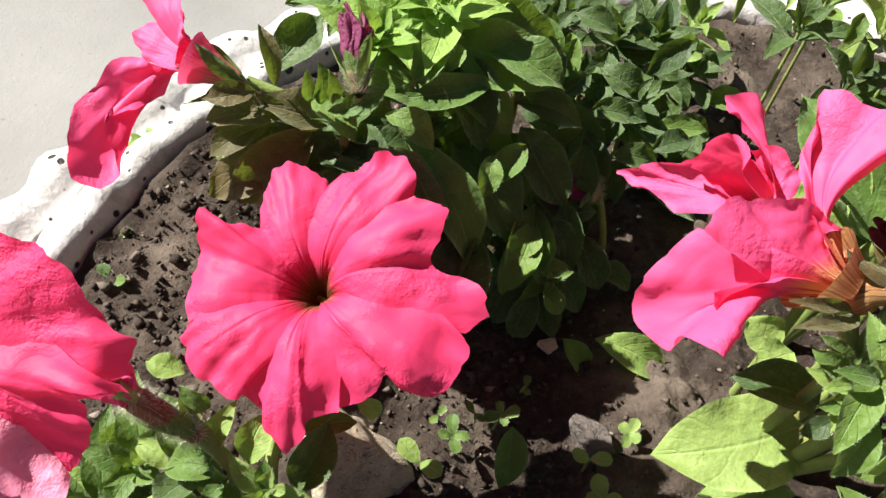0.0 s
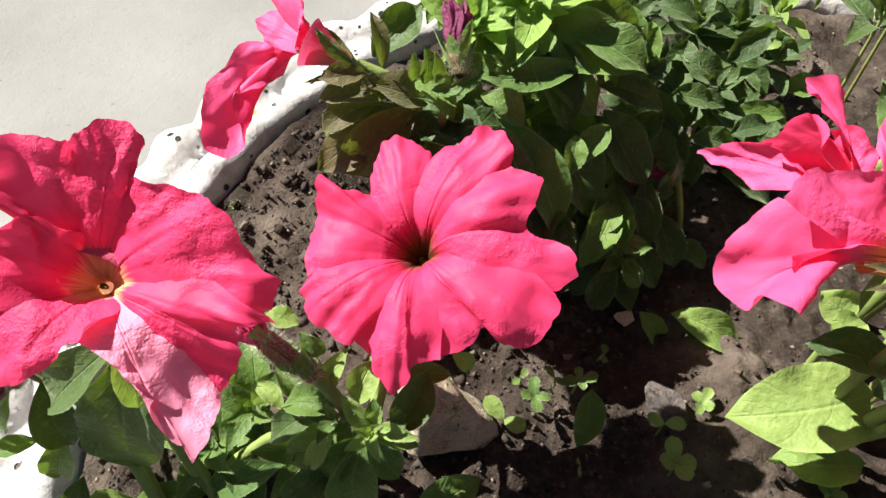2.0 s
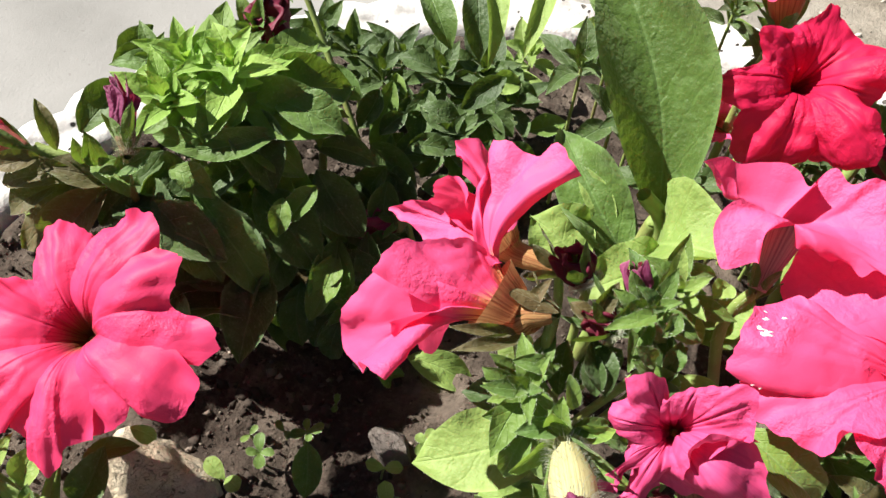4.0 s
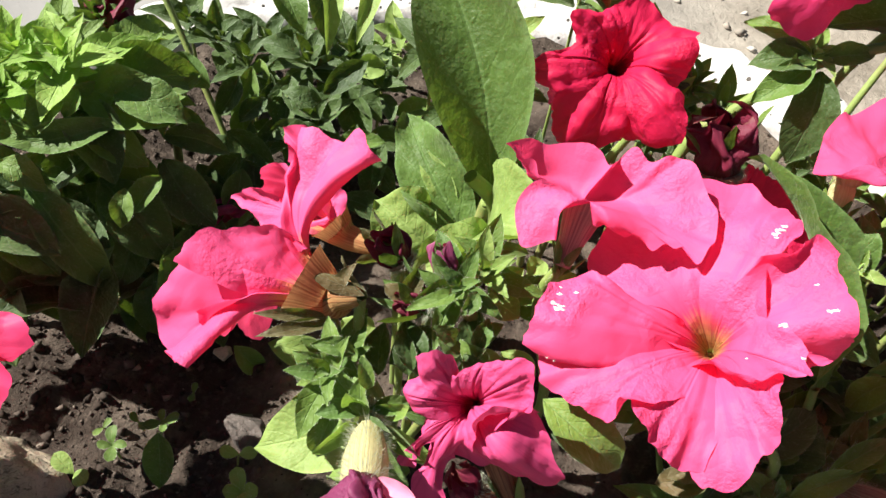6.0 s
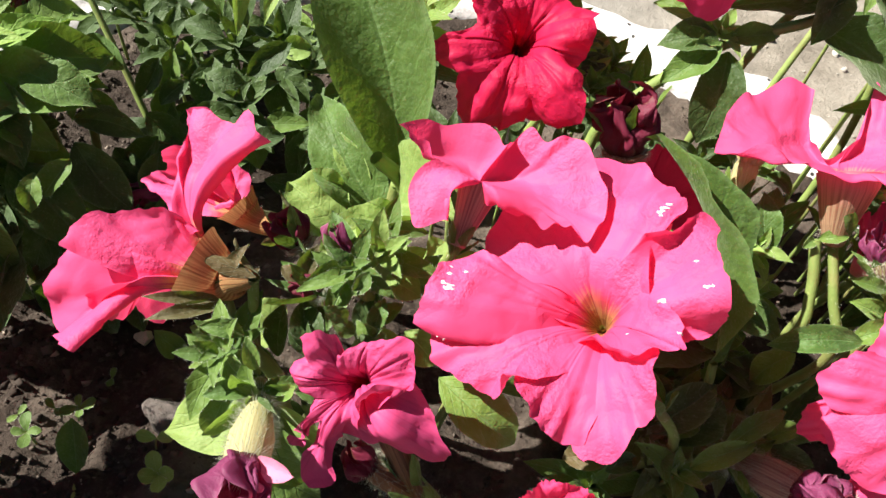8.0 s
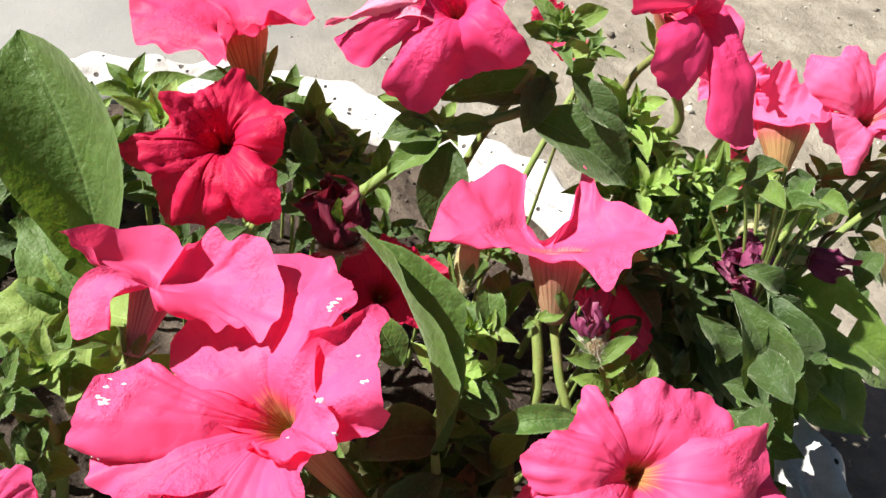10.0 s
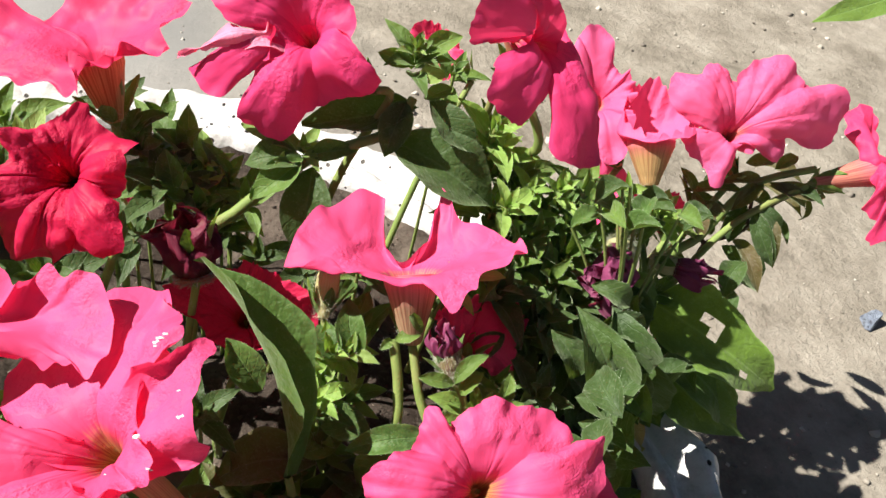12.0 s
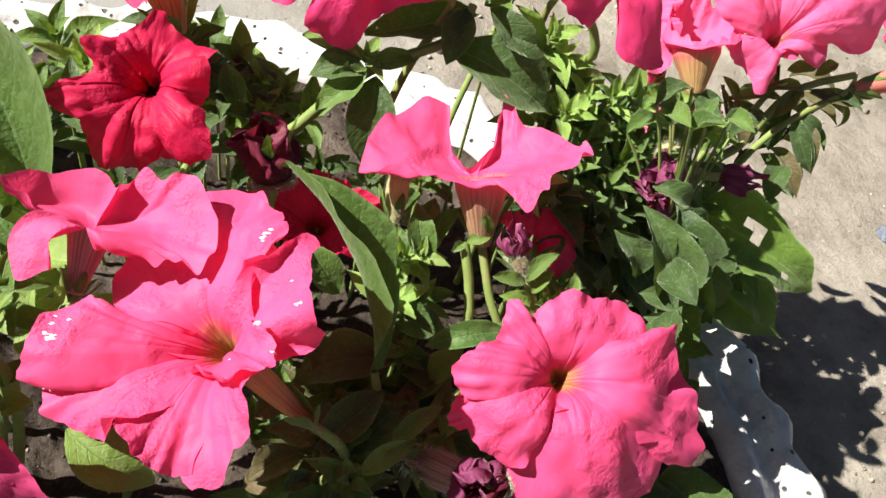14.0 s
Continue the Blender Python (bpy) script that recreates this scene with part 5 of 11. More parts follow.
# outermost flower over the pavement
trumpet((0.6459, 0.2944, 0.1399), (0.9309, -0.1166, 0.3462), (0.6128, 0.2985, 0.1276), 0.0088,
       [(0.64, 0.3287, 0.1508), (0.6505, 0.3352, 0.1588), (0.6603, 0.3266, 0.1587), (0.6542, 0.3159, 0.1518), (0.6603, 0.3024, 0.1427), (0.6662, 0.2965, 0.143), (0.6633, 0.2833, 0.1327), (0.6702, 0.2715, 0.1283), (0.6594, 0.2511, 0.1132), (0.6461, 0.2585, 0.1163), (0.6333, 0.26, 0.1143), (0.6366, 0.268, 0.1231), (0.6291, 0.2741, 0.1278), (0.6352, 0.2778, 0.1341), (0.6358, 0.2887, 0.1413), (0.6371, 0.3063, 0.1464)],
       (3, 11, 14), PINK, PINKTUBE, "pink petunia flower hanging out over the pavement",
       ((0.56, 0.29, 0.1), (0.5, 0.26, 0.05), (0.45, 0.25, 0), ), flare=0.3)
# flower behind the outer shoots
flower((0.398, 0.3985, 0.1492), (-0.212, -0.636, 0.742), (0.4199, 0.3856, 0.134),
       [(18, 0.015, 0.000), (92, 0.012, -0.000), (157, 0.017, -0.000), (254, 0.011, 0.000), (302, 0.021, 0.000), (329, 0.021, -0.000)],
       PINK, TUBE, "small pink petunia flower behind green shoots",
       ((0.39, 0.36, 0.08), (0.36, 0.33, 0), ))
# flower under the large leaf
flower((0.281, 0.2479, 0.1102), (-0.1005, -0.2009, 0.9744), (0.2844, 0.2543, 0.0763),
       [(18, 0.031, 0.000), (55, 0.019, 0.004), (131, 0.018, 0.004), (166, 0.026, 0.000), (187, 0.034, 0.000), (217, 0.020, -0.002), (315, 0.021, -0.004), (350, 0.032, -0.004)],
       RED, TUBE, "deep pink petunia flower half hidden under leaves",
       ((0.27, 0.24, 0.03), (0.27, 0.24, 0), ))
# flower low at the front edge
flower((0.2093, 0.1016, 0.1315), (-0.2001, -0.4501, 0.8703), (0.2203, 0.0978, 0.0922),
       [(30, 0.016, 0.000), (61, 0.015, -0.000), (107, 0.013, 0.002), (152, 0.012, -0.000), (183, 0.015, -0.000), (224, 0.014, 0.000), (285, 0.011, 0.000), (346, 0.013, -0.000)],
       PINK, TUBE, "coral pink petunia flower low at the front",
       ((0.22, 0.07, 0.03), (0.22, 0.1, 0), ))
# flower out beside the white planter rim
flower((-0.2377, 0.2166, 0.0694), (-0.3015, -0.3015, 0.9045), (-0.2, 0.1743, 0.0723),
       [(9, 0.036, 0.002), (48, 0.026, -0.000), (87, 0.025, -0.000), (146, 0.027, 0.000), (185, 0.031, 0.000), (242, 0.022, 0.000), (332, 0.029, 0.000), (359, 0.038, -0.004)],
       PINK, PINKTUBE, "pink petunia flower beside the white planter rim",
       ((-0.1817, 0.1449, 0.0736), (-0.1395, 0.1345, 0.0505), (-0.11, 0.11, 0), ))
# small flower behind the tall leaf
flower((0.2234, 0.3324, 0.0953), (-0.2074, -0.5185, 0.8296), (0.2403, 0.3303, 0.0802),
       [(60, 0.014, -0.000), (120, 0.013, -0.000), (180, 0.013, 0.000), (225, 0.012, 0.000), (289, 0.011, -0.000), (349, 0.014, -0.000)],
       PALE, TUBE, "small light pink flower behind a tall leaf",
       ((0.21, 0.3, 0.05), (0.21, 0.3, 0), ))

plant_a = thing("petunia_plant", (-0.06, 0.16, 0), "hairy green petunia plant with several pink blooms", "plant")
stem(plant_a, [(-0.1008, 0.1261, 0.01), (-0.1093, 0.1305, 0.033), (-0.1183, 0.139, 0.0721)], 0.0026, 0.0022, None)
stem(plant_a, [(-0.07, 0.1, -0.004), (-0.1008, 0.1261, 0.01), (-0.0827, 0.1394, 0.0323), (-0.0741, 0.14, 0.0387)], 0.003, 0.002, None)
stem(plant_a, [(-0.045, 0.15, -0.004), (-0.0406, 0.1386, 0.0486), (-0.0567, 0.1461, 0.0681), (-0.0659, 0.1502, 0.0769), (-0.0789, 0.1462, 0.1012)], 0.0026, 0.0024, None)
stem(plant_a, [(-0.0567, 0.1461, 0.0681), (-0.064, 0.1548, 0.0754)], 0.0016, 0.0012, None)
stem(plant_a, [(-0.0409, 0.1371, 0.0602), (-0.039, 0.1547, 0.0677)], 0.0016, 0.0012, None)
leaf(plant_a, (-0.1199, 0.1407, 0.0862), (-0.1207, 0.1201, 0.0356), 0.0290, SHADE_DARK, fold=0.1, up=(0.2136, -0.2884, 0.9334))
leaf(plant_a, (-0.1175, 0.1376, 0.0965), (-0.1415, 0.1262, 0.0696), 0.0160, SHADE_DARK, up=(0.217, -0.2937, 0.9309))
leaf(plant_a, (-0.1128, 0.1315, 0.1042), (-0.1072, 0.1223, 0.0876), 0.0097, LIME, fold=0.35, up=(0.214, -0.2904, 0.9327))
leaf(plant_a, (-0.1501, 0.1333, 0.0692), (-0.1414, 0.1221, 0.0471), 0.0147, SHADE_DARK, up=(0.2661, -0.2479, 0.9315))
leaf(plant_a, (-0.1627, 0.1341, 0.0641), (-0.1726, 0.1253, 0.0386), 0.0116, None, up=(0.2854, -0.2416, 0.9274))
leaf(plant_a, (-0.1648, 0.1353, 0.0652), (-0.184, 0.1245, 0.0474), 0.0094, None, up=(0.29, -0.2442, 0.9254))
leaf(plant_a, (-0.1462, 0.1265, 0.0471), (-0.153, 0.1174, 0.0249), 0.0120, None, up=(0.2418, -0.2186, 0.9454))
leaf(plant_a, (-0.1596, 0.1255, 0.038), (-0.1721, 0.1186, 0.0371), 0.0079, GREEN, up=(0.2598, -0.2075, 0.9431))
leaf(plant_a, (-0.1441, 0.1194, 0.026), (-0.1488, 0.1069, 0.01), 0.0152, SHADE_DARK, up=(0.2239, -0.1915, 0.9556))
leaf(plant_a, (-0.1284, 0.1189, 0.012), (-0.1437, 0.1093, 0.0053), 0.0147, LIME, up=(0.1859, -0.1849, 0.965))
leaf(plant_a, (-0.0995, 0.1236, 0.0143), (-0.0727, 0.1322, 0.0325), 0.0130, None, up=(0.1313, -0.1987, 0.9712))
leaf(plant_a, (-0.104, 0.1257, 0.0098), (-0.1318, 0.1143, 0.0086), 0.0128, None, up=(0.1378, -0.1994, 0.9702))
leaf(plant_a, (-0.1349, 0.1504, 0.0118), (-0.108, 0.1523, 0.0119), 0.0135, LIME, up=(0.0635, -0.0791, 0.9948))
leaf(plant_a, (-0.1282, 0.1446, 0.0005), (-0.1138, 0.1411, -0.003), 0.0114, LIME, up=(0.058, -0.0738, 0.9956))
leaf(plant_a, (-0.0912, 0.1294, 0.0057), (-0.0914, 0.146, 0.0252), 0.0206, SHADE_DARK, up=(0.1113, -0.2047, 0.9725))
leaf(plant_a, (-0.1001, 0.1338, -0.0032), (-0.0892, 0.1619, 0.0185), 0.0135, SHADE_DARK, up=(0.1245, -0.2061, 0.9706))
leaf(plant_a, (-0.0878, 0.1534, 0.05), (-0.0837, 0.1507, 0.0413), 0.0069, LIME, up=(0.1178, -0.2844, 0.9514))
leaf(plant_a, (-0.0416, 0.1341, 0.0642), (-0.0296, 0.1268, 0.0515), 0.0114, None, up=(0.0161, -0.2643, 0.9643))
leaf(plant_a, (-0.0424, 0.1332, 0.0636), (-0.0432, 0.1204, 0.0318), 0.0174, None, up=(0.018, -0.2619, 0.9649))
leaf(plant_a, (-0.0444, 0.1346, 0.0622), (-0.0522, 0.1258, 0.0454), 0.0115, None, up=(0.0228, -0.2633, 0.9644))
leaf(plant_a, (-0.0408, 0.1349, 0.0648), (-0.0247, 0.1343, 0.061), 0.0073, None, up=(0.0142, -0.2667, 0.9637))
leaf(plant_a, (-0.054, 0.1413, 0.0642), (-0.0735, 0.1425, 0.0598), 0.0116, None, up=(0.0459, -0.2787, 0.9593))
leaf(plant_a, (-0.0565, 0.1448, 0.0607), (-0.0766, 0.1346, 0.0448), 0.0105, SHADE_DARK, up=(0.0511, -0.282, 0.958))
leaf(plant_a, (-0.0469, 0.134, 0.0517), (-0.0721, 0.1321, 0.0425), 0.0118, None, up=(0.0277, -0.2521, 0.9673))
leaf(plant_a, (-0.0525, 0.1332, 0.0424), (-0.0671, 0.122, 0.0177), 0.0167, SHADE_DARK, up=(0.0394, -0.2419, 0.9695))
leaf(plant_a, (-0.0666, 0.1459, 0.0557), (-0.0784, 0.1561, 0.0618), 0.0090, None, up=(0.0733, -0.2782, 0.9577))
leaf(plant_a, (-0.0622, 0.1441, 0.0604), (-0.0531, 0.1577, 0.0771), 0.0080, LIME, up=(0.0644, -0.2798, 0.9579))
leaf(plant_a, (-0.0468, 0.1437, 0.0658), (-0.0434, 0.1571, 0.0736), 0.0103, LIME, up=(0.0287, -0.2856, 0.9579))
leaf(plant_a, (-0.0401, 0.1355, 0.0679), (-0.0405, 0.1419, 0.0768), 0.0073, None, up=(0.0127, -0.2711, 0.9625))
leaf(plant_a, (-0.0344, 0.1434, 0.0495), (-0.0258, 0.1616, 0.0635), 0.0186, SHADE_DARK, up=(-0.0013, -0.2688, 0.9632))
leaf(plant_a, (-0.0701, 0.1195, 0.0287), (-0.0541, 0.1314, 0.0411), 0.0123, None, up=(0.0763, -0.203, 0.9762))
leaf(plant_a, (-0.0793, 0.1203, 0.017), (-0.0972, 0.1347, 0.0229), 0.0128, SHADE_DARK, up=(0.0921, -0.1962, 0.9762))
leaf(plant_a, (-0.0239, 0.1314, 0.0102), (-0.0019, 0.1465, 0.0146), 0.0256, GREEN, up=(-0.0225, -0.2141, 0.9766))
leaf(plant_a, (-0.0186, 0.1688, 0.065), (-0.0105, 0.1678, 0.0574), 0.0067, LIME, up=(-0.0382, -0.3327, 0.9423))
leaf(plant_a, (-0.0369, 0.161, 0.0534), (-0.0179, 0.1677, 0.0513), 0.0081, BROWN, up=(0.0043, -0.3062, 0.952))
leaf(plant_a, (-0.0752, 0.1469, 0.0468), (-0.0879, 0.1542, 0.0506), 0.0068, LIME, up=(0.0901, -0.2709, 0.9584))
leaf(plant_a, (-0.0603, 0.1553, 0.0756), (-0.068, 0.1574, 0.084), 0.0075, None, up=(0.0623, -0.3186, 0.9458))
leaf(plant_a, (-0.0464, 0.1222, 0.0258), (-0.0634, 0.1263, 0.0298), 0.0120, GREEN, up=(0.0246, -0.2074, 0.9779))
leaf(plant_a, (-0.0836, 0.1415, 0.0276), (-0.0946, 0.1523, 0.0304), 0.0105, SHADE_DARK, up=(0.1023, -0.2433, 0.9645))
leaf(plant_a, (-0.0609, 0.1264, 0.0502), (-0.0527, 0.1342, 0.0623), 0.0075, LIME, up=(0.0604, -0.2343, 0.9703))
rosette(plant_a, (-0.0399, 0.1335, 0.0701), (0, -0.5, 0.8), 0.014, 7, LIME, 0.8, 1)
rosette(plant_a, (-0.0534, 0.1378, 0.0652), (-0.2, -0.5, 0.8), 0.012, 6, None, 0.75, 2)
rosette(plant_a, (-0.0892, 0.1495, 0.0375), (0, -0.5, 0.8), 0.022, 9, GREEN, 0.9, 3)
rosette(plant_a, (-0.1029, 0.1369, 0.0275), (0, -0.5, 0.8), 0.026, 9, GREEN, 0.9, 4)
rosette(plant_a, (-0.0629, 0.1374, 0.0398), (0, -0.5, 0.8), 0.022, 9, GREEN, 0.9, 5)
leaf(plant_a, (-0.101, 0.1553, 0.0231), (-0.0935, 0.1697, 0.0348), 0.0168, LIME, up=(0.2752, -0.2228, 0.9352))
leaf(plant_a, (-0.1144, 0.1397, 0.0237), (-0.1286, 0.1505, 0.0328), 0.0174, LIME, up=(0.2994, -0.1943, 0.9341))
leaf(plant_a, (-0.1019, 0.1607, 0.0664), (-0.1105, 0.1647, 0.0699), 0.0101, LIME, up=(0.3097, -0.2603, 0.9145))
leaf(plant_a, (-0.0746, 0.1727, 0.0626), (-0.0875, 0.175, 0.0648), 0.0084, LIME, up=(0.1271, -0.1424, 0.9816))
stem(plant_a, [(-0.06, 0.25, -0.004), (-0.0514, 0.2623, 0.0708), (-0.0465, 0.2574, 0.1029), (-0.0694, 0.259, 0.1138)], 0.0026, 0.0022, None)
leaf(plant_a, (-0.0586, 0.2549, 0.1167), (-0.065, 0.2645, 0.1338), 0.0065, BROWN, up=(0.2318, -0.4735, 0.8497))
leaf(plant_a, (-0.0649, 0.2528, 0.1151), (-0.0808, 0.2452, 0.1158), 0.0091, BROWN, up=(0.2438, -0.4662, 0.8505))
leaf(plant_a, (-0.0532, 0.2524, 0.108), (-0.0826, 0.2477, 0.1049), 0.0128, BROWN, up=(0.2174, -0.4623, 0.8597))
leaf(plant_a, (-0.0613, 0.2522, 0.1016), (-0.0813, 0.2426, 0.0917), 0.0117, BROWN, up=(0.2291, -0.4512, 0.8625))
leaf(plant_a, (-0.0412, 0.2537, 0.1023), (-0.0654, 0.2509, 0.111), 0.0139, BROWN, up=(0.1906, -0.4614, 0.8665))
leaf(plant_a, (-0.0502, 0.2626, 0.0904), (-0.084, 0.2448, 0.0676), 0.0224, BROWN, fold=0.1, up=(0.1989, -0.4555, 0.8678))
leaf(plant_a, (-0.0597, 0.2527, 0.089), (-0.0668, 0.2482, 0.0829), 0.0102, BROWN, up=(0.2188, -0.4384, 0.8717))
leaf(plant_a, (-0.0513, 0.2657, 0.0891), (-0.0737, 0.2533, 0.0704), 0.0190, SHADE_DARK, up=(0.1991, -0.4574, 0.8667))
leaf(plant_a, (-0.046, 0.2541, 0.1131), (-0.0297, 0.2421, 0.108), 0.0114, None, up=(0.2054, -0.4732, 0.8567))
leaf(plant_a, (-0.0709, 0.2936, 0.0905), (-0.0542, 0.3166, 0.1025), 0.0251, SHADE_DARK, up=(0.1494, -0.3222, 0.9348))
leaf(plant_a, (-0.0357, 0.2483, 0.1133), (-0.0206, 0.2538, 0.1212), 0.0091, None, up=(0.1871, -0.4701, 0.8625))
leaf(plant_a, (-0.032, 0.2456, 0.1187), (-0.0386, 0.2428, 0.1191), 0.0084, None, up=(0.1831, -0.475, 0.8607))
leaf(plant_a, (-0.0414, 0.2481, 0.1171), (-0.0424, 0.2506, 0.1321), 0.0077, None, up=(0.2009, -0.4725, 0.8581))
leaf(plant_a, (-0.0367, 0.2477, 0.1193), (-0.0385, 0.2452, 0.1341), 0.0055, None, up=(0.1924, -0.4766, 0.8578))
leaf(plant_a, (-0.0458, 0.2486, 0.1176), (-0.0463, 0.2487, 0.1307), 0.0047, None, up=(0.2097, -0.4721, 0.8562))
leaf(plant_a, (-0.0355, 0.2617, 0.0764), (-0.021, 0.2808, 0.0852), 0.0146, SHADE_DARK, up=(0.1657, -0.4433, 0.8809))
leaf(plant_a, (-0.0311, 0.2603, 0.0881), (-0.0047, 0.2524, 0.0421), 0.0200, SHADE_DARK, up=(0.1626, -0.456, 0.875))
leaf(plant_a, (-0.0266, 0.2793, 0.0777), (0.0039, 0.2607, 0.0293), 0.0201, GREEN, bend=0.2, up=(0.1454, -0.4675, 0.8719))
leaf(plant_a, (-0.0757, 0.257, 0.0865), (-0.0822, 0.2511, 0.0818), 0.0094, LIME, up=(0.1206, -0.2149, 0.9692))

plant_b = thing("petunia_plant", (0, 0.3, 0), "bushy green petunia plant with pointed leaves", "plant")
rosette(plant_b, (-0.0254, 0.3164, 0.1180), (0.05, -0.3, 0.92), 0.026, 11, SPRING, 0.85, 6, wide=0.52)
rosette(plant_b, (-0.0043, 0.3117, 0.1221), (0.05, -0.3, 0.92), 0.026, 11, SPRING, 0.85, 7, wide=0.52)
rosette(plant_b, (-0.0153, 0.3317, 0.1074), (0, -0.35, 0.9), 0.026, 10, GREEN, 0.85, 8)
rosette(plant_b, (-0.0292, 0.2962, 0.1125), (0.05, -0.3, 0.92), 0.026, 11, SPRING, 0.85, 9, wide=0.52)
rosette(plant_b, (0.014, 0.3239, 0.1002), (0, -0.35, 0.9), 0.024, 10, GREEN, 0.85, 10)
rosette(plant_b, (-0.045, 0.334, 0.1035), (0, -0.35, 0.9), 0.022, 9, GREEN, 0.85, 11)
rosette(plant_b, (-0.0031, 0.3563, 0.1078), (0, -0.35, 0.9), 0.026, 10, GREEN, 0.85, 12)
rosette(plant_b, (0.0304, 0.3151, 0.0926), (0, -0.35, 0.9), 0.022, 8, GREEN, 0.85, 13)
rosette(plant_b, (-0.0111, 0.3097, 0.1151), (0, -0.3, 0.9), 0.017, 7, SPRING, 0.7, 14)
rosette(plant_b, (-0.025, 0.2979, 0.1123), (0, -0.3, 0.9), 0.017, 7, SPRING, 0.7, 15)
leaf(plant_b, (0.0132, 0.3089, 0.1048), (0.0456, 0.2962, 0.0961), 0.0236, GREEN, fold=0.25, bend=0.15, up=(0.0716, -0.5373, 0.8404))
leaf(plant_b, (0.0173, 0.2944, 0.098), (-0.0247, 0.28, 0.095), 0.0135, GREEN, up=(0.0645, -0.5156, 0.8544))
leaf(plant_b, (-0.0106, 0.3051, 0.1113), (-0.0122, 0.2805, 0.1003), 0.0141, None, up=(0.1197, -0.5373, 0.8349))
leaf(plant_b, (0.0023, 0.2997, 0.1105), (-0.0024, 0.2884, 0.1039), 0.0106, None, up=(0.0954, -0.5339, 0.8401))
leaf(plant_b, (0.0127, 0.3133, 0.1045), (-0.0053, 0.2926, 0.088), 0.0201, GREEN, up=(0.0719, -0.5409, 0.838))
leaf(plant_b, (-0.0059, 0.2828, 0.0929), (-0.0344, 0.2842, 0.1013), 0.0122, None, up=(0.1104, -0.4936, 0.8627))
# shade under the crown is put into the darker of these leaves
leaf(plant_b, (0.0003, 0.3028, 0.0768), (0.0156, 0.2783, 0.0434), 0.0210, SHADE_DARK, bend=-0.1, up=(0.0916, -0.4965, 0.8632))
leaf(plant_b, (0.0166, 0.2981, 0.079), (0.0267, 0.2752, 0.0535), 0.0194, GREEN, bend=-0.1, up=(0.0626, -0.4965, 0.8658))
leaf(plant_b, (0.0269, 0.3004, 0.0677), (0.0508, 0.2822, 0.0392), 0.0226, SHADE_DARK, up=(0.0422, -0.4869, 0.8724))
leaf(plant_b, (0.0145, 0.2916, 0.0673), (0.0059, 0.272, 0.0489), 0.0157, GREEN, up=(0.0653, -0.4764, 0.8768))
leaf(plant_b, (0.0288, 0.3069, 0.0794), (0.0596, 0.3036, 0.0733), 0.0131, SHADE_DARK, up=(0.0393, -0.5068, 0.8612))
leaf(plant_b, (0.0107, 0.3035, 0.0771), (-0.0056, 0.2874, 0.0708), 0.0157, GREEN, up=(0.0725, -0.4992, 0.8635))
leaf(plant_b, (0.0203, 0.312, 0.0709), (-0.001, 0.3084, 0.0685), 0.0162, SHADE_DARK, up=(0.0533, -0.5015, 0.8635))
leaf(plant_b, (0.0014, 0.2949, 0.0768), (-0.019, 0.2851, 0.0628), 0.0181, SHADE_DARK, up=(0.0908, -0.4888, 0.8677))
leaf(plant_b, (-0.0174, 0.2878, 0.0844), (-0.0262, 0.2755, 0.0745), 0.0150, GREEN, up=(0.1287, -0.4865, 0.8642))
leaf(plant_b, (-0.025, 0.2928, 0.0692), (0.001, 0.2923, 0.0617), 0.0131, GREEN, up=(0.1367, -0.4732, 0.8703))
leaf(plant_b, (0.048, 0.3329, 0.0873), (0.0279, 0.3439, 0.0969), 0.0148, None, up=(0.0037, -0.5399, 0.8417))
leaf(plant_b, (-0.0756, 0.3559, 0.0835), (-0.0599, 0.3703, 0.0949), 0.0256, SHADE_DARK, up=(0.2069, -0.532, 0.8211))
leaf(plant_b, (-0.0619, 0.3613, 0.0876), (-0.0765, 0.3493, 0.0846), 0.0171, SHADE_DARK, up=(0.1856, -0.5447, 0.8179))
leaf(plant_b, (0.0289, 0.3313, 0.0994), (0.0181, 0.3342, 0.1086), 0.0115, None, up=(0.039, -0.5519, 0.833))
leaf(plant_b, (-0.044, 0.3173, 0.1028), (-0.0496, 0.3068, 0.1008), 0.0112, None, up=(0.1751, -0.5294, 0.8301))
leaf(plant_b, (-0.005, 0.312, 0.104), (0.0456, 0.3022, 0.0955), 0.0270, GREEN, fold=0.2, bend=0.1, up=(0.05, -0.5, 0.85))
leaf(plant_b, (-0.008, 0.310, 0.104), (-0.040, 0.2880, 0.0990), 0.0240, GREEN, up=(0.05, -0.4, 0.9))
leaf(plant_b, (0.002, 0.318, 0.103), (0.046, 0.3330, 0.0960), 0.0270, GREEN, up=(0.0, -0.4, 0.9))
leaf(plant_b, (-0.010, 0.322, 0.105), (-0.056, 0.3250, 0.0960), 0.0250, GREEN, up=(0.1, -0.4, 0.9))
leaf(plant_b, (0.000, 0.308, 0.098), (0.016, 0.2740, 0.0820), 0.0240, SHADE_DARK, up=(0.05, -0.5, 0.85))
leaf(plant_b, (-0.014, 0.330, 0.105), (-0.040, 0.3580, 0.0980), 0.0260, GREEN, up=(0.0, -0.3, 0.95))
leaf(plant_b, (0.004, 0.330, 0.104), (0.030, 0.3600, 0.0960), 0.0260, GREEN, up=(0.0, -0.3, 0.95))
stem(plant_b, [(0, 0.3, -0.004), (-0.0027, 0.3059, 0.0535), (-0.0133, 0.3119, 0.0911)], 0.0026, 0.0018, None)
stem(plant_b, [(0.01, 0.31, -0.004), (0.0151, 0.3119, 0.0508), (0.0123, 0.3138, 0.0855)], 0.0026, 0.0018, None)
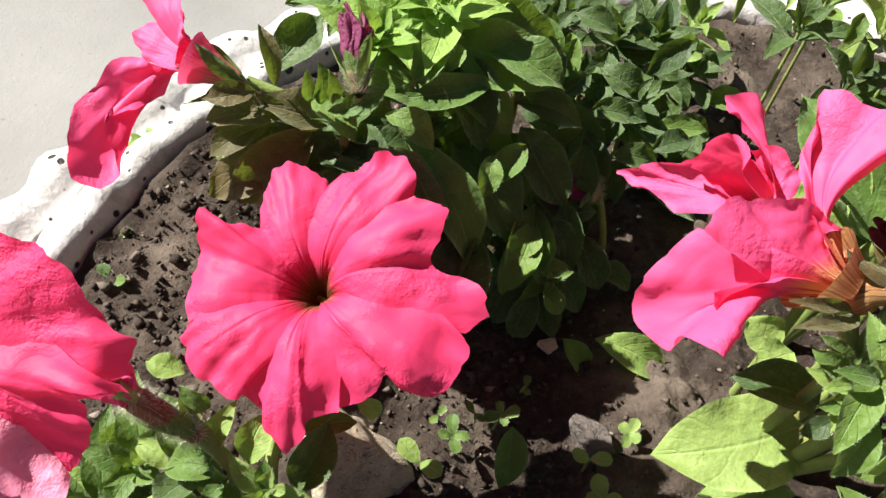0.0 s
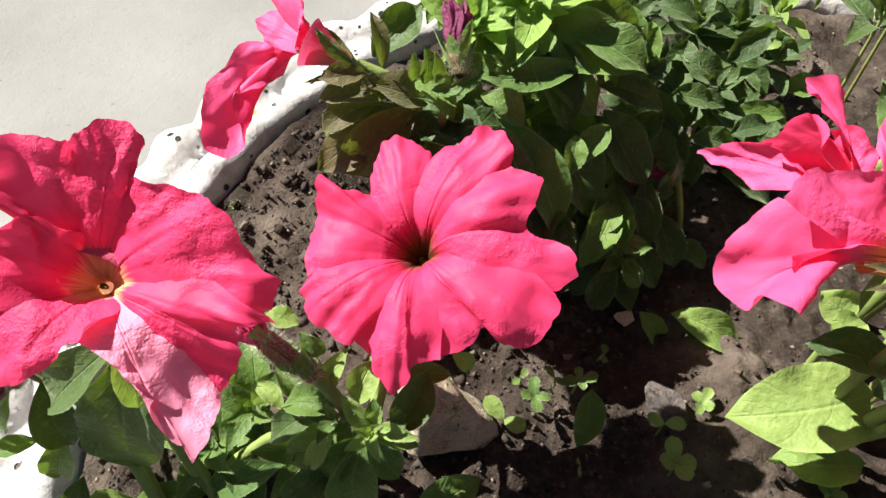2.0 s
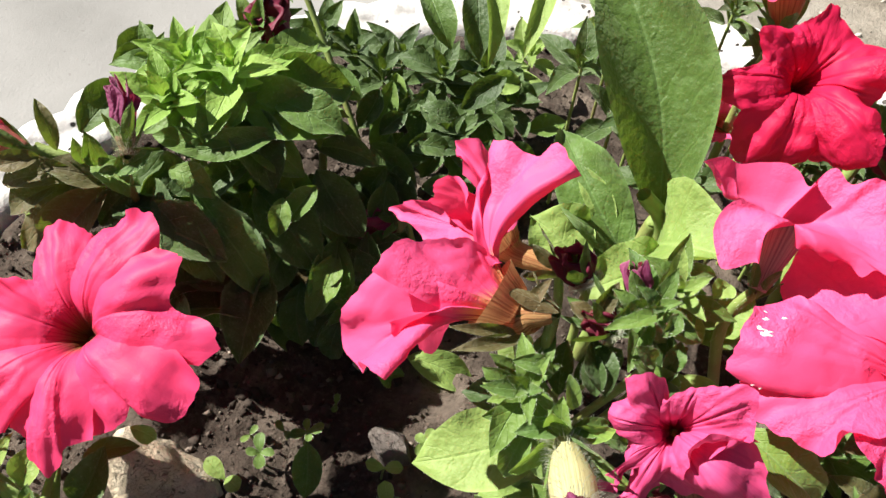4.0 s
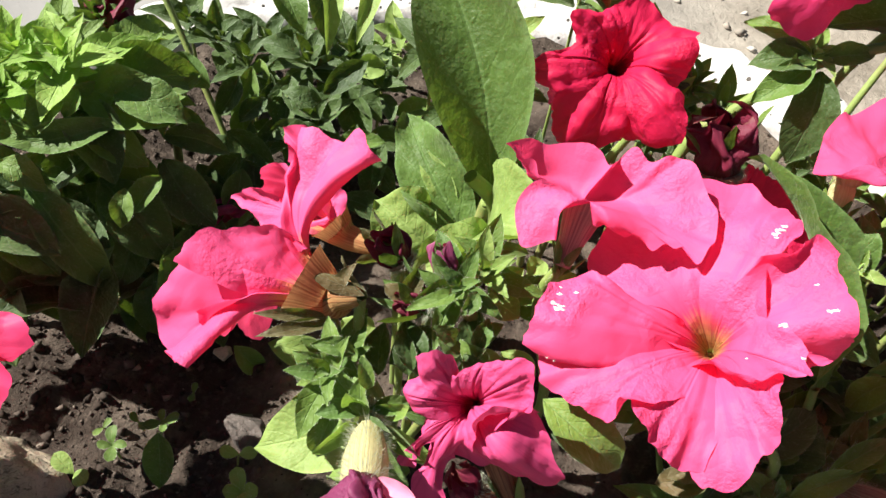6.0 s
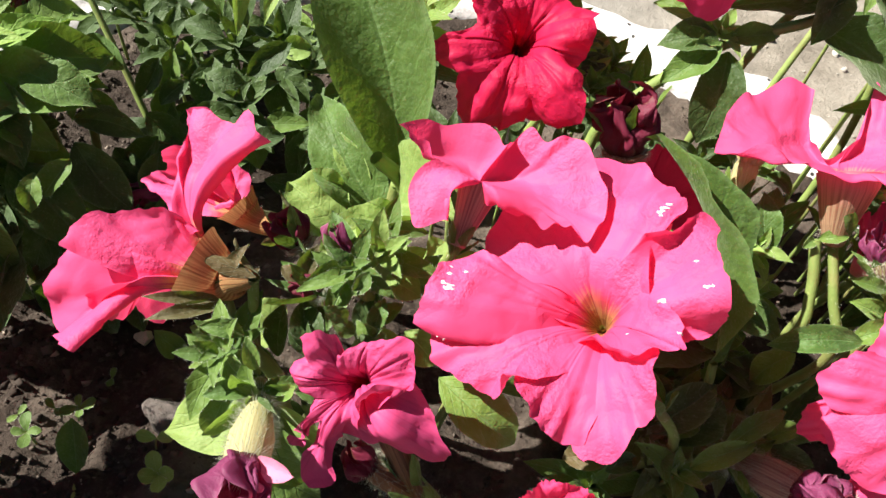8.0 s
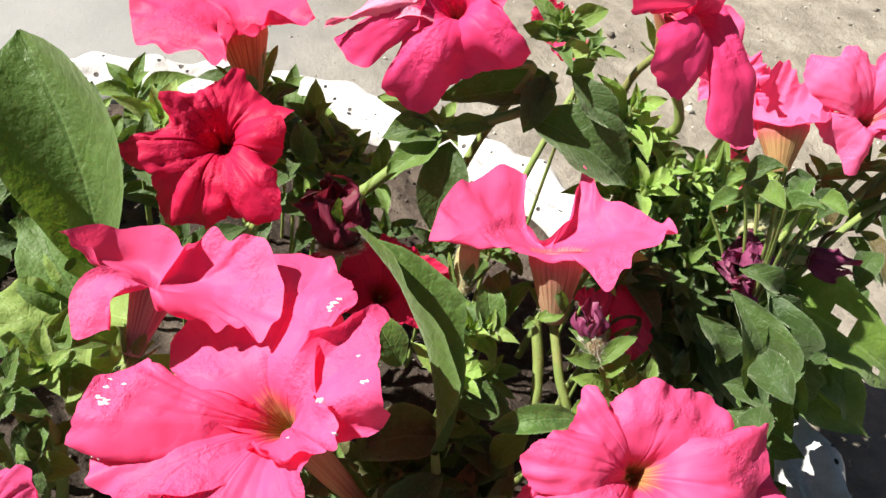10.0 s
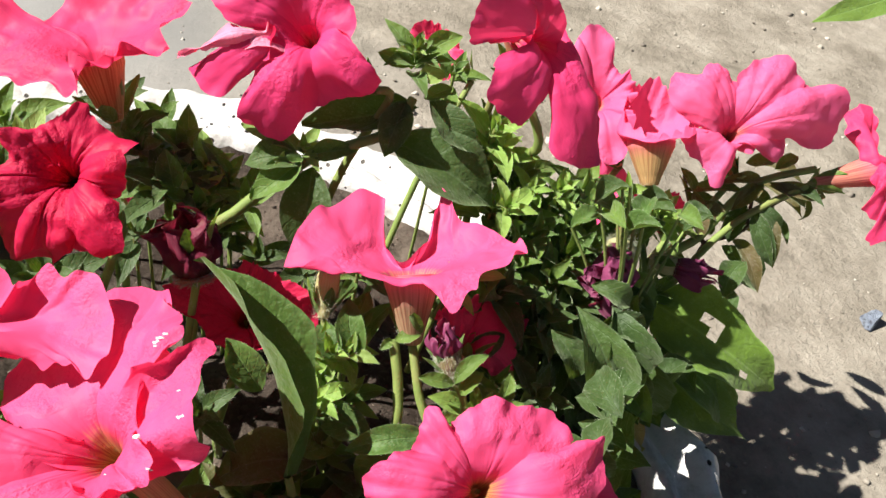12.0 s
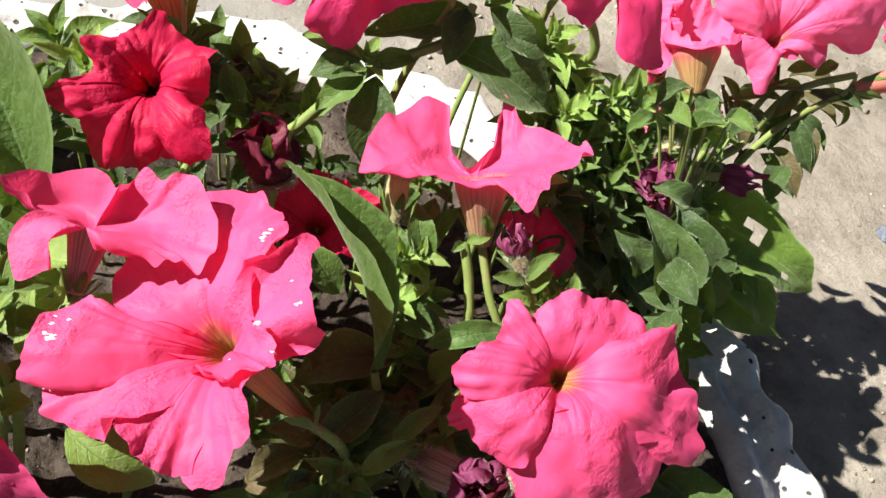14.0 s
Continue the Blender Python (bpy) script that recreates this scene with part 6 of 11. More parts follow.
stem(plant_b, [(-0.02, 0.29, -0.004), (-0.0203, 0.2943, 0.0548), (-0.0286, 0.2986, 0.0936)], 0.0026, 0.0018, None)
stem(plant_b, [(0.02, 0.32, -0.004), (0.0291, 0.3206, 0.0471), (0.0302, 0.3211, 0.0781)], 0.0026, 0.0018, None)
stem(plant_b, [(-0.03, 0.32, -0.004), (-0.0338, 0.325, 0.055), (-0.0455, 0.3301, 0.0939)], 0.0026, 0.0018, None)

plant_c = thing("petunia_plant", (0.04, 0.25, 0), "low green petunia sprig with folded leaves", "plant")
stem(plant_c, [(0.045, 0.26, -0.004), (0.045, 0.2566, 0.0222), (0.0463, 0.2668, 0.0396)], 0.002, 0.0016, None)
leaf(plant_c, (0.0431, 0.2707, 0.0468), (0.0324, 0.2454, 0.0263), 0.0153, None, up=(0.0126, -0.4327, 0.9015))
leaf(plant_c, (0.0456, 0.2719, 0.0477), (0.0602, 0.2635, 0.0327), 0.0137, SHADE_DARK, up=(0.008, -0.4351, 0.9003))
leaf(plant_c, (0.0445, 0.2565, 0.0351), (0.0604, 0.2544, 0.0355), 0.0105, None, up=(0.0099, -0.4036, 0.9149))
leaf(plant_c, (0.0479, 0.251, 0.0254), (0.0415, 0.2381, 0.0033), 0.0133, SHADE_DARK, up=(0.0037, -0.3872, 0.922))
leaf(plant_c, (0.0504, 0.2508, 0.0303), (0.0607, 0.2431, 0.0198), 0.0105, None, up=(-0.0007, -0.3918, 0.9201))
leaf(plant_c, (0.045, 0.2554, 0.0238), (0.0327, 0.2444, 0.0048), 0.0135, SHADE_DARK, up=(0.0088, -0.3911, 0.9203))
leaf(plant_c, (0.063, 0.2379, 0.009), (0.0768, 0.2327, -0.0059), 0.0129, GREEN, up=(-0.0226, -0.3551, 0.9346))
leaf(plant_c, (0.0782, 0.2418, 0.0054), (0.1116, 0.2342, -0.0082), 0.0169, LIME, up=(-0.0481, -0.3563, 0.9331))
leaf(plant_c, (0.065, 0.2769, 0.0345), (0.0782, 0.2618, 0.0153), 0.0164, SHADE_DARK, up=(-0.0263, -0.4268, 0.904))
leaf(plant_c, (0.0537, 0.2803, 0.0376), (0.0723, 0.2859, 0.0417), 0.0164, SHADE_DARK, up=(-0.0065, -0.434, 0.9009))
leaf(plant_c, (0.0353, 0.2726, 0.0317), (0.0196, 0.264, 0.0186), 0.0137, BROWN, up=(0.0257, -0.4191, 0.9076))
leaf(plant_c, (0.02, 0.2597, 0.0151), (0.0291, 0.2526, 0.0025), 0.0100, BROWN, up=(0.0511, -0.3871, 0.9206))
leaf(plant_c, (0.0649, 0.2239, -0.009), (0.0699, 0.2204, -0.0184), 0.0082, BROWN, up=(-0.0251, -0.3214, 0.9466))
leaf(plant_c, (0.0747, 0.2714, 0.0207), (0.0926, 0.266, 0.0119), 0.0139, SHADE_DARK, up=(-0.0422, -0.4066, 0.9126))
leaf(plant_c, (0.0256, 0.2602, 0.0283), (0.0047, 0.2524, 0.0224), 0.0108, BROWN, up=(0.0214, -0.1988, 0.9798))
rosette(plant_c, (0.0516, 0.2507, 0.0327), (0.1, -0.5, 0.8), 0.014, 7, GREEN, 0.8, 16)

plant_d = thing("petunia_plant", (0.11, 0.4, 0), "dense green petunia foliage towards the far side", "plant")
# far foliage: its shade is put into the darkened leaf colour
rosette(plant_d, (0.1121, 0.4145, 0.0491), (0.05, -0.3, 0.9), 0.03, 11, SHADE_DARK, 0.9, 17)
stem(plant_d, [(0.1121, 0.4145, 0.0491), (0.1121, 0.4195, -0.004)], 0.0008, 0.0011, None)
rosette(plant_d, (0.128, 0.3946, 0.0453), (0.05, -0.3, 0.9), 0.028, 10, SHADE_DARK, 0.9, 18)
stem(plant_d, [(0.128, 0.3946, 0.0453), (0.128, 0.3996, -0.004)], 0.0008, 0.0011, None)
rosette(plant_d, (0.0882, 0.4042, 0.0542), (0.05, -0.3, 0.9), 0.028, 10, SHADE_DARK, 0.9, 19)
stem(plant_d, [(0.0882, 0.4042, 0.0542), (0.0882, 0.4092, -0.004)], 0.0008, 0.0011, None)
rosette(plant_d, (0.0703, 0.3772, 0.0455), (0.05, -0.3, 0.9), 0.03, 10, SHADE_DARK, 0.9, 20)
stem(plant_d, [(0.0703, 0.3772, 0.0455), (0.0703, 0.3822, -0.004)], 0.0008, 0.0011, None)
rosette(plant_d, (0.0952, 0.3614, 0.0448), (0.05, -0.3, 0.9), 0.03, 10, SHADE_DARK, 0.9, 21)
stem(plant_d, [(0.0952, 0.3614, 0.0448), (0.0952, 0.3664, -0.004)], 0.0008, 0.0011, None)
rosette(plant_d, (0.0624, 0.4272, 0.0479), (0.05, -0.3, 0.9), 0.03, 10, SHADE_DARK, 0.9, 24)
stem(plant_d, [(0.0624, 0.4272, 0.0479), (0.0624, 0.4322, -0.004)], 0.0008, 0.0011, None)
rosette(plant_d, (0.053, 0.4016, 0.053), (0.05, -0.3, 0.9), 0.026, 9, SHADE_DARK, 0.9, 25)
stem(plant_d, [(0.053, 0.4016, 0.053), (0.053, 0.4066, -0.004)], 0.0008, 0.0011, None)
rosette(plant_d, (0.0356, 0.4191, 0.0548), (0.05, -0.3, 0.9), 0.028, 10, SHADE_DARK, 0.9, 26)
stem(plant_d, [(0.0356, 0.4191, 0.0548), (0.0356, 0.4241, -0.004)], 0.0008, 0.0011, None)
rosette(plant_d, (0.0143, 0.4341, 0.0548), (0.05, -0.3, 0.9), 0.03, 10, SHADE_DARK, 0.9, 27)
stem(plant_d, [(0.0143, 0.4341, 0.0548), (0.0143, 0.4391, -0.004)], 0.0008, 0.0011, None)
rosette(plant_d, (0.0625, 0.3394, 0.0406), (0.05, -0.3, 0.9), 0.026, 8, SHADE_DARK, 0.9, 29)
stem(plant_d, [(0.0625, 0.3394, 0.0406), (0.0625, 0.3444, -0.004)], 0.0008, 0.0011, None)
rosette(plant_d, (0.1416, 0.4418, 0.0449), (0.05, -0.3, 0.9), 0.024, 8, LIME, 0.9, 31)
stem(plant_d, [(0.1416, 0.4418, 0.0449), (0.1416, 0.4468, -0.004)], 0.0008, 0.0011, None)
rosette(plant_d, (0.1303, 0.4244, 0.0438), (0.05, -0.3, 0.9), 0.02, 8, LIME, 0.9, 32)
stem(plant_d, [(0.1303, 0.4244, 0.0438), (0.1303, 0.4294, -0.004)], 0.0008, 0.0011, None)
leaf(plant_d, (0.1211, 0.3991, 0.0492), (0.1444, 0.3921, 0.0428), 0.0193, SHADE_DARK, up=(-0.1056, -0.5441, 0.8324))
leaf(plant_d, (0.1139, 0.3944, 0.052), (0.1328, 0.397, 0.0536), 0.0140, LIME, up=(-0.0963, -0.5445, 0.8332))
leaf(plant_d, (0.0757, 0.3718, 0.0539), (0.1013, 0.3618, 0.045), 0.0215, SHADE_DARK, up=(-0.0405, -0.5342, 0.8444))
leaf(plant_d, (0.0707, 0.347, 0.0466), (0.0948, 0.3464, 0.0455), 0.0210, SHADE_DARK, up=(-0.0335, -0.5075, 0.861))
leaf(plant_d, (0.0553, 0.3505, 0.0498), (0.0693, 0.3608, 0.0579), 0.0150, SHADE_DARK, up=(-0.0086, -0.5142, 0.8576))
leaf(plant_d, (0.1007, 0.3278, 0.043), (0.1206, 0.3338, 0.0474), 0.0175, SHADE_DARK, up=(-0.0832, -0.4844, 0.8709))
leaf(plant_d, (0.0797, 0.3166, 0.0473), (0.1026, 0.3161, 0.0462), 0.0171, SHADE_DARK, up=(-0.0504, -0.4804, 0.8756))
leaf(plant_d, (0.0696, 0.3106, 0.0362), (0.069, 0.2938, 0.0159), 0.0202, SHADE_DARK, up=(-0.0327, -0.4639, 0.8853))
leaf(plant_d, (0.0842, 0.3953, 0.06), (0.0615, 0.401, 0.0652), 0.0189, SHADE_DARK, up=(-0.0525, -0.5562, 0.8294))

plant_e = thing("petunia_plant", (0.13, 0.18, 0), "hairy petunia plant with buds and withered blooms", "plant")
stem(plant_e, [(0.125, 0.18, -0.004), (0.1314, 0.1661, 0.0906), (0.119, 0.1729, 0.1121), (0.1144, 0.1799, 0.1257)], 0.003, 0.0024, None)
stem(plant_e, [(0.13, 0.185, -0.004), (0.1323, 0.1555, 0.0949), (0.1279, 0.1493, 0.1222)], 0.0026, 0.002, None)
stem(plant_e, [(0.145, 0.195, -0.004), (0.1653, 0.1831, 0.1037), (0.1521, 0.1855, 0.1319)], 0.0024, 0.0018, None)
leaf(plant_e, (0.1269, 0.1464, 0.1238), (0.125, 0.1533, 0.1347), 0.0063, None, up=(-0.2121, -0.3128, 0.9258))
leaf(plant_e, (0.1264, 0.1481, 0.1239), (0.112, 0.1455, 0.126), 0.0064, None, up=(-0.2102, -0.3169, 0.9249))
leaf(plant_e, (0.1284, 0.1478, 0.1249), (0.1402, 0.1509, 0.1245), 0.0060, None, up=(-0.2162, -0.3166, 0.9236))
leaf(plant_e, (0.1187, 0.1535, 0.1169), (0.1111, 0.1419, 0.1024), 0.0086, None, up=(-0.1838, -0.3224, 0.9286))
leaf(plant_e, (0.1285, 0.1506, 0.1103), (0.1223, 0.1469, 0.0945), 0.0111, GREEN, up=(-0.204, -0.3053, 0.9302))
leaf(plant_e, (0.138, 0.1513, 0.1172), (0.1495, 0.1521, 0.111), 0.0072, None, up=(-0.2317, -0.3115, 0.9216))
leaf(plant_e, (0.1282, 0.1494, 0.1055), (0.1397, 0.1351, 0.078), 0.0145, GREEN, up=(-0.1998, -0.2975, 0.9336))
leaf(plant_e, (0.1239, 0.1488, 0.0831), (0.1458, 0.1352, 0.065), 0.0147, GREEN, up=(-0.1751, -0.2744, 0.9456))
leaf(plant_e, (0.1313, 0.1487, 0.0764), (0.1409, 0.1364, 0.0505), 0.0168, SHADE_DARK, up=(-0.187, -0.2661, 0.9456))
leaf(plant_e, (0.1186, 0.1592, 0.1138), (0.1041, 0.1554, 0.1162), 0.0065, None, up=(-0.1797, -0.3307, 0.9265))
leaf(plant_e, (0.114, 0.1664, 0.1147), (0.1039, 0.1688, 0.122), 0.0080, GREEN, up=(-0.1669, -0.3476, 0.9227))
leaf(plant_e, (0.1166, 0.1618, 0.1159), (0.1054, 0.1588, 0.1189), 0.0051, LIME, up=(-0.1754, -0.3391, 0.9243))
leaf(plant_e, (0.119, 0.1615, 0.1001), (0.1118, 0.1593, 0.092), 0.0072, SHADE_DARK, up=(-0.1713, -0.3189, 0.9322))
leaf(plant_e, (0.1403, 0.1657, 0.1134), (0.1386, 0.1781, 0.1197), 0.0101, SHADE_DARK, up=(-0.2284, -0.3356, 0.9139))
leaf(plant_e, (0.1342, 0.1723, 0.1087), (0.1507, 0.1837, 0.1136), 0.0108, SHADE_DARK, up=(-0.2085, -0.3452, 0.9151))
leaf(plant_e, (0.1307, 0.172, 0.102), (0.1329, 0.1864, 0.1137), 0.0092, SHADE_DARK, up=(-0.1962, -0.3379, 0.9205))
leaf(plant_e, (0.1137, 0.18, 0.1284), (0.1232, 0.19, 0.1415), 0.0048, BROWN, up=(-0.1701, -0.3924, 0.9039))
leaf(plant_e, (0.1163, 0.1787, 0.1247), (0.0922, 0.1683, 0.1297), 0.0049, BROWN, up=(-0.1747, -0.384, 0.9067))
leaf(plant_e, (0.116, 0.1814, 0.1269), (0.1086, 0.1903, 0.1395), 0.0045, BROWN, up=(-0.1744, -0.3921, 0.9032))
leaf(plant_e, (0.1139, 0.1787, 0.1273), (0.0928, 0.1735, 0.1366), 0.0041, BROWN, up=(-0.1703, -0.3883, 0.9057))
leaf(plant_e, (0.1188, 0.1821, 0.1235), (0.1251, 0.1894, 0.1293), 0.0046, BROWN, up=(-0.1788, -0.3878, 0.9042))
leaf(plant_e, (0.1513, 0.1828, 0.1323), (0.142, 0.1888, 0.14), 0.0051, None, up=(-0.2617, -0.387, 0.8842))
leaf(plant_e, (0.1522, 0.1829, 0.1324), (0.1499, 0.1751, 0.1338), 0.0068, GREEN, up=(-0.2636, -0.3867, 0.8837))
leaf(plant_e, (0.1696, 0.2014, 0.1083), (0.1823, 0.2098, 0.1149), 0.0085, LIME, up=(-0.2711, -0.3818, 0.8836))
leaf(plant_e, (0.175, 0.2046, 0.1017), (0.1961, 0.2111, 0.1026), 0.0119, GREEN, up=(-0.2748, -0.3773, 0.8844))
leaf(plant_e, (0.1714, 0.203, 0.1096), (0.1748, 0.2154, 0.1222), 0.0081, LIME, up=(-0.2748, -0.3851, 0.881))
leaf(plant_e, (0.1785, 0.2051, 0.0982), (0.201, 0.2021, 0.0951), 0.0140, GREEN, up=(-0.2785, -0.3729, 0.8851))
leaf(plant_e, (0.1538, 0.1847, 0.1247), (0.1421, 0.182, 0.1267), 0.0070, GREEN, up=(-0.2598, -0.3795, 0.888))
leaf(plant_e, (0.156, 0.1688, 0.1233), (0.1479, 0.1698, 0.1295), 0.0068, GREEN, up=(-0.2706, -0.3469, 0.898))
leaf(plant_e, (0.1622, 0.1727, 0.1185), (0.1656, 0.1798, 0.1269), 0.0069, GREEN, up=(-0.278, -0.3459, 0.8961))
leaf(plant_e, (0.166, 0.1692, 0.1117), (0.1568, 0.175, 0.1206), 0.0077, GREEN, up=(-0.2811, -0.33, 0.9012))
leaf(plant_e, (0.1609, 0.1757, 0.1107), (0.1735, 0.1703, 0.1111), 0.0090, LIME, up=(-0.2668, -0.3434, 0.9005))
rosette(plant_e, (0.1186, 0.1672, 0.1203), (0, -0.4, 0.9), 0.014, 8, GREEN, 0.85, 33)
rosette(plant_e, (0.1151, 0.1597, 0.1143), (-0.2, -0.5, 0.8), 0.014, 8, LIME, 0.85, 34)
rosette(plant_e, (0.1659, 0.1973, 0.1321), (0, -0.4, 0.9), 0.017, 10, GREEN, 0.8, 35)
rosette(plant_e, (0.1641, 0.1926, 0.1359), (0, -0.4, 0.9), 0.014, 7, LIME, 0.6, 36)
rosette(plant_e, (0.155, 0.1823, 0.1406), (0, -0.4, 0.9), 0.017, 9, GREEN, 0.9, 37)
rosette(plant_e, (0.1154, 0.1566, 0.1316), (-0.2, -0.4, 0.9), 0.016, 9, GREEN, 0.85, 38)
leaf(plant_e, (0.1565, 0.1804, 0.1432), (0.1379, 0.1735, 0.1402), 0.0052, None, up=(-0.0341, -0.3817, 0.9237))
leaf(plant_e, (0.16, 0.1789, 0.1425), (0.1549, 0.1724, 0.1394), 0.0052, GREEN, up=(-0.0436, -0.3774, 0.925))
leaf(plant_e, (0.1675, 0.1985, 0.113), (0.1794, 0.1904, 0.1111), 0.0120, LIME, up=(-0.0554, -0.373, 0.9262))
leaf(plant_e, (0.1645, 0.1819, 0.1075), (0.1729, 0.1858, 0.1142), 0.0090, None, up=(-0.0487, -0.3369, 0.9403))
leaf(plant_e, (0.1581, 0.1704, 0.113), (0.1633, 0.1851, 0.1249), 0.0150, SHADE_DARK, up=(-0.035, -0.3223, 0.946))
leaf(plant_e, (0.1434, 0.1656, 0.1135), (0.1392, 0.1833, 0.12), 0.0110, SHADE_DARK, up=(0.0015, -0.3138, 0.9495))
leaf(plant_e, (0.1535, 0.1667, 0.1323), (0.1464, 0.1679, 0.1397), 0.0090, None, up=(-0.0255, -0.3393, 0.9403))
leaf(plant_e, (0.1745, 0.1844, 0.0982), (0.1859, 0.1741, 0.092), 0.0122, LIME, up=(-0.0696, -0.33, 0.9414))
leaf(plant_e, (0.1653, 0.1616, 0.1137), (0.1578, 0.1707, 0.1195), 0.0092, SHADE_DARK, up=(-0.0535, -0.3049, 0.9509))
leaf(plant_e, (0.1813, 0.206, 0.1283), (0.1614, 0.2039, 0.1314), 0.0055, None, up=(-0.0906, -0.4034, 0.9105))
leaf(plant_e, (0.1878, 0.2058, 0.1241), (0.1817, 0.2009, 0.122), 0.0080, LIME, up=(-0.1048, -0.3964, 0.9121))
leaf(plant_e, (0.1232, 0.1618, 0.1329), (0.1105, 0.1624, 0.1378), 0.0057, None, up=(0.0561, -0.329, 0.9427))
leaf(plant_e, (0.1275, 0.149, 0.1352), (0.1252, 0.1547, 0.1443), 0.0048, None, up=(0.0461, -0.3044, 0.9514))
leaf(plant_e, (0.1838, 0.1582, 0.1126), (0.2086, 0.1402, 0.1), 0.0184, GREEN, bend=0.2, up=(-0.0991, -0.2946, 0.9505))
leaf(plant_e, (0.1893, 0.1532, 0.0982), (0.2058, 0.1484, 0.0907), 0.0153, SHADE_DARK, up=(-0.1075, -0.2687, 0.9572))
leaf(plant_e, (0.1392, 0.1848, 0.1275), (0.1443, 0.1916, 0.1398), 0.0062, BROWN, up=(0.0123, -0.3685, 0.9296))
leaf(plant_e, (0.1315, 0.1926, 0.126), (0.1391, 0.1863, 0.1223), 0.0075, BROWN, up=(0.0311, -0.3803, 0.9243))

plant_big = thing("broad_leaf_plant", (0.16, 0.25, 0), "broad-leaved light green plant with smooth oval leaves", "plant")
stem(plant_big, [(0.165, 0.255, -0.004), (0.178, 0.2489, 0.0927), (0.1637, 0.2466, 0.1235)], 0.004, 0.003, None)
stem(plant_big, [(0.165, 0.255, -0.004), (0.1732, 0.252, 0.0954), (0.1742, 0.2496, 0.1033)], 0.004, 0.003, None)
leaf(plant_big, (0.1742, 0.2472, 0.1065), (0.1470, 0.311, 0.180), 0.0405, BROAD, fold=0.42, bend=0.05, wavy=0.06, shape=0.95, point=0.66, label="large oval green leaf standing upright", up=(-0.2529, -0.4403, 0.8615))
leaf(plant_big, (0.1737, 0.2417, 0.0998), (0.1904, 0.2139, 0.1284), 0.0412, LIME, bend=0.18, shape=0.7, wavy=0.08, up=(-0.2552, -0.4304, 0.8658))
leaf(plant_big, (0.1785, 0.2337, 0.0996), (0.142, 0.2163, 0.0992), 0.0235, LIME, bend=0.1, wavy=0.12, up=(-0.267, -0.417, 0.8688))
leaf(plant_big, (0.1685, 0.253, 0.0769), (0.1414, 0.3052, 0.101), 0.0283, GREEN, wavy=0.17, shape=0.65, fold=0.3, up=(-0.2277, -0.4228, 0.8772))
leaf(plant_big, (0.1522, 0.25, 0.0749), (0.1278, 0.2668, 0.0854), 0.0306, LIME, wavy=0.16, fold=0.3, up=(-0.1989, -0.4222, 0.8844))
leaf(plant_big, (0.1654, 0.2558, 0.0663), (0.1649, 0.284, 0.0895), 0.0243, SHADE_DARK, wavy=0.08, up=(-0.2157, -0.4164, 0.8832))
leaf(plant_big, (0.1325, 0.1806, 0.0573), (0.0838, 0.1704, 0.0454), 0.0320, LIME, bend=0.08, shape=0.5, point=0.8, wavy=0.07, fold=0.12, label="light green pointed leaf reaching over the soil", up=(-0.1713, -0.3067, 0.9363))
leaf(plant_big, (0.1295, 0.1792, 0.0756), (0.1003, 0.1823, 0.0815), 0.0222, SHADE_DARK, bend=0.1, up=(-0.1755, -0.3228, 0.9301))
leaf(plant_big, (0.1465, 0.1725, 0.0179), (0.1111, 0.1708, 0.0148), 0.0197, LIME, wavy=0.16, fold=0.3, up=(-0.1788, -0.2584, 0.9494))
leaf(plant_big, (0.128, 0.2087, 0.061), (0.1159, 0.2165, 0.0677), 0.0157, LIME, up=(-0.1582, -0.3562, 0.9209))
leaf(plant_big, (0.1297, 0.2031, 0.0693), (0.1173, 0.1972, 0.0648), 0.0130, LIME, up=(-0.1667, -0.3558, 0.9196))
leaf(plant_big, (0.1375, 0.1815, 0.0385), (0.1151, 0.1799, 0.0377), 0.0247, SHADE_DARK, up=(-0.1712, -0.2905, 0.9414))
leaf(plant_big, (0.1897, 0.2056, 0.0957), (0.204, 0.2129, 0.1078), 0.0182, LIME, up=(-0.2965, -0.3663, 0.882))
leaf(plant_big, (0.1629, 0.2618, 0.0842), (0.1475, 0.2849, 0.0997), 0.0118, LIME, up=(-0.2188, -0.4433, 0.8692))
stem(plant_big, [(0.14, 0.185, -0.004), (0.1379, 0.1826, 0.0458)], 0.0026, 0.002, None)
stem(plant_big, [(0.14, 0.185, -0.004), (0.1448, 0.1732, 0.016)], 0.0026, 0.002, None)
leaf(plant_big, (0.1035, 0.3589, 0.1462), (0.1053, 0.3133, 0.1253), 0.0104, LIME, fold=0.4, up=(0.1436, -0.5723, 0.8074))
leaf(plant_big, (0.1002, 0.383, 0.1257), (0.1043, 0.3512, 0.1008), 0.0162, SHADE_DARK, up=(0.1376, -0.5671, 0.8121))
leaf(plant_big, (0.0748, 0.393, 0.1147), (0.0899, 0.3655, 0.0959), 0.0166, GREEN, up=(0.1716, -0.5566, 0.8129))
leaf(plant_big, (0.1316, 0.3416, 0.1588), (0.1184, 0.3061, 0.1354), 0.0085, LIME, fold=0.35, up=(-0.0989, -0.5977, 0.7956))

plant_f = thing("petunia_plant", (0.32, 0.21, 0), "leafy petunia plant with hairy shoots and broad dark leaves", "plant")
stem(plant_f, [(0.33, 0.205, -0.004), (0.2944, 0.1713, 0.0482), (0.2846, 0.1467, 0.0648), (0.2673, 0.1547, 0.0704)], 0.003, 0.0022, None)
leaf(plant_f, (0.2925, 0.1745, 0.0930), (0.2650, 0.2365, 0.1515), 0.0240, BROAD, fold=0.55, bend=0.10, shape=0.75, point=0.8, wavy=0.12, label="broad dark green leaf folded along its midrib", up=(0.80, -0.40, 0.45))
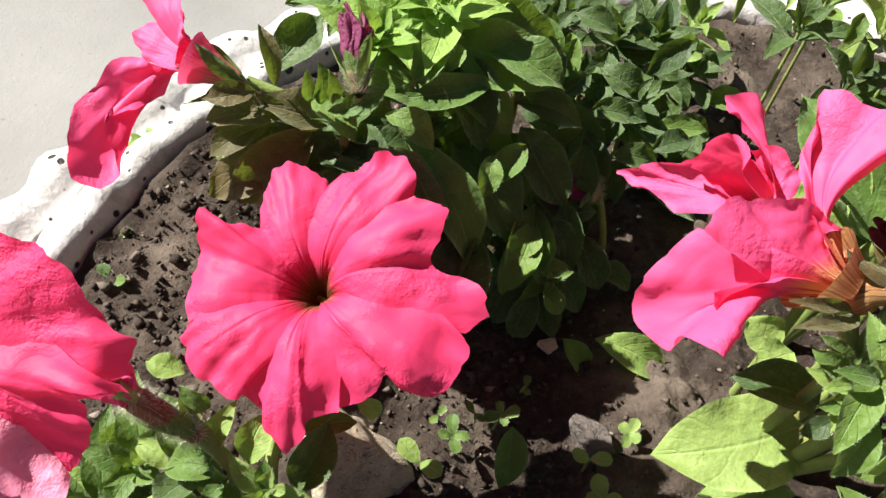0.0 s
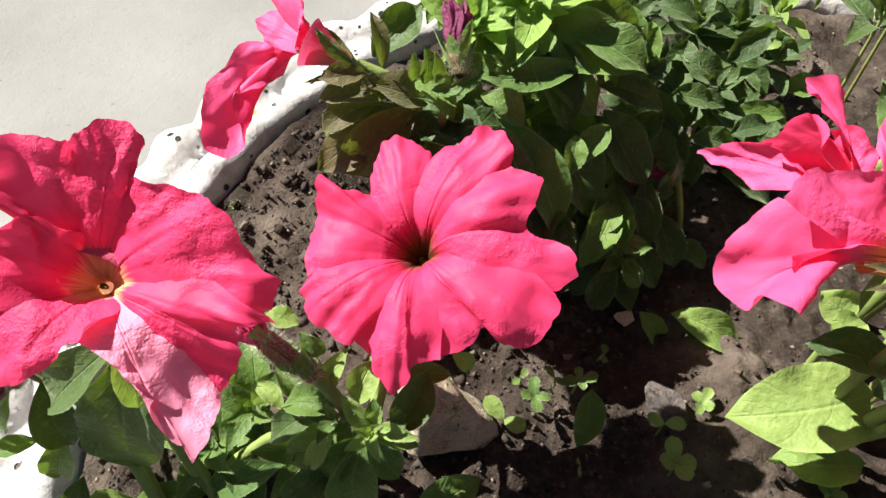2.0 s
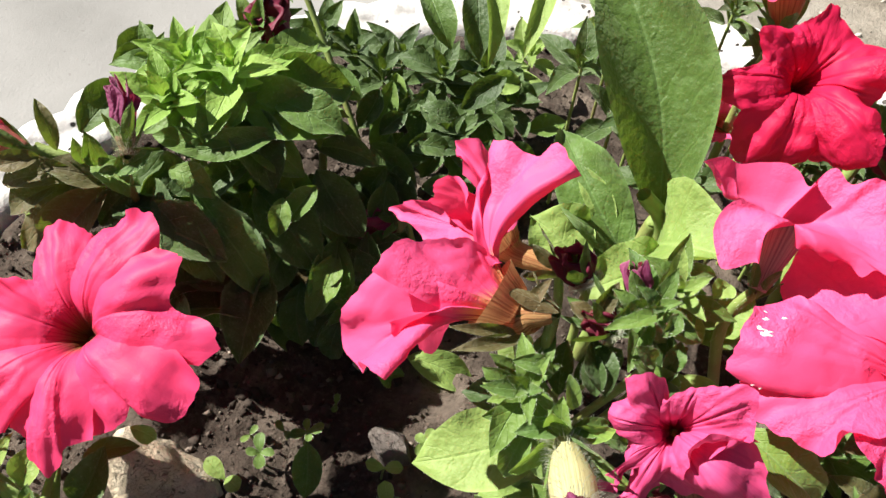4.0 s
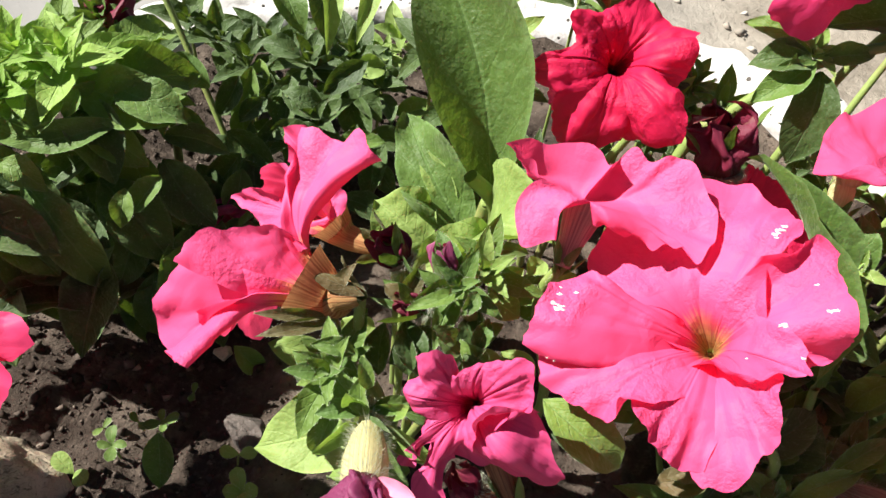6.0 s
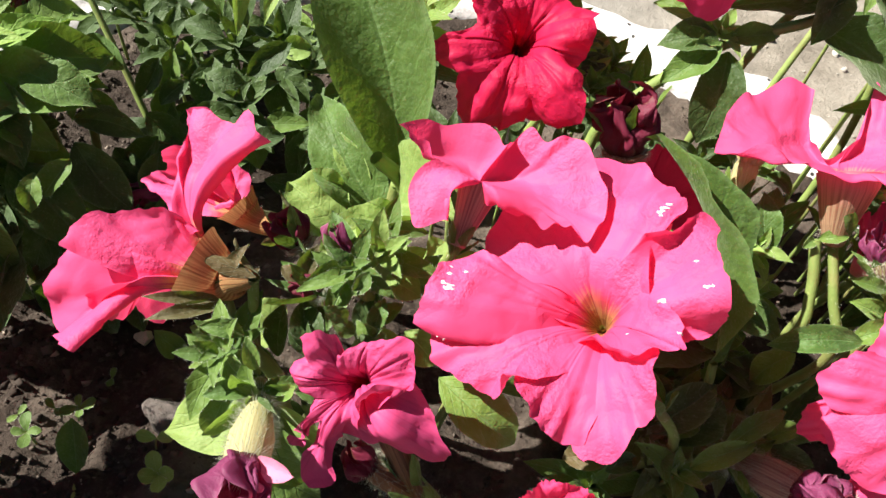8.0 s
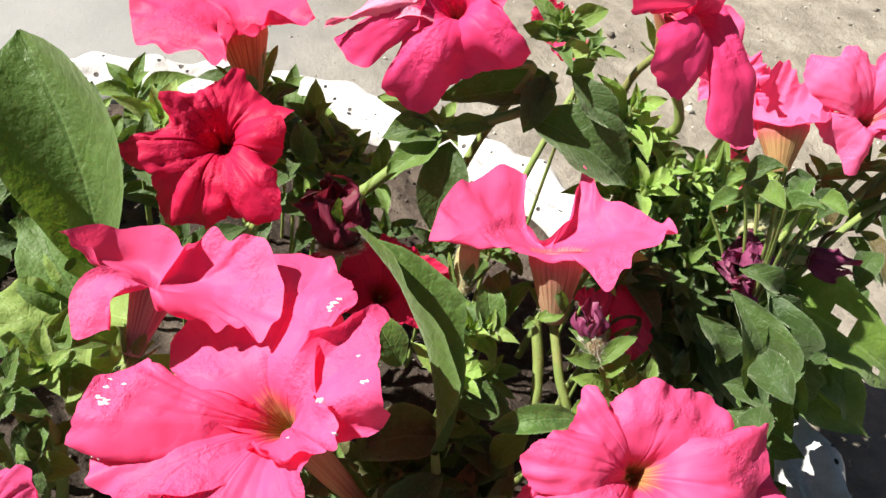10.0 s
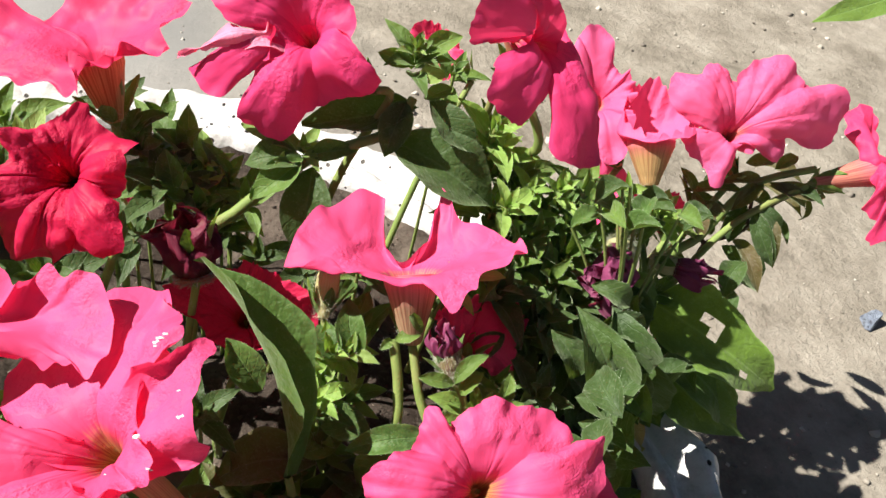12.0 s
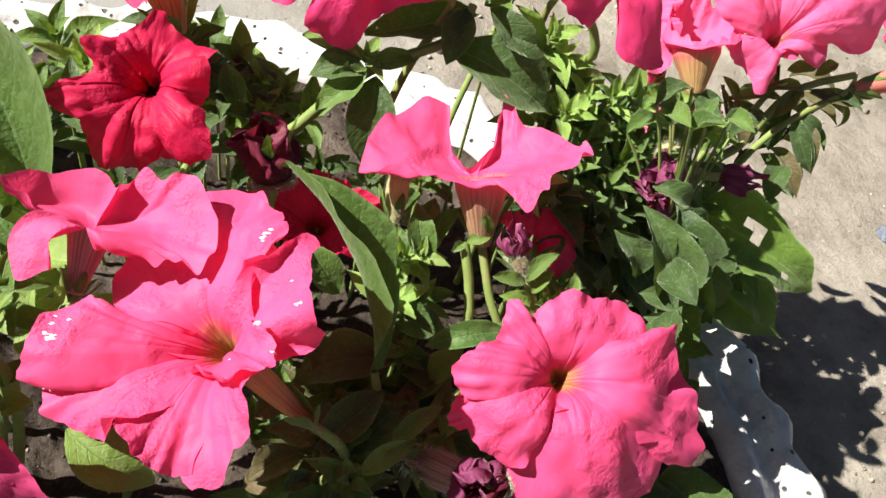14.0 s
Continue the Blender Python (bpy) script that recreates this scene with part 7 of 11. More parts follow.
stem(plant_f, [(0.305, 0.19, -0.004), (0.298, 0.172, 0.06), (0.2925, 0.1745, 0.0932)], 0.0028, 0.0016, None)
leaf(plant_f, (0.2861, 0.2146, 0.0926), (0.2728, 0.2287, 0.1116), 0.0146, GREEN, up=(-0.1174, -0.3644, 0.9238))
leaf(plant_f, (0.3494, 0.1771, 0.1039), (0.3151, 0.1809, 0.096), 0.0113, GREEN, fold=0.3, up=(-0.2477, -0.3029, 0.9203))
leaf(plant_f, (0.346, 0.1795, 0.1003), (0.3646, 0.1797, 0.1085), 0.0095, None, up=(-0.2387, -0.3047, 0.922))
leaf(plant_f, (0.3301, 0.1906, 0.0832), (0.3083, 0.2066, 0.0824), 0.0186, SHADE_DARK, up=(-0.1978, -0.3117, 0.9294))
leaf(plant_f, (0.3192, 0.1955, 0.0784), (0.2999, 0.1972, 0.0713), 0.0125, GREEN, up=(-0.1754, -0.3174, 0.9319))
leaf(plant_f, (0.3377, 0.1862, 0.079), (0.3236, 0.1812, 0.0621), 0.0150, GREEN, up=(-0.2095, -0.2998, 0.9307))
leaf(plant_f, (0.3114, 0.1956, 0.0615), (0.3361, 0.181, 0.0538), 0.0258, SHADE_DARK, up=(-0.1544, -0.3051, 0.9397))
leaf(plant_f, (0.2678, 0.1573, 0.07), (0.2972, 0.1708, 0.0828), 0.0158, SHADE_DARK, up=(-0.0832, -0.2574, 0.9627))
leaf(plant_f, (0.2766, 0.1544, 0.0675), (0.3034, 0.167, 0.0757), 0.0205, SHADE_DARK, up=(-0.0996, -0.2498, 0.9632))
leaf(plant_f, (0.2948, 0.1467, 0.076), (0.318, 0.1566, 0.0874), 0.0081, GREEN, bend=0.25, up=(-0.138, -0.2408, 0.9607))
leaf(plant_f, (0.2677, 0.1581, 0.0733), (0.2482, 0.1623, 0.0817), 0.0112, BROWN, up=(-0.0838, -0.2614, 0.9616))
leaf(plant_f, (0.263, 0.156, 0.0696), (0.2406, 0.1515, 0.0629), 0.0148, BROWN, up=(-0.0741, -0.2552, 0.964))
leaf(plant_f, (0.2713, 0.1518, 0.0698), (0.2734, 0.1376, 0.0662), 0.0099, GREEN, up=(-0.0904, -0.2476, 0.9646))
leaf(plant_f, (0.283, 0.1422, 0.07), (0.3052, 0.1462, 0.0829), 0.0089, GREEN, bend=0.25, up=(-0.1138, -0.23, 0.9665))
leaf(plant_f, (0.268, 0.1967, 0.0569), (0.309, 0.1916, 0.0708), 0.0301, BROWN, up=(-0.0516, -0.2056, 0.9773))
leaf(plant_f, (0.31, 0.1839, 0.0515), (0.3381, 0.1878, 0.0669), 0.0310, SHADE_DARK, up=(-0.15, -0.2803, 0.9481))
leaf(plant_f, (0.2678, 0.1573, 0.07), (0.2563, 0.171, 0.0719), 0.0113, BROWN, up=(-0.0832, -0.2574, 0.9627))
leaf(plant_f, (0.2686, 0.1621, 0.0701), (0.2738, 0.1739, 0.0751), 0.0091, SHADE_DARK, up=(-0.0844, -0.2654, 0.9604))
leaf(plant_f, (0.2738, 0.1546, 0.0732), (0.2903, 0.1575, 0.076), 0.0099, GREEN, up=(-0.096, -0.2547, 0.9623))
leaf(plant_f, (0.2459, 0.1766, 0.0651), (0.2679, 0.1847, 0.0676), 0.0186, BROWN, up=(-0.0394, -0.2863, 0.9573))
leaf(plant_f, (0.2386, 0.1525, 0.0561), (0.2582, 0.1521, 0.0644), 0.0157, BROWN, up=(-0.0256, -0.2407, 0.9703))
leaf(plant_f, (0.2527, 0.1445, 0.0626), (0.2665, 0.1479, 0.0646), 0.0132, SHADE_DARK, up=(-0.0536, -0.2311, 0.9714))
leaf(plant_f, (0.3098, 0.1742, 0.037), (0.3351, 0.161, 0.0307), 0.0314, SHADE_DARK, up=(-0.1454, -0.2559, 0.9557))
leaf(plant_f, (0.2981, 0.1966, 0.0633), (0.2871, 0.2078, 0.0674), 0.0153, SHADE_DARK, up=(-0.1321, -0.3101, 0.9415))
leaf(plant_f, (0.3325, 0.1611, 0.0431), (0.3515, 0.1515, 0.0438), 0.0232, SHADE_DARK, up=(-0.1869, -0.2367, 0.9534))
leaf(plant_f, (0.3285, 0.1811, 0.0506), (0.311, 0.1764, 0.0324), 0.0236, SHADE_DARK, up=(-0.1807, -0.2727, 0.945))
leaf(plant_f, (0.2569, 0.2069, 0.0669), (0.2489, 0.2208, 0.0746), 0.0148, SHADE_DARK, up=(-0.0583, -0.3326, 0.9413))
leaf(plant_f, (0.3204, 0.1544, 0.0663), (0.3306, 0.1545, 0.0776), 0.0120, GREEN, up=(-0.1792, -0.243, 0.9533))
leaf(plant_f, (0.3025, 0.2422, 0.088), (0.2965, 0.2677, 0.0922), 0.0183, SHADE_DARK, up=(-0.1406, -0.394, 0.9083))
leaf(plant_f, (0.3284, 0.2218, 0.0965), (0.3255, 0.2431, 0.115), 0.0127, GREEN, up=(-0.194, -0.3693, 0.9088))
leaf(plant_f, (0.326, 0.2339, 0.0984), (0.3351, 0.2475, 0.1132), 0.0119, GREEN, up=(-0.1875, -0.3881, 0.9023))
leaf(plant_f, (0.3378, 0.262, 0.1057), (0.3473, 0.2529, 0.1026), 0.0162, SHADE_DARK, up=(-0.2033, -0.4269, 0.8812))
leaf(plant_f, (0.3127, 0.2389, 0.1061), (0.3172, 0.2197, 0.0968), 0.0101, GREEN, up=(-0.1663, -0.4057, 0.8988))
leaf(plant_f, (0.313, 0.2383, 0.103), (0.3039, 0.2315, 0.1004), 0.0102, None, up=(-0.1656, -0.4016, 0.9007))
leaf(plant_f, (0.3608, 0.1946, 0.1134), (0.3459, 0.1983, 0.1152), 0.0063, None, up=(-0.2686, -0.3354, 0.903))
leaf(plant_f, (0.3608, 0.1946, 0.1134), (0.3755, 0.1998, 0.1239), 0.0067, None, up=(-0.2686, -0.3354, 0.903))
leaf(plant_f, (0.364, 0.1919, 0.1085), (0.374, 0.1966, 0.1166), 0.0073, None, up=(-0.2712, -0.3257, 0.9057))
leaf(plant_f, (0.3402, 0.2194, 0.1133), (0.3339, 0.2156, 0.113), 0.0064, None, up=(-0.2244, -0.3789, 0.8978))
leaf(plant_f, (0.3413, 0.2191, 0.1136), (0.3513, 0.2167, 0.1187), 0.0059, None, up=(-0.2267, -0.3782, 0.8975))
rosette(plant_f, (0.316, 0.2236, 0.1021), (0.05, -0.4, 0.9), 0.018, 11, SPRING, 0.85, 39)
stem(plant_f, [(0.316, 0.2236, 0.1021), (0.316, 0.2336, -0.004)], 0.0008, 0.0011, None)
rosette(plant_f, (0.3236, 0.2228, 0.102), (0.05, -0.4, 0.9), 0.016, 9, LIME, 0.85, 40)
stem(plant_f, [(0.3236, 0.2228, 0.102), (0.3236, 0.2328, -0.004)], 0.0008, 0.0011, None)
rosette(plant_f, (0.3070, 0.2060, 0.0960), (0.05, -0.4, 0.9), 0.017, 9, SPRING, 0.85, 41)
stem(plant_f, [(0.3070, 0.2060, 0.0960), (0.3081, 0.2197, -0.004)], 0.0008, 0.0011, None)
rosette(plant_f, (0.312, 0.2173, 0.0926), (0.05, -0.4, 0.9), 0.016, 9, LIME, 0.85, 42)
stem(plant_f, [(0.312, 0.2173, 0.0926), (0.312, 0.2273, -0.004)], 0.0008, 0.0011, None)
rosette(plant_f, (0.3208, 0.2088, 0.0897), (0.05, -0.4, 0.9), 0.018, 9, GREEN, 0.85, 43)
stem(plant_f, [(0.3208, 0.2088, 0.0897), (0.3208, 0.2188, -0.004)], 0.0008, 0.0011, None)
rosette(plant_f, (0.3726, 0.1886, 0.1029), (0.05, -0.4, 0.9), 0.016, 9, SPRING, 0.85, 44)
stem(plant_f, [(0.3726, 0.1886, 0.1029), (0.3726, 0.1986, -0.004)], 0.0008, 0.0011, None)
rosette(plant_f, (0.3842, 0.1874, 0.1003), (0.05, -0.4, 0.9), 0.018, 9, GREEN, 0.85, 45)
stem(plant_f, [(0.3842, 0.1874, 0.1003), (0.3842, 0.1974, -0.004)], 0.0008, 0.0011, None)
rosette(plant_f, (0.3098, 0.1983, 0.0764), (0.05, -0.4, 0.9), 0.02, 9, GREEN, 0.85, 46)
stem(plant_f, [(0.3098, 0.1983, 0.0764), (0.3098, 0.2083, -0.004)], 0.0008, 0.0011, None)
rosette(plant_f, (0.267, 0.1539, 0.0723), (0.05, -0.4, 0.9), 0.016, 8, BROWN, 0.85, 47)
stem(plant_f, [(0.267, 0.1539, 0.0723), (0.267, 0.1639, -0.004)], 0.0008, 0.0011, None)
rosette(plant_f, (0.2781, 0.1405, 0.0706), (0.05, -0.4, 0.9), 0.02, 8, GREEN, 0.85, 48)
stem(plant_f, [(0.2781, 0.1405, 0.0706), (0.2781, 0.1505, -0.004)], 0.0008, 0.0011, None)
rosette(plant_f, (0.4094, 0.201, 0.0883), (0.05, -0.4, 0.9), 0.022, 9, SHADE_DARK, 0.85, 49)
stem(plant_f, [(0.4094, 0.201, 0.0883), (0.4094, 0.211, -0.004)], 0.0008, 0.0011, None)
rosette(plant_f, (0.2968, 0.185, 0.0534), (0.05, -0.4, 0.9), 0.026, 9, SHADE_DARK, 0.85, 50)
stem(plant_f, [(0.2968, 0.185, 0.0534), (0.2968, 0.195, -0.004)], 0.0008, 0.0011, None)
rosette(plant_f, (0.3208, 0.1686, 0.044), (0.05, -0.4, 0.9), 0.028, 9, SHADE_DARK, 0.85, 51)
stem(plant_f, [(0.3208, 0.1686, 0.044), (0.3208, 0.1786, -0.004)], 0.0008, 0.0011, None)
rosette(plant_f, (0.2617, 0.2109, 0.0858), (0.05, -0.4, 0.9), 0.024, 8, SHADE_DARK, 0.85, 52)
stem(plant_f, [(0.2617, 0.2109, 0.0858), (0.2617, 0.2209, -0.004)], 0.0008, 0.0011, None)
stem(plant_f, [(0.3406, 0.2193, 0.1134), (0.3423, 0.2046, 0.0956), (0.3403, 0.1953, 0.0738), (0.33, 0.2, -0.004)], 0.0024, 0.002, None)

leaf(plant_f, (0.3303, 0.2314, 0.0954), (0.344, 0.238, 0.1157), 0.0095, GREEN, fold=0.3, up=(-0.3, -0.4, 0.85))

plant_u = thing("petunia_plant", (0.285, 0.175, 0), "dense low petunia shoots with dull olive hairy leaves", "plant")
for spot, size, turn in (((0.2941, 0.1796, 0.058), 0.026, 201), ((0.3032, 0.1630, 0.060), 0.026, 202), ((0.2804, 0.1455, 0.052), 0.026, 203),
                         ((0.2520, 0.1440, 0.048), 0.024, 204), ((0.2640, 0.1600, 0.056), 0.022, 205), ((0.2806, 0.1841, 0.060), 0.024, 206),
                         ((0.2480, 0.1849, 0.050), 0.026, 207), ((0.3230, 0.1660, 0.050), 0.026, 208), ((0.2720, 0.1310, 0.044), 0.024, 209)):
    rosette(plant_u, spot, (0.02 * (turn % 5) - 0.05, -0.4, 0.9), size, 10, OLIVE if turn % 3 else GREEN, 0.9, turn, wide=0.42)
    stem(plant_u, [spot, (0.5 * spot[0] + 0.1425, 0.5 * spot[1] + 0.0875, -0.004)], 0.0010, 0.0016, None)

plant_g = thing("petunia_plant", (0.24, 0.36, 0), "small-leaved green petunia shoots by the planter rim", "plant")
# some of these rosettes have shade put into their green
rosette(plant_g, (0.2503, 0.3213, 0.1149), (0, -0.3, 0.9), 0.024, 10, SHADE_DARK, 0.85, 53)
stem(plant_g, [(0.2503, 0.3213, 0.1149), (0.2503, 0.3213, -0.004)], 0.0008, 0.0011, None)
rosette(plant_g, (0.2656, 0.3155, 0.1034), (0, -0.3, 0.9), 0.022, 9, GREEN, 0.85, 54)
stem(plant_g, [(0.2656, 0.3155, 0.1034), (0.2656, 0.3155, -0.004)], 0.0008, 0.0011, None)
rosette(plant_g, (0.2395, 0.346, 0.1163), (0, -0.3, 0.9), 0.022, 9, SHADE_DARK, 0.85, 55)
stem(plant_g, [(0.2395, 0.346, 0.1163), (0.2395, 0.346, -0.004)], 0.0008, 0.0011, None)
rosette(plant_g, (0.1816, 0.3225, 0.1128), (0, -0.3, 0.9), 0.024, 9, SHADE_DARK, 0.85, 56)
stem(plant_g, [(0.1816, 0.3225, 0.1128), (0.1816, 0.3225, -0.004)], 0.0008, 0.0011, None)
rosette(plant_g, (0.2755, 0.3068, 0.094), (0, -0.3, 0.9), 0.02, 8, SHADE_DARK, 0.85, 57)
stem(plant_g, [(0.2755, 0.3068, 0.094), (0.2755, 0.3068, -0.004)], 0.0008, 0.0011, None)
rosette(plant_g, (0.1883, 0.3521, 0.1123), (0, -0.3, 0.9), 0.026, 9, LIME, 0.85, 58)
stem(plant_g, [(0.1883, 0.3521, 0.1123), (0.1883, 0.3521, -0.004)], 0.0008, 0.0011, None)
rosette(plant_g, (0.2814, 0.3288, 0.1006), (0, -0.3, 0.9), 0.018, 8, LIME, 0.85, 59)
stem(plant_g, [(0.2814, 0.3288, 0.1006), (0.2814, 0.3288, -0.004)], 0.0008, 0.0011, None)
rosette(plant_g, (0.2586, 0.3492, 0.1137), (0, -0.3, 0.9), 0.024, 9, GREEN, 0.85, 60)
stem(plant_g, [(0.2586, 0.3492, 0.1137), (0.2586, 0.3492, -0.004)], 0.0008, 0.0011, None)
rosette(plant_g, (0.2288, 0.3826, 0.1206), (0, -0.3, 0.9), 0.022, 9, SHADE_DARK, 0.85, 61)
stem(plant_g, [(0.2288, 0.3826, 0.1206), (0.2288, 0.3826, -0.004)], 0.0008, 0.0011, None)
rosette(plant_g, (0.1663, 0.319, 0.1033), (0, -0.3, 0.9), 0.026, 9, SHADE_DARK, 0.85, 62)
stem(plant_g, [(0.1663, 0.319, 0.1033), (0.1663, 0.319, -0.004)], 0.0008, 0.0011, None)
rosette(plant_g, (0.1973, 0.2879, 0.0921), (0, -0.3, 0.9), 0.026, 9, SHADE_DARK, 0.85, 63)
stem(plant_g, [(0.1973, 0.2879, 0.0921), (0.1973, 0.2879, -0.004)], 0.0008, 0.0011, None)
rosette(plant_g, (0.2913, 0.2972, 0.0865), (0, -0.3, 0.9), 0.02, 8, SHADE_DARK, 0.85, 64)
stem(plant_g, [(0.2913, 0.2972, 0.0865), (0.2913, 0.2972, -0.004)], 0.0008, 0.0011, None)
rosette(plant_g, (0.2594, 0.3093, 0.089), (0, -0.3, 0.9), 0.022, 8, SHADE_DARK, 0.85, 65)
stem(plant_g, [(0.2594, 0.3093, 0.089), (0.2594, 0.3093, -0.004)], 0.0008, 0.0011, None)
rosette(plant_g, (0.2357, 0.3087, 0.0984), (0, -0.3, 0.9), 0.022, 8, SHADE_DARK, 0.85, 66)
stem(plant_g, [(0.2357, 0.3087, 0.0984), (0.2357, 0.3087, -0.004)], 0.0008, 0.0011, None)
rosette(plant_g, (0.1741, 0.3849, 0.1054), (0, -0.3, 0.9), 0.026, 9, GREEN, 0.85, 67)
stem(plant_g, [(0.1741, 0.3849, 0.1054), (0.1741, 0.3849, -0.004)], 0.0008, 0.0011, None)
rosette(plant_g, (0.1548, 0.3576, 0.1021), (0, -0.3, 0.9), 0.026, 8, SHADE_DARK, 0.85, 68)
stem(plant_g, [(0.1548, 0.3576, 0.1021), (0.1548, 0.3576, -0.004)], 0.0008, 0.0011, None)
rosette(plant_g, (0.2504, 0.3809, 0.1084), (0, -0.3, 0.9), 0.022, 8, GREEN, 0.85, 69)
stem(plant_g, [(0.2504, 0.3809, 0.1084), (0.2504, 0.3809, -0.004)], 0.0008, 0.0011, None)
leaf(plant_g, (0.2549, 0.3158, 0.1124), (0.2514, 0.3293, 0.1285), 0.0148, GREEN, up=(-0.0521, -0.5063, 0.8608))
leaf(plant_g, (0.235, 0.3556, 0.1193), (0.2412, 0.3607, 0.1288), 0.0095, SHADE_DARK, up=(-0.0166, -0.5476, 0.8366))
leaf(plant_g, (0.2377, 0.3548, 0.1198), (0.2527, 0.3556, 0.1297), 0.0078, SHADE_DARK, up=(-0.021, -0.5475, 0.8365))
leaf(plant_g, (0.2418, 0.3409, 0.12), (0.2509, 0.3377, 0.1255), 0.0137, BROWN, up=(-0.0286, -0.5367, 0.8433))
leaf(plant_g, (0.2602, 0.3162, 0.1084), (0.2502, 0.3209, 0.1118), 0.0137, None, up=(-0.0607, -0.5018, 0.8628))
leaf(plant_g, (0.1792, 0.3334, 0.1138), (0.1931, 0.3132, 0.1037), 0.0129, SHADE_DARK, up=(0.0775, -0.5215, 0.8498))
leaf(plant_g, (0.1721, 0.348, 0.1155), (0.1659, 0.3395, 0.1061), 0.0131, GREEN, up=(0.0876, -0.5342, 0.8408))
leaf(plant_g, (0.253, 0.3486, 0.1108), (0.2661, 0.3425, 0.1117), 0.0171, SHADE_DARK, up=(-0.0461, -0.5324, 0.8453))

plant_h = thing("petunia_plant", (0.26, 0.26, 0), "long petunia stem with dark hanging leaves over the rim", "plant")
stem(plant_h, [(0.255, 0.265, -0.004), (0.2649, 0.2896, 0.0959), (0.2835, 0.2962, 0.1201), (0.3146, 0.3032, 0.1433), (0.3489, 0.3002, 0.1613), (0.3597, 0.3101, 0.1727)], 0.003, 0.0022, None)
leaf(plant_h, (0.311, 0.2991, 0.1439), (0.2849, 0.3041, 0.1406), 0.0245, SHADE_DARK, up=(-0.1355, -0.4318, 0.8917))
leaf(plant_h, (0.3153, 0.2994, 0.142), (0.3072, 0.2755, 0.1099), 0.0234, SHADE_DARK, fold=0.1, up=(-0.1686, -0.5124, 0.842))
leaf(plant_h, (0.311, 0.3003, 0.1462), (0.2876, 0.2927, 0.1286), 0.0144, GREEN, up=(-0.1622, -0.5193, 0.8391))
leaf(plant_h, (0.3117, 0.3038, 0.1466), (0.2851, 0.3231, 0.1477), 0.0114, GREEN, up=(-0.1626, -0.5229, 0.8367))
leaf(plant_h, (0.314, 0.3021, 0.1463), (0.3336, 0.2986, 0.1534), 0.0104, GREEN, up=(-0.1671, -0.5203, 0.8375))
rosette(plant_h, (0.3112, 0.3034, 0.1501), (0, -0.3, 0.9), 0.014, 8, LIME, 0.7, 70)
leaf(plant_h, (0.3621, 0.3067, 0.1704), (0.3102, 0.3093, 0.1583), 0.0219, SHADE_DARK, bend=-0.1, up=(-0.1916, -0.4377, 0.8785))
leaf(plant_h, (0.3507, 0.303, 0.1547), (0.3969, 0.2715, 0.1405), 0.0314, SHADE_DARK, up=(-0.2027, -0.5052, 0.8388))
leaf(plant_h, (0.3565, 0.3082, 0.1724), (0.345, 0.291, 0.1551), 0.0185, SHADE_DARK, up=(-0.2192, -0.5281, 0.8204))
leaf(plant_h, (0.3671, 0.3083, 0.1741), (0.3881, 0.2889, 0.1567), 0.0160, SHADE_DARK, up=(-0.2386, -0.5257, 0.8165))
leaf(plant_h, (0.3647, 0.3089, 0.1736), (0.3772, 0.3096, 0.1796), 0.0119, None, up=(-0.2338, -0.5268, 0.8172))
leaf(plant_h, (0.3586, 0.3169, 0.1861), (0.3426, 0.3198, 0.1895), 0.0087, GREEN, up=(-0.2256, -0.5514, 0.8032))
leaf(plant_h, (0.3635, 0.3176, 0.1889), (0.3809, 0.3208, 0.1993), 0.0102, GREEN, up=(-0.2355, -0.5529, 0.7993))
leaf(plant_h, (0.3608, 0.3128, 0.183), (0.373, 0.3099, 0.1853), 0.0097, LIME, up=(-0.23, -0.5429, 0.8077))
rosette(plant_h, (0.3604, 0.3174, 0.1903), (0, -0.3, 0.9), 0.02, 10, GREEN, 0.7, 71)
rosette(plant_h, (0.3592, 0.3167, 0.195), (0, -0.3, 0.9), 0.011, 6, LIME, 0.6, 72)

plant_i = thing("petunia_plant", (0.45, 0.25, 0), "petunia branch spilling over the rim of the planter", "plant")
stem(plant_i, [(0.44, 0.245, -0.004), (0.4731, 0.2538, 0.0704), (0.5192, 0.2795, 0.0907), (0.5443, 0.2905, 0.0943), (0.5782, 0.3072, 0.1186), (0.614, 0.3042, 0.1333)], 0.0035, 0.0022, None)
stem(plant_i, [(0.42, 0.26, -0.004), (0.4151, 0.3027, 0.1232), (0.4207, 0.2932, 0.1601), (0.4045, 0.3069, 0.1884)], 0.003, 0.002, None)
stem(plant_i, [(0.46, 0.24, -0.004), (0.4861, 0.2359, 0.055), (0.5089, 0.2463, 0.0597)], 0.003, 0.002, None)
leaf(plant_i, (0.4503, 0.2717, 0.0882), (0.4709, 0.2966, 0.1103), 0.0155, None, up=(-0.3499, -0.3831, 0.8549))
leaf(plant_i, (0.4468, 0.2749, 0.096), (0.4303, 0.2802, 0.0998), 0.0135, LIME, up=(-0.3496, -0.3939, 0.8501))
leaf(plant_i, (0.4402, 0.2696, 0.0889), (0.4219, 0.2712, 0.089), 0.0135, None, up=(-0.3389, -0.3852, 0.8583))
leaf(plant_i, (0.4543, 0.2669, 0.0861), (0.4394, 0.2944, 0.1015), 0.0137, None, up=(-0.3551, -0.3746, 0.8565))
leaf(plant_i, (0.4521, 0.2539, 0.0681), (0.4793, 0.2144, 0.0281), 0.0314, SHADE_DARK, bend=0.2, up=(-0.3453, -0.3481, 0.8716))
leaf(plant_i, (0.4721, 0.2678, 0.0879), (0.4945, 0.241, 0.0628), 0.0251, SHADE_DARK, up=(-0.3766, -0.37, 0.8493))
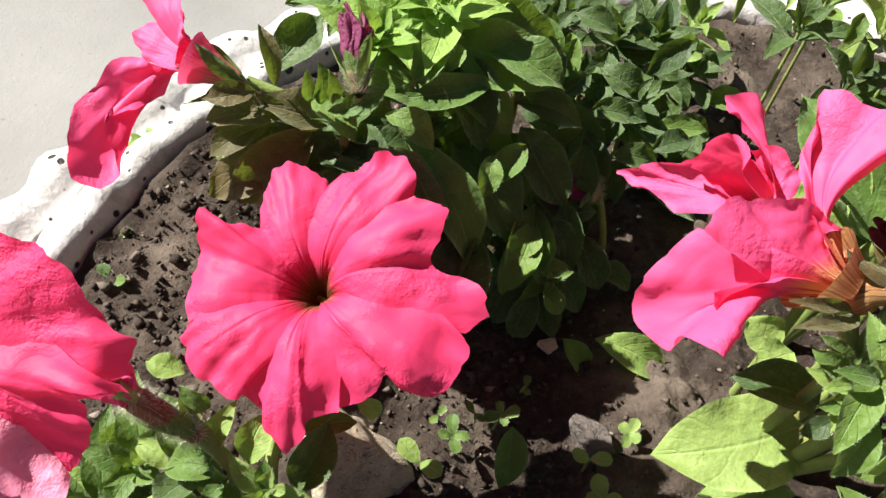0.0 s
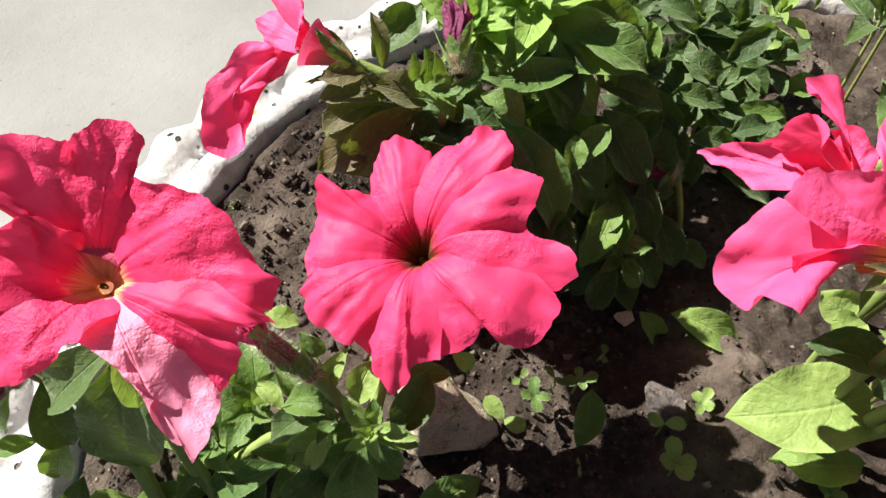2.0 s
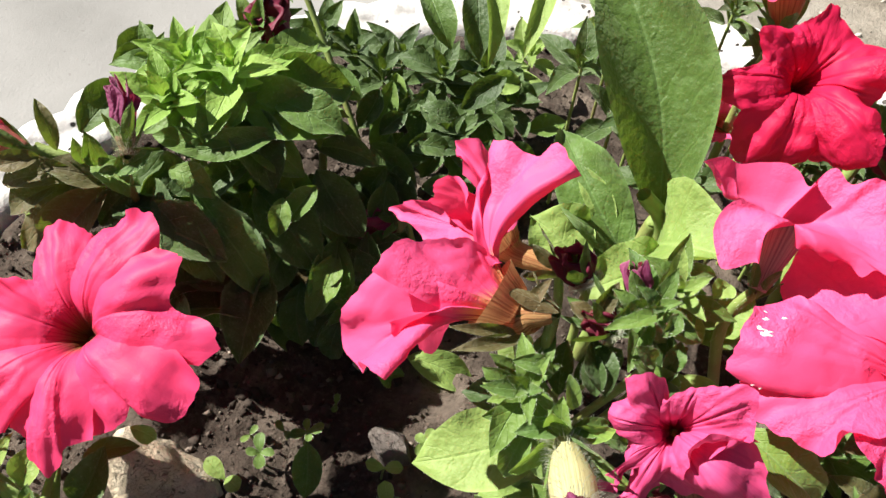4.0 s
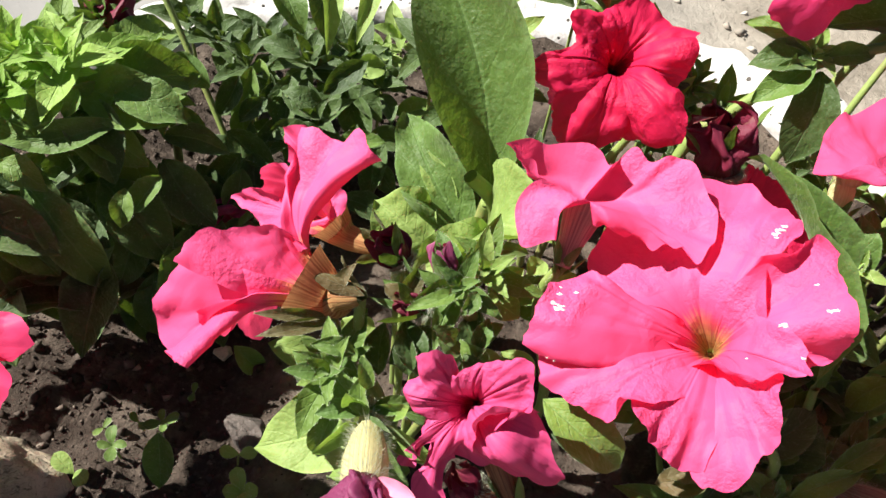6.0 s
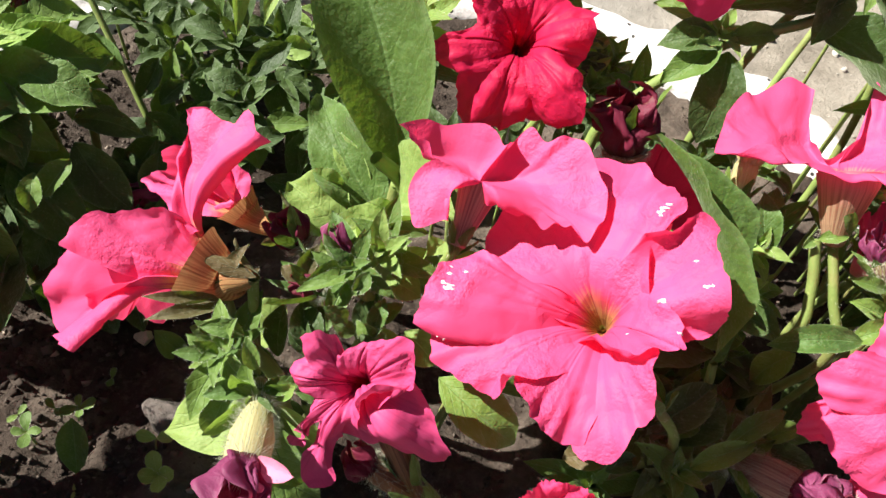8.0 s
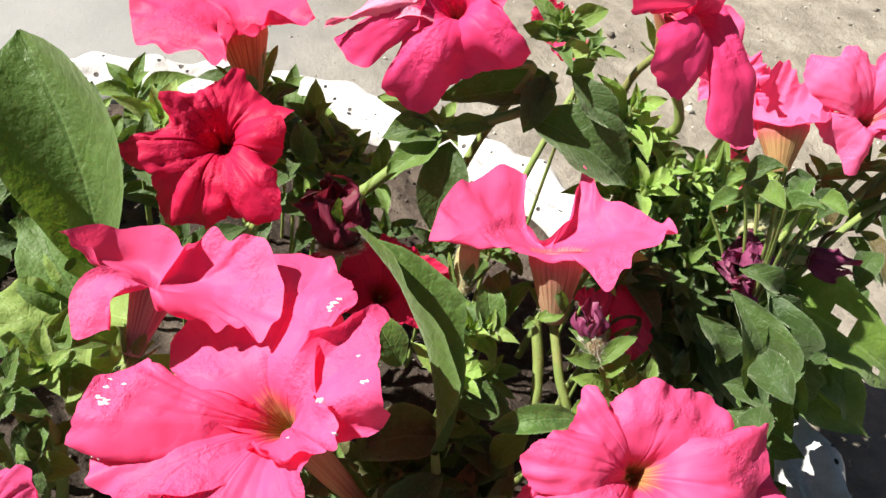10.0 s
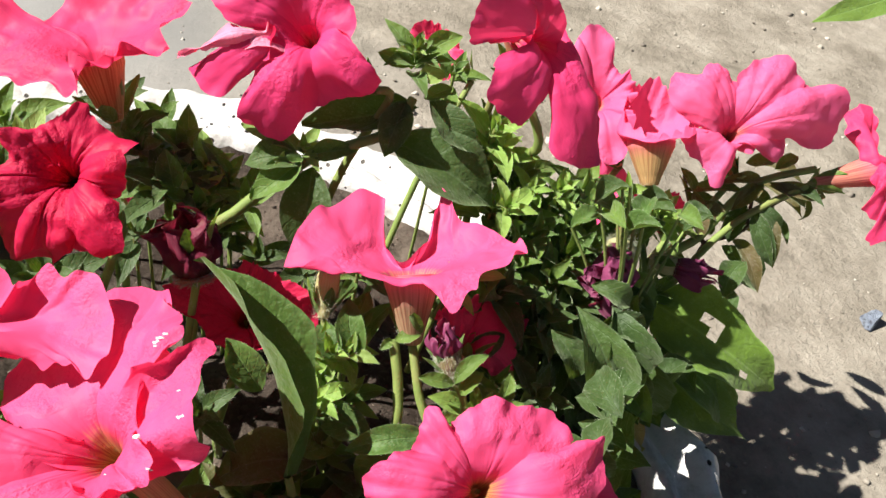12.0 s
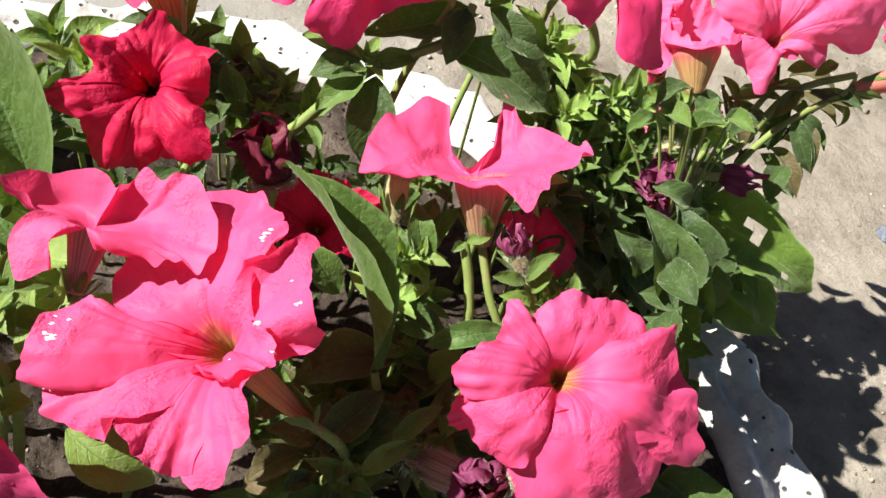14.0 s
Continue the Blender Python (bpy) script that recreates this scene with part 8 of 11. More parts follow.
leaf(plant_i, (0.505, 0.2612, 0.074), (0.5751, 0.2119, 0.045), 0.0480, SUNLIT, fold=0.15, bend=0.16, wavy=0.08, shape=0.45, point=1.0, label="large sunlit leaf with small eaten holes", holes=((2, 4), (2, 5), (3, 5), (5, 9)), up=(-0.3045, -0.2569, 0.9172))
leaf(plant_i, (0.4418, 0.2407, 0.0750), (0.4700, 0.2010, 0.0400), 0.0270, SHADE_DARK, fold=0.3, bend=0.18, wavy=0.09, shape=0.65, label="broad dark green leaf drooping over the rim", up=(-0.25, -0.30, 0.92))
leaf(plant_i, (0.5050, 0.2415, 0.0620), (0.5546, 0.2082, 0.0220), 0.0310, GREEN, fold=0.2, bend=0.16, wavy=0.08, shape=0.6, label="broad shaded leaf hanging below a sunlit one", up=(-0.20, -0.30, 0.93))
leaf(plant_i, (0.5011, 0.2473, 0.0544), (0.5612, 0.1988, 0.0203), 0.0413, GREEN, bend=0.1, shape=0.45, point=1.15, up=(-0.3919, -0.3155, 0.8642))
leaf(plant_i, (0.4999, 0.2419, 0.0455), (0.5143, 0.2176, 0.0189), 0.0300, SHADE_DARK, up=(-0.3863, -0.3047, 0.8706))
leaf(plant_i, (0.4618, 0.2585, 0.076), (0.4531, 0.2422, 0.0524), 0.0189, SHADE_DARK, up=(-0.3603, -0.3552, 0.8626))
leaf(plant_i, (0.479, 0.2556, 0.0677), (0.4938, 0.2274, 0.0381), 0.0257, SHADE_DARK, up=(-0.3749, -0.3404, 0.8623))
leaf(plant_i, (0.4331, 0.2478, 0.0819), (0.4205, 0.2397, 0.0699), 0.0180, SHADE_DARK, up=(-0.3335, -0.357, 0.8726))
leaf(plant_i, (0.4961, 0.2042, 0.0003), (0.5086, 0.2075, 0.0016), 0.0136, BROWN, up=(-0.3623, -0.2395, 0.9007))
leaf(plant_i, (0.4751, 0.267, 0.0885), (0.5039, 0.2535, 0.0768), 0.0189, GREEN, up=(-0.3806, -0.3683, 0.8482))
leaf(plant_i, (0.4797, 0.2273, 0.0183), (0.4893, 0.209, -0.0056), 0.0135, BROWN, up=(-0.3515, -0.2793, 0.8935))
leaf(plant_i, (0.414, 0.2692, 0.1041), (0.4041, 0.2812, 0.1094), 0.0128, GREEN, up=(-0.3149, -0.4068, 0.8575))
leaf(plant_i, (0.4375, 0.2969, 0.1095), (0.4299, 0.3088, 0.1157), 0.0135, GREEN, up=(-0.3375, -0.432, 0.8363))
leaf(plant_i, (0.4151, 0.293, 0.1101), (0.4229, 0.3095, 0.1267), 0.0150, GREEN, up=(-0.3105, -0.4376, 0.8439))
leaf(plant_i, (0.4105, 0.3037, 0.1167), (0.4269, 0.2942, 0.1163), 0.0132, LIME, up=(-0.3037, -0.4562, 0.8364))
leaf(plant_i, (0.4955, 0.2887, 0.1013), (0.4818, 0.3054, 0.1085), 0.0161, GREEN, up=(-0.4025, -0.3925, 0.827))
leaf(plant_i, (0.4588, 0.2438, 0.0494), (0.4709, 0.2237, 0.0251), 0.0225, SHADE_DARK, up=(-0.3441, -0.3221, 0.8819))
leaf(plant_i, (0.4413, 0.2398, 0.0521), (0.4544, 0.2268, 0.0407), 0.0189, SHADE_DARK, up=(-0.3265, -0.3244, 0.8878))
leaf(plant_i, (0.4046, 0.224, 0.0775), (0.42, 0.2183, 0.073), 0.0142, SHADE_DARK, up=(-0.3009, -0.3335, 0.8934))
leaf(plant_i, (0.5666, 0.2915, 0.0845), (0.5914, 0.2705, 0.0634), 0.0202, SHADE_DARK, up=(-0.4211, -0.3566, 0.834))
leaf(plant_i, (0.5773, 0.2973, 0.1093), (0.589, 0.2721, 0.0852), 0.0123, SHADE_DARK, up=(-0.4453, -0.3725, 0.8142))
leaf(plant_i, (0.5806, 0.2976, 0.1111), (0.5941, 0.2834, 0.105), 0.0095, SHADE_DARK, up=(-0.4494, -0.3725, 0.812))
leaf(plant_i, (0.5743, 0.3007, 0.1109), (0.5666, 0.289, 0.0895), 0.0116, SHADE_DARK, up=(-0.4423, -0.3782, 0.8132))
leaf(plant_i, (0.5848, 0.3078, 0.1223), (0.5541, 0.3074, 0.1214), 0.0082, BROWN, up=(-0.4564, -0.3877, 0.8009))
leaf(plant_i, (0.5847, 0.3065, 0.1212), (0.5626, 0.2964, 0.1085), 0.0095, BROWN, up=(-0.456, -0.3858, 0.802))
leaf(plant_i, (0.5878, 0.3043, 0.1207), (0.6226, 0.293, 0.1203), 0.0102, BROWN, up=(-0.4594, -0.3819, 0.8019))
leaf(plant_i, (0.5879, 0.3056, 0.1219), (0.6115, 0.2912, 0.1132), 0.0089, BROWN, up=(-0.4597, -0.3838, 0.8008))
leaf(plant_i, (0.5428, 0.311, 0.112), (0.5343, 0.3194, 0.1226), 0.0061, BROWN, up=(-0.4085, -0.4029, 0.819))
leaf(plant_i, (0.5716, 0.3066, 0.1148), (0.5381, 0.3129, 0.1115), 0.0082, BROWN, up=(-0.4399, -0.3878, 0.81))
leaf(plant_i, (0.5456, 0.3052, 0.1081), (0.5609, 0.297, 0.1011), 0.0101, BROWN, up=(-0.4111, -0.3933, 0.8224))
leaf(plant_i, (0.5428, 0.311, 0.112), (0.5441, 0.288, 0.092), 0.0101, BROWN, up=(-0.4085, -0.4029, 0.819))
leaf(plant_i, (0.5724, 0.3148, 0.1298), (0.5882, 0.3102, 0.1333), 0.0121, BROWN, up=(-0.4471, -0.405, 0.7976))
leaf(plant_i, (0.5916, 0.3108, 0.1284), (0.6048, 0.312, 0.1359), 0.0102, BROWN, up=(-0.4651, -0.3913, 0.7941))
rosette(plant_i, (0.5166, 0.2949, 0.1077), (0.15, -0.35, 0.9), 0.024, 8, LIME, 0.85, 73, wide=0.4)
stem(plant_i, [(0.5166, 0.2949, 0.1077), (0.4786, 0.2825, 0.0669), (0.4407, 0.2701, -0.004)], 0.0008, 0.0011, None)
rosette(plant_i, (0.4763, 0.2868, 0.1152), (0.15, -0.35, 0.9), 0.026, 8, GREEN, 0.85, 74, wide=0.4)
stem(plant_i, [(0.4763, 0.2868, 0.1152), (0.4578, 0.2804, 0.0706), (0.4393, 0.2741, -0.004)], 0.0008, 0.0011, None)
rosette(plant_i, (0.4407, 0.2773, 0.1181), (0.15, -0.35, 0.9), 0.026, 8, GREEN, 0.85, 75, wide=0.4)
stem(plant_i, [(0.4407, 0.2773, 0.1181), (0.4396, 0.2769, 0.072), (0.4385, 0.2765, -0.004)], 0.0008, 0.0011, None)
rosette(plant_i, (0.4076, 0.2675, 0.1218), (0.15, -0.35, 0.9), 0.026, 8, GREEN, 0.85, 76, wide=0.4)
stem(plant_i, [(0.4076, 0.2675, 0.1218), (0.4076, 0.2675, 0.0739), (0.4076, 0.2675, -0.004)], 0.0008, 0.0011, None)
rosette(plant_i, (0.4227, 0.2852, 0.1236), (0.15, -0.35, 0.9), 0.024, 8, LIME, 0.85, 77, wide=0.4)
stem(plant_i, [(0.4227, 0.2852, 0.1236), (0.4227, 0.2852, 0.0748), (0.4227, 0.2852, -0.004)], 0.0008, 0.0011, None)
rosette(plant_i, (0.409, 0.3193, 0.1476), (0.15, -0.35, 0.9), 0.024, 8, GREEN, 0.85, 78, wide=0.4)
stem(plant_i, [(0.409, 0.3193, 0.1476), (0.409, 0.3193, 0.0868), (0.409, 0.3193, -0.004)], 0.0008, 0.0011, None)
rosette(plant_i, (0.4133, 0.3051, 0.137), (0.15, -0.35, 0.9), 0.024, 8, GREEN, 0.85, 79, wide=0.4)
stem(plant_i, [(0.4133, 0.3051, 0.137), (0.4133, 0.3051, 0.0815), (0.4133, 0.3051, -0.004)], 0.0008, 0.0011, None)
rosette(plant_i, (0.4341, 0.2662, 0.1049), (0.15, -0.35, 0.9), 0.026, 8, SHADE_DARK, 0.85, 80, wide=0.4)
stem(plant_i, [(0.4341, 0.2662, 0.1049), (0.4341, 0.2662, 0.0654), (0.4341, 0.2662, -0.004)], 0.0008, 0.0011, None)
rosette(plant_i, (0.416, 0.2501, 0.103), (0.15, -0.35, 0.9), 0.028, 8, SHADE_DARK, 0.85, 81, wide=0.4)
stem(plant_i, [(0.416, 0.2501, 0.103), (0.416, 0.2501, 0.0645), (0.416, 0.2501, -0.004)], 0.0008, 0.0011, None)
rosette(plant_i, (0.4545, 0.2564, 0.0916), (0.15, -0.35, 0.9), 0.03, 8, SHADE_DARK, 0.85, 82, wide=0.4)
stem(plant_i, [(0.4545, 0.2564, 0.0916), (0.45, 0.2552, 0.0588), (0.4454, 0.254, -0.004)], 0.0008, 0.0011, None)
rosette(plant_i, (0.4808, 0.2488, 0.0689), (0.15, -0.35, 0.9), 0.03, 8, SHADE_DARK, 0.85, 83, wide=0.4)
stem(plant_i, [(0.4808, 0.2488, 0.0689), (0.4646, 0.2452, 0.0475), (0.4484, 0.2417, -0.004)], 0.0008, 0.0011, None)
rosette(plant_i, (0.4125, 0.2311, 0.0913), (0.15, -0.35, 0.9), 0.024, 8, GREEN, 0.85, 84, wide=0.4)
stem(plant_i, [(0.4125, 0.2311, 0.0913), (0.4125, 0.2311, 0.0587), (0.4125, 0.2311, -0.004)], 0.0008, 0.0011, None)
rosette(plant_i, (0.3906, 0.2086, 0.0891), (0.15, -0.35, 0.9), 0.022, 8, GREEN, 0.85, 85, wide=0.4)
stem(plant_i, [(0.3906, 0.2086, 0.0891), (0.3906, 0.2086, 0.0576), (0.3906, 0.2086, -0.004)], 0.0008, 0.0011, None)
rosette(plant_i, (0.4372, 0.237, 0.0801), (0.15, -0.35, 0.9), 0.03, 8, SHADE_DARK, 0.85, 86, wide=0.4)
stem(plant_i, [(0.4372, 0.237, 0.0801), (0.4372, 0.237, 0.0531), (0.4372, 0.237, -0.004)], 0.0008, 0.0011, None)
rosette(plant_i, (0.4567, 0.2308, 0.0554), (0.15, -0.35, 0.9), 0.03, 8, SHADE_DARK, 0.85, 87, wide=0.4)
stem(plant_i, [(0.4567, 0.2308, 0.0554), (0.4537, 0.2303, 0.0407), (0.4507, 0.2298, -0.004)], 0.0008, 0.0011, None)
rosette(plant_i, (0.5054, 0.2627, 0.079), (0.15, -0.35, 0.9), 0.024, 8, GREEN, 0.85, 88, wide=0.4)
stem(plant_i, [(0.5054, 0.2627, 0.079), (0.4761, 0.2555, 0.0525), (0.4468, 0.2484, -0.004)], 0.0008, 0.0011, None)
rosette(plant_i, (0.3871, 0.3353, 0.1723), (0.15, -0.35, 0.9), 0.02, 8, GREEN, 0.85, 89, wide=0.4)
stem(plant_i, [(0.3871, 0.3353, 0.1723), (0.3871, 0.3353, 0.0991), (0.3871, 0.3353, -0.004)], 0.0008, 0.0011, None)
rosette(plant_i, (0.4013, 0.3123, 0.1486), (0.15, -0.35, 0.9), 0.024, 8, GREEN, 0.85, 90, wide=0.4)
stem(plant_i, [(0.4013, 0.3123, 0.1486), (0.4013, 0.3123, 0.0873), (0.4013, 0.3123, -0.004)], 0.0008, 0.0011, None)
wilted((-0.0295, 0.2502, 0.1211), (-0.0344, 0.2714, 0.1373), 0.0058, PURPLE, GREENTUBE, "withered purple bloom standing on a green shoot", ((-0.0356, 0.2563, 0.0913), (-0.03, 0.27, 0.03), (-0.03, 0.27, -0.004), ), length=0.62)
wilted((0.0734, 0.2983, 0.0428), (0.0487, 0.2901, 0.0445), 0.01, PURPLE, CREAM, "withered purple bloom hanging low among dark leaves", ((0.08, 0.2857, 0.022), (0.0807, 0.2792, -0.004), ), length=0.75)
wilted((0.1521, 0.185, 0.1302), (0.1495, 0.1957, 0.1429), 0.005, PURPLE, GREENTUBE, "small dried purple bud on a green shoot", ((0.1618, 0.1828, 0.1101), (0.147, 0.195, 0.03), (0.147, 0.195, -0.004), ), length=0.6)
cream_bloom = wilted((0.1281, 0.1489, 0.118), (0.1262, 0.1070, 0.1405), 0.0100, PURPLE, CREAM, "faded hairy cream bloom with shrivelled purple tip", ((0.1273, 0.154, 0.1184), (0.134, 0.158, 0.0905), (0.13, 0.185, -0.004), ), length=0.29)
calyx(cream_bloom, (0.1281, 0.1496, 0.1176), (-0.0019, -0.0419, 0.0225), 0.021, SPRING, 31, spread=0.55)
lobe(cream_bloom, (0.1300, 0.1215, 0.1350), (0.1405, 0.1150, 0.1415), 0.0060, UNDER_LOBE, up=(-0.2, -0.4, 0.9), fold=0.3)
lobe(cream_bloom, (0.1290, 0.1190, 0.1350), (0.1345, 0.1060, 0.1385), 0.0080, PURPLE, up=(-0.1, -0.5, 0.85), fold=0.25, wavy=0.15)
wilted((0.1877, 0.1242, 0.0797), (0.1538, 0.1366, 0.1044), 0.0062, DEAD, DRYTUBE, "brownish hairy petunia bud leaning sideways", ((0.1951, 0.1211, 0.0683), (0.19, 0.12, -0.004), ), length=0.2, name="petunia_bud", category="flower bud")
wilted((0.307, 0.1526, 0.0556), (0.3257, 0.1205, 0.0845), 0.0120, PURPLE, TANTUBE, "hairy brown and cream bud in the shade", ((0.2985, 0.1596, 0.0496), (0.27, 0.17, 0.02), (0.27, 0.17, -0.004), ), length=0.25, name="petunia_bud", category="flower bud")
wilted((0.2629, 0.2493, 0.1253), (0.259, 0.2593, 0.1474), 0.0138, DEAD, DRYTUBE, "dark dried-up crumpled bloom", ((0.255, 0.25, 0.06), (0.25, 0.25, -0.004), ), length=0.85)
wilted((0.1386, 0.2018, 0.1239), (0.1309, 0.2086, 0.1318), 0.0075, DEAD, DRYTUBE, "dark red withered bloom in the shade", ((0.14, 0.2, 0.05), (0.14, 0.2, -0.004), ), length=0.8)
wilted((0.1466, 0.184, 0.1242), (0.1377, 0.1864, 0.1285), 0.0062, DEAD, DRYTUBE, "small dark red withered bloom", ((0.145, 0.195, 0.05), (0.145, 0.195, -0.004), ), length=0.8)
wilted((0.4734, 0.2678, 0.1154), (0.4473, 0.2347, 0.1155), 0.0125, PURPLE, CREAM, "drooping withered purple bloom", ((0.4968, 0.2844, 0.1051), (0.4912, 0.2521, 0.0701), (0.45, 0.25, 0), ), length=0.75)
wilted((0.5, 0.2722, 0.0968), (0.5249, 0.2499, 0.1034), 0.0085, PURPLE, CREAM, "withered purple bloom pointing outwards", ((0.4977, 0.2679, 0.0856), (0.4867, 0.2408, 0.0591), (0.45, 0.25, 0), ), length=0.55)
wilted((-0.154, 0.1349, 0.0796), (-0.173, 0.1257, 0.0759), 0.013, DEAD, DRYTUBE, "dark shrivelled bloom beside the white rim", ((-0.1459, 0.1353, 0.0706), (-0.1349, 0.1366, 0.0392), (-0.11, 0.11, -0.004), ), length=0.8)
wilted((0.0025, 0.3816, 0.1162), (0.0014, 0.3548, 0.1069), 0.011, DEAD, DRYTUBE, "dark red drooping bud over green leaves", ((0.0063, 0.4067, 0.1111), (0.05, 0.35, 0.02), (0.05, 0.35, -0.004), ), length=0.75)
wilted((0.4474, 0.2577, 0.0961), (0.4293, 0.2349, 0.0767), 0.006, DEAD, DRYTUBE, "brown dried petunia bloom hanging down", ((0.4584, 0.2716, 0.0984), (0.4666, 0.2472, 0.0691), (0.42, 0.25, 0), ), length=0.4)
wilted((0.3622, 0.1978, 0.1111), (0.3563, 0.2116, 0.1276), 0.0075, PURPLE, GREENTUBE, "withered pale purple bloom on a hairy stalk", ((0.3673, 0.1894, 0.0945), (0.36, 0.19, 0.02), (0.36, 0.19, -0.004), ), length=0.45)
wilted((0.314, 0.2395, 0.1071), (0.319, 0.2572, 0.1316), 0.0078, CREAM, CREAM, "cream hairy flower tube without petals", ((0.3153, 0.2289, 0.0898), (0.315, 0.22, -0.004), ), length=0.3)
wilted((-0.0622, 0.1476, 0.0734), (-0.0826, 0.1477, 0.1026), 0.0058, MAGENTA, DRYTUBE, "brownish hairy bloom tube leaning over", ((-0.0566, 0.1454, 0.0676), (-0.0466, 0.1448, 0.0513), (-0.045, 0.15, -0.004), ), length=0.25)
wilted((0.3382, 0.1252, 0.0779), (0.3238, 0.1216, 0.0822), 0.008, DEAD, DRYTUBE, "brown shrivelled bloom below the open flower", ((0.34, 0.13, 0.03), (0.34, 0.15, -0.004), ), length=0.7)
stone((-0.0222, 0.1700, 0.010), (0.030, 0.025, 0.031), TAN_STONE, "pale tan broken stone lying on the soil", 20, 12, "stone")
stone((0.074, 0.196, 0.004), (0.0135, 0.012, 0.013), GREY_STONE, "small grey angular stone on the soil", 40, 5, "stone")
stone((0.058, 0.2369, 0.004), (0.006, 0.005, 0.005), TAN_STONE, "small reddish tan pebble on the soil", 0, 7, "pebble")
stone((0.8695, 0.3505, -0.094), (0.014, 0.012, 0.01), BLUE_STONE, "blue grey pebble lying on the pavement", 10, 9, "pebble")
seedling((0.0195, 0.1856, 0.002), 0.012, 0.3, 1, GREEN, 2)
seedling((0.0347, 0.1968, 0.002), 0.011, 0.3, 2, GREEN, 2)
seedling((0.0268, 0.1989, 0.002), 0.008, 0.4, 3, GREEN, 1)
seedling((0.0072, 0.1764, 0.002), 0.016, 0.5, 4, LIME, 1)
seedling((0.075, 0.1645, 0.002), 0.015, 0.6, 5, LIME, 2)
seedling((0.0708, 0.1822, 0.002), 0.012, 0.4, 6, LIME, 1)
seedling((0.0115, 0.1975, 0.002), 0.007, 0.3, 7, GREEN, 1)
seedling((-0.1571, 0.2846, 0.002), 0.012, 0.4, 8, LIME, 2)
seedling((-0.1541, 0.2731, 0.002), 0.012, 0.4, 9, GREEN, 1)
seedling((-0.1462, 0.3265, 0.002), 0.016, 0.5, 10, LIME, 2)
seedling((-0.1354, 0.2437, 0.002), 0.012, 0.4, 11, GREEN, 1)
seedling((0.0894, 0.1962, 0.002), 0.01, 0.3, 12, LIME, 2)
seedling((0.1379, 0.1626, 0.002), 0.012, 0.5, 13, LIME, 2)
seedling((-0.1392, 0.2651, 0.002), 0.01, 0.3, 14, GREEN, 1)
seedling((0.046, 0.2155, 0.002), 0.007, 0.3, 15, GREEN, 1)
tall_seedling = thing("seedling", (0.0398, 0.1573, 0), "seedling with two rounded leaves on a short stem", "seedling", "seedlings in the soil")
leaf(tall_seedling, (0.0383, 0.1731, -0.0047), (0.0393, 0.1856, 0.0211), 0.0128, GREEN, bend=0.05, shape=1.0, point=0.5, wavy=0.02, up=(0.021, -0.2512, 0.9677))
leaf(tall_seedling, (0.0377, 0.1739, -0.0066), (0.0393, 0.1633, -0.0192), 0.0124, GREEN, bend=0.15, shape=0.9, point=0.5, wavy=0.02, up=(0.0219, -0.2512, 0.9677))
stem(tall_seedling, [(0.0396, 0.1597, -0.003), (0.0383, 0.1731, -0.0047)], 0.0009, 0.0008, None)
fleck(fl_large, (0.1842, 0.1712, 0.1385), 0.0022, 0)
fleck(fl_large, (0.1855, 0.1736, 0.1397), 0.0018, 1)
fleck(fl_large, (0.1836, 0.1761, 0.1396), 0.0016, 2)
fleck(fl_large, (0.1857, 0.1775, 0.1409), 0.0016, 3)
fleck(fl_large, (0.1852, 0.1794, 0.1412), 0.001, 4)
fleck(fl_large, (0.1911, 0.1768, 0.1429), 0.0009, 5)
fleck(fl_large, (0.1887, 0.1783, 0.1424), 0.0008, 6)
fleck(fl_large, (0.1803, 0.1598, 0.1337), 0.0012, 7)
fleck(fl_large, (0.1818, 0.1578, 0.1337), 0.0009, 8)
fleck(fl_large, (0.2575, 0.1593, 0.1656), 0.0013, 9)
fleck(fl_large, (0.2555, 0.1599, 0.1649), 0.0012, 10)
fleck(fl_large, (0.2433, 0.1585, 0.1595), 0.0014, 11)
fleck(fl_large, (0.2446, 0.1582, 0.1599), 0.0008, 12)
fleck(fl_large, (0.233, 0.1548, 0.1541), 0.0006, 13)
fleck(fl_large, (0.2457, 0.1889, 0.169), 0.0016, 14)
fleck(fl_large, (0.247, 0.1912, 0.1702), 0.0014, 15)
fleck(fl_large, (0.245, 0.188, 0.1685), 0.001, 16)
fleck(fl_large, (0.2498, 0.1917, 0.1715), 0.0012, 17)
fleck(fl_large, (0.2485, 0.1893, 0.1703), 0.0009, 18)
fleck(fl_large, (0.2469, 0.1483, 0.1581), 0.0009, 19)
fleck(fl_large, (0.2527, 0.1703, 0.1667), 0.0008, 20)
fleck(fl_mid, (-0.0077, 0.169, 0.0888), .0009, 20)
# foliage thickened to shade the right rim; its darkened green carries shade too
leaf(plant_i, (0.3966, 0.2258, 0.1025), (0.3801, 0.22, 0.0907), 0.0162, SHADE_DARK, up=(-0.306, -0.3582, 0.8821))
leaf(plant_i, (0.4166, 0.2317, 0.0889), (0.4059, 0.2179, 0.0665), 0.0227, SHADE_DARK, up=(-0.3224, -0.3479, 0.8803))
leaf(plant_i, (0.4402, 0.2339, 0.074), (0.4345, 0.2207, 0.0474), 0.0239, SHADE_DARK, up=(-0.3418, -0.3318, 0.8792))
leaf(plant_i, (0.4631, 0.2433, 0.0644), (0.4593, 0.221, 0.0314), 0.0283, SHADE_DARK, up=(-0.3592, -0.3294, 0.8732))
leaf(plant_i, (0.4366, 0.2478, 0.0902), (0.4141, 0.2462, 0.0859), 0.0207, SHADE_DARK, up=(-0.3436, -0.3618, 0.8666))
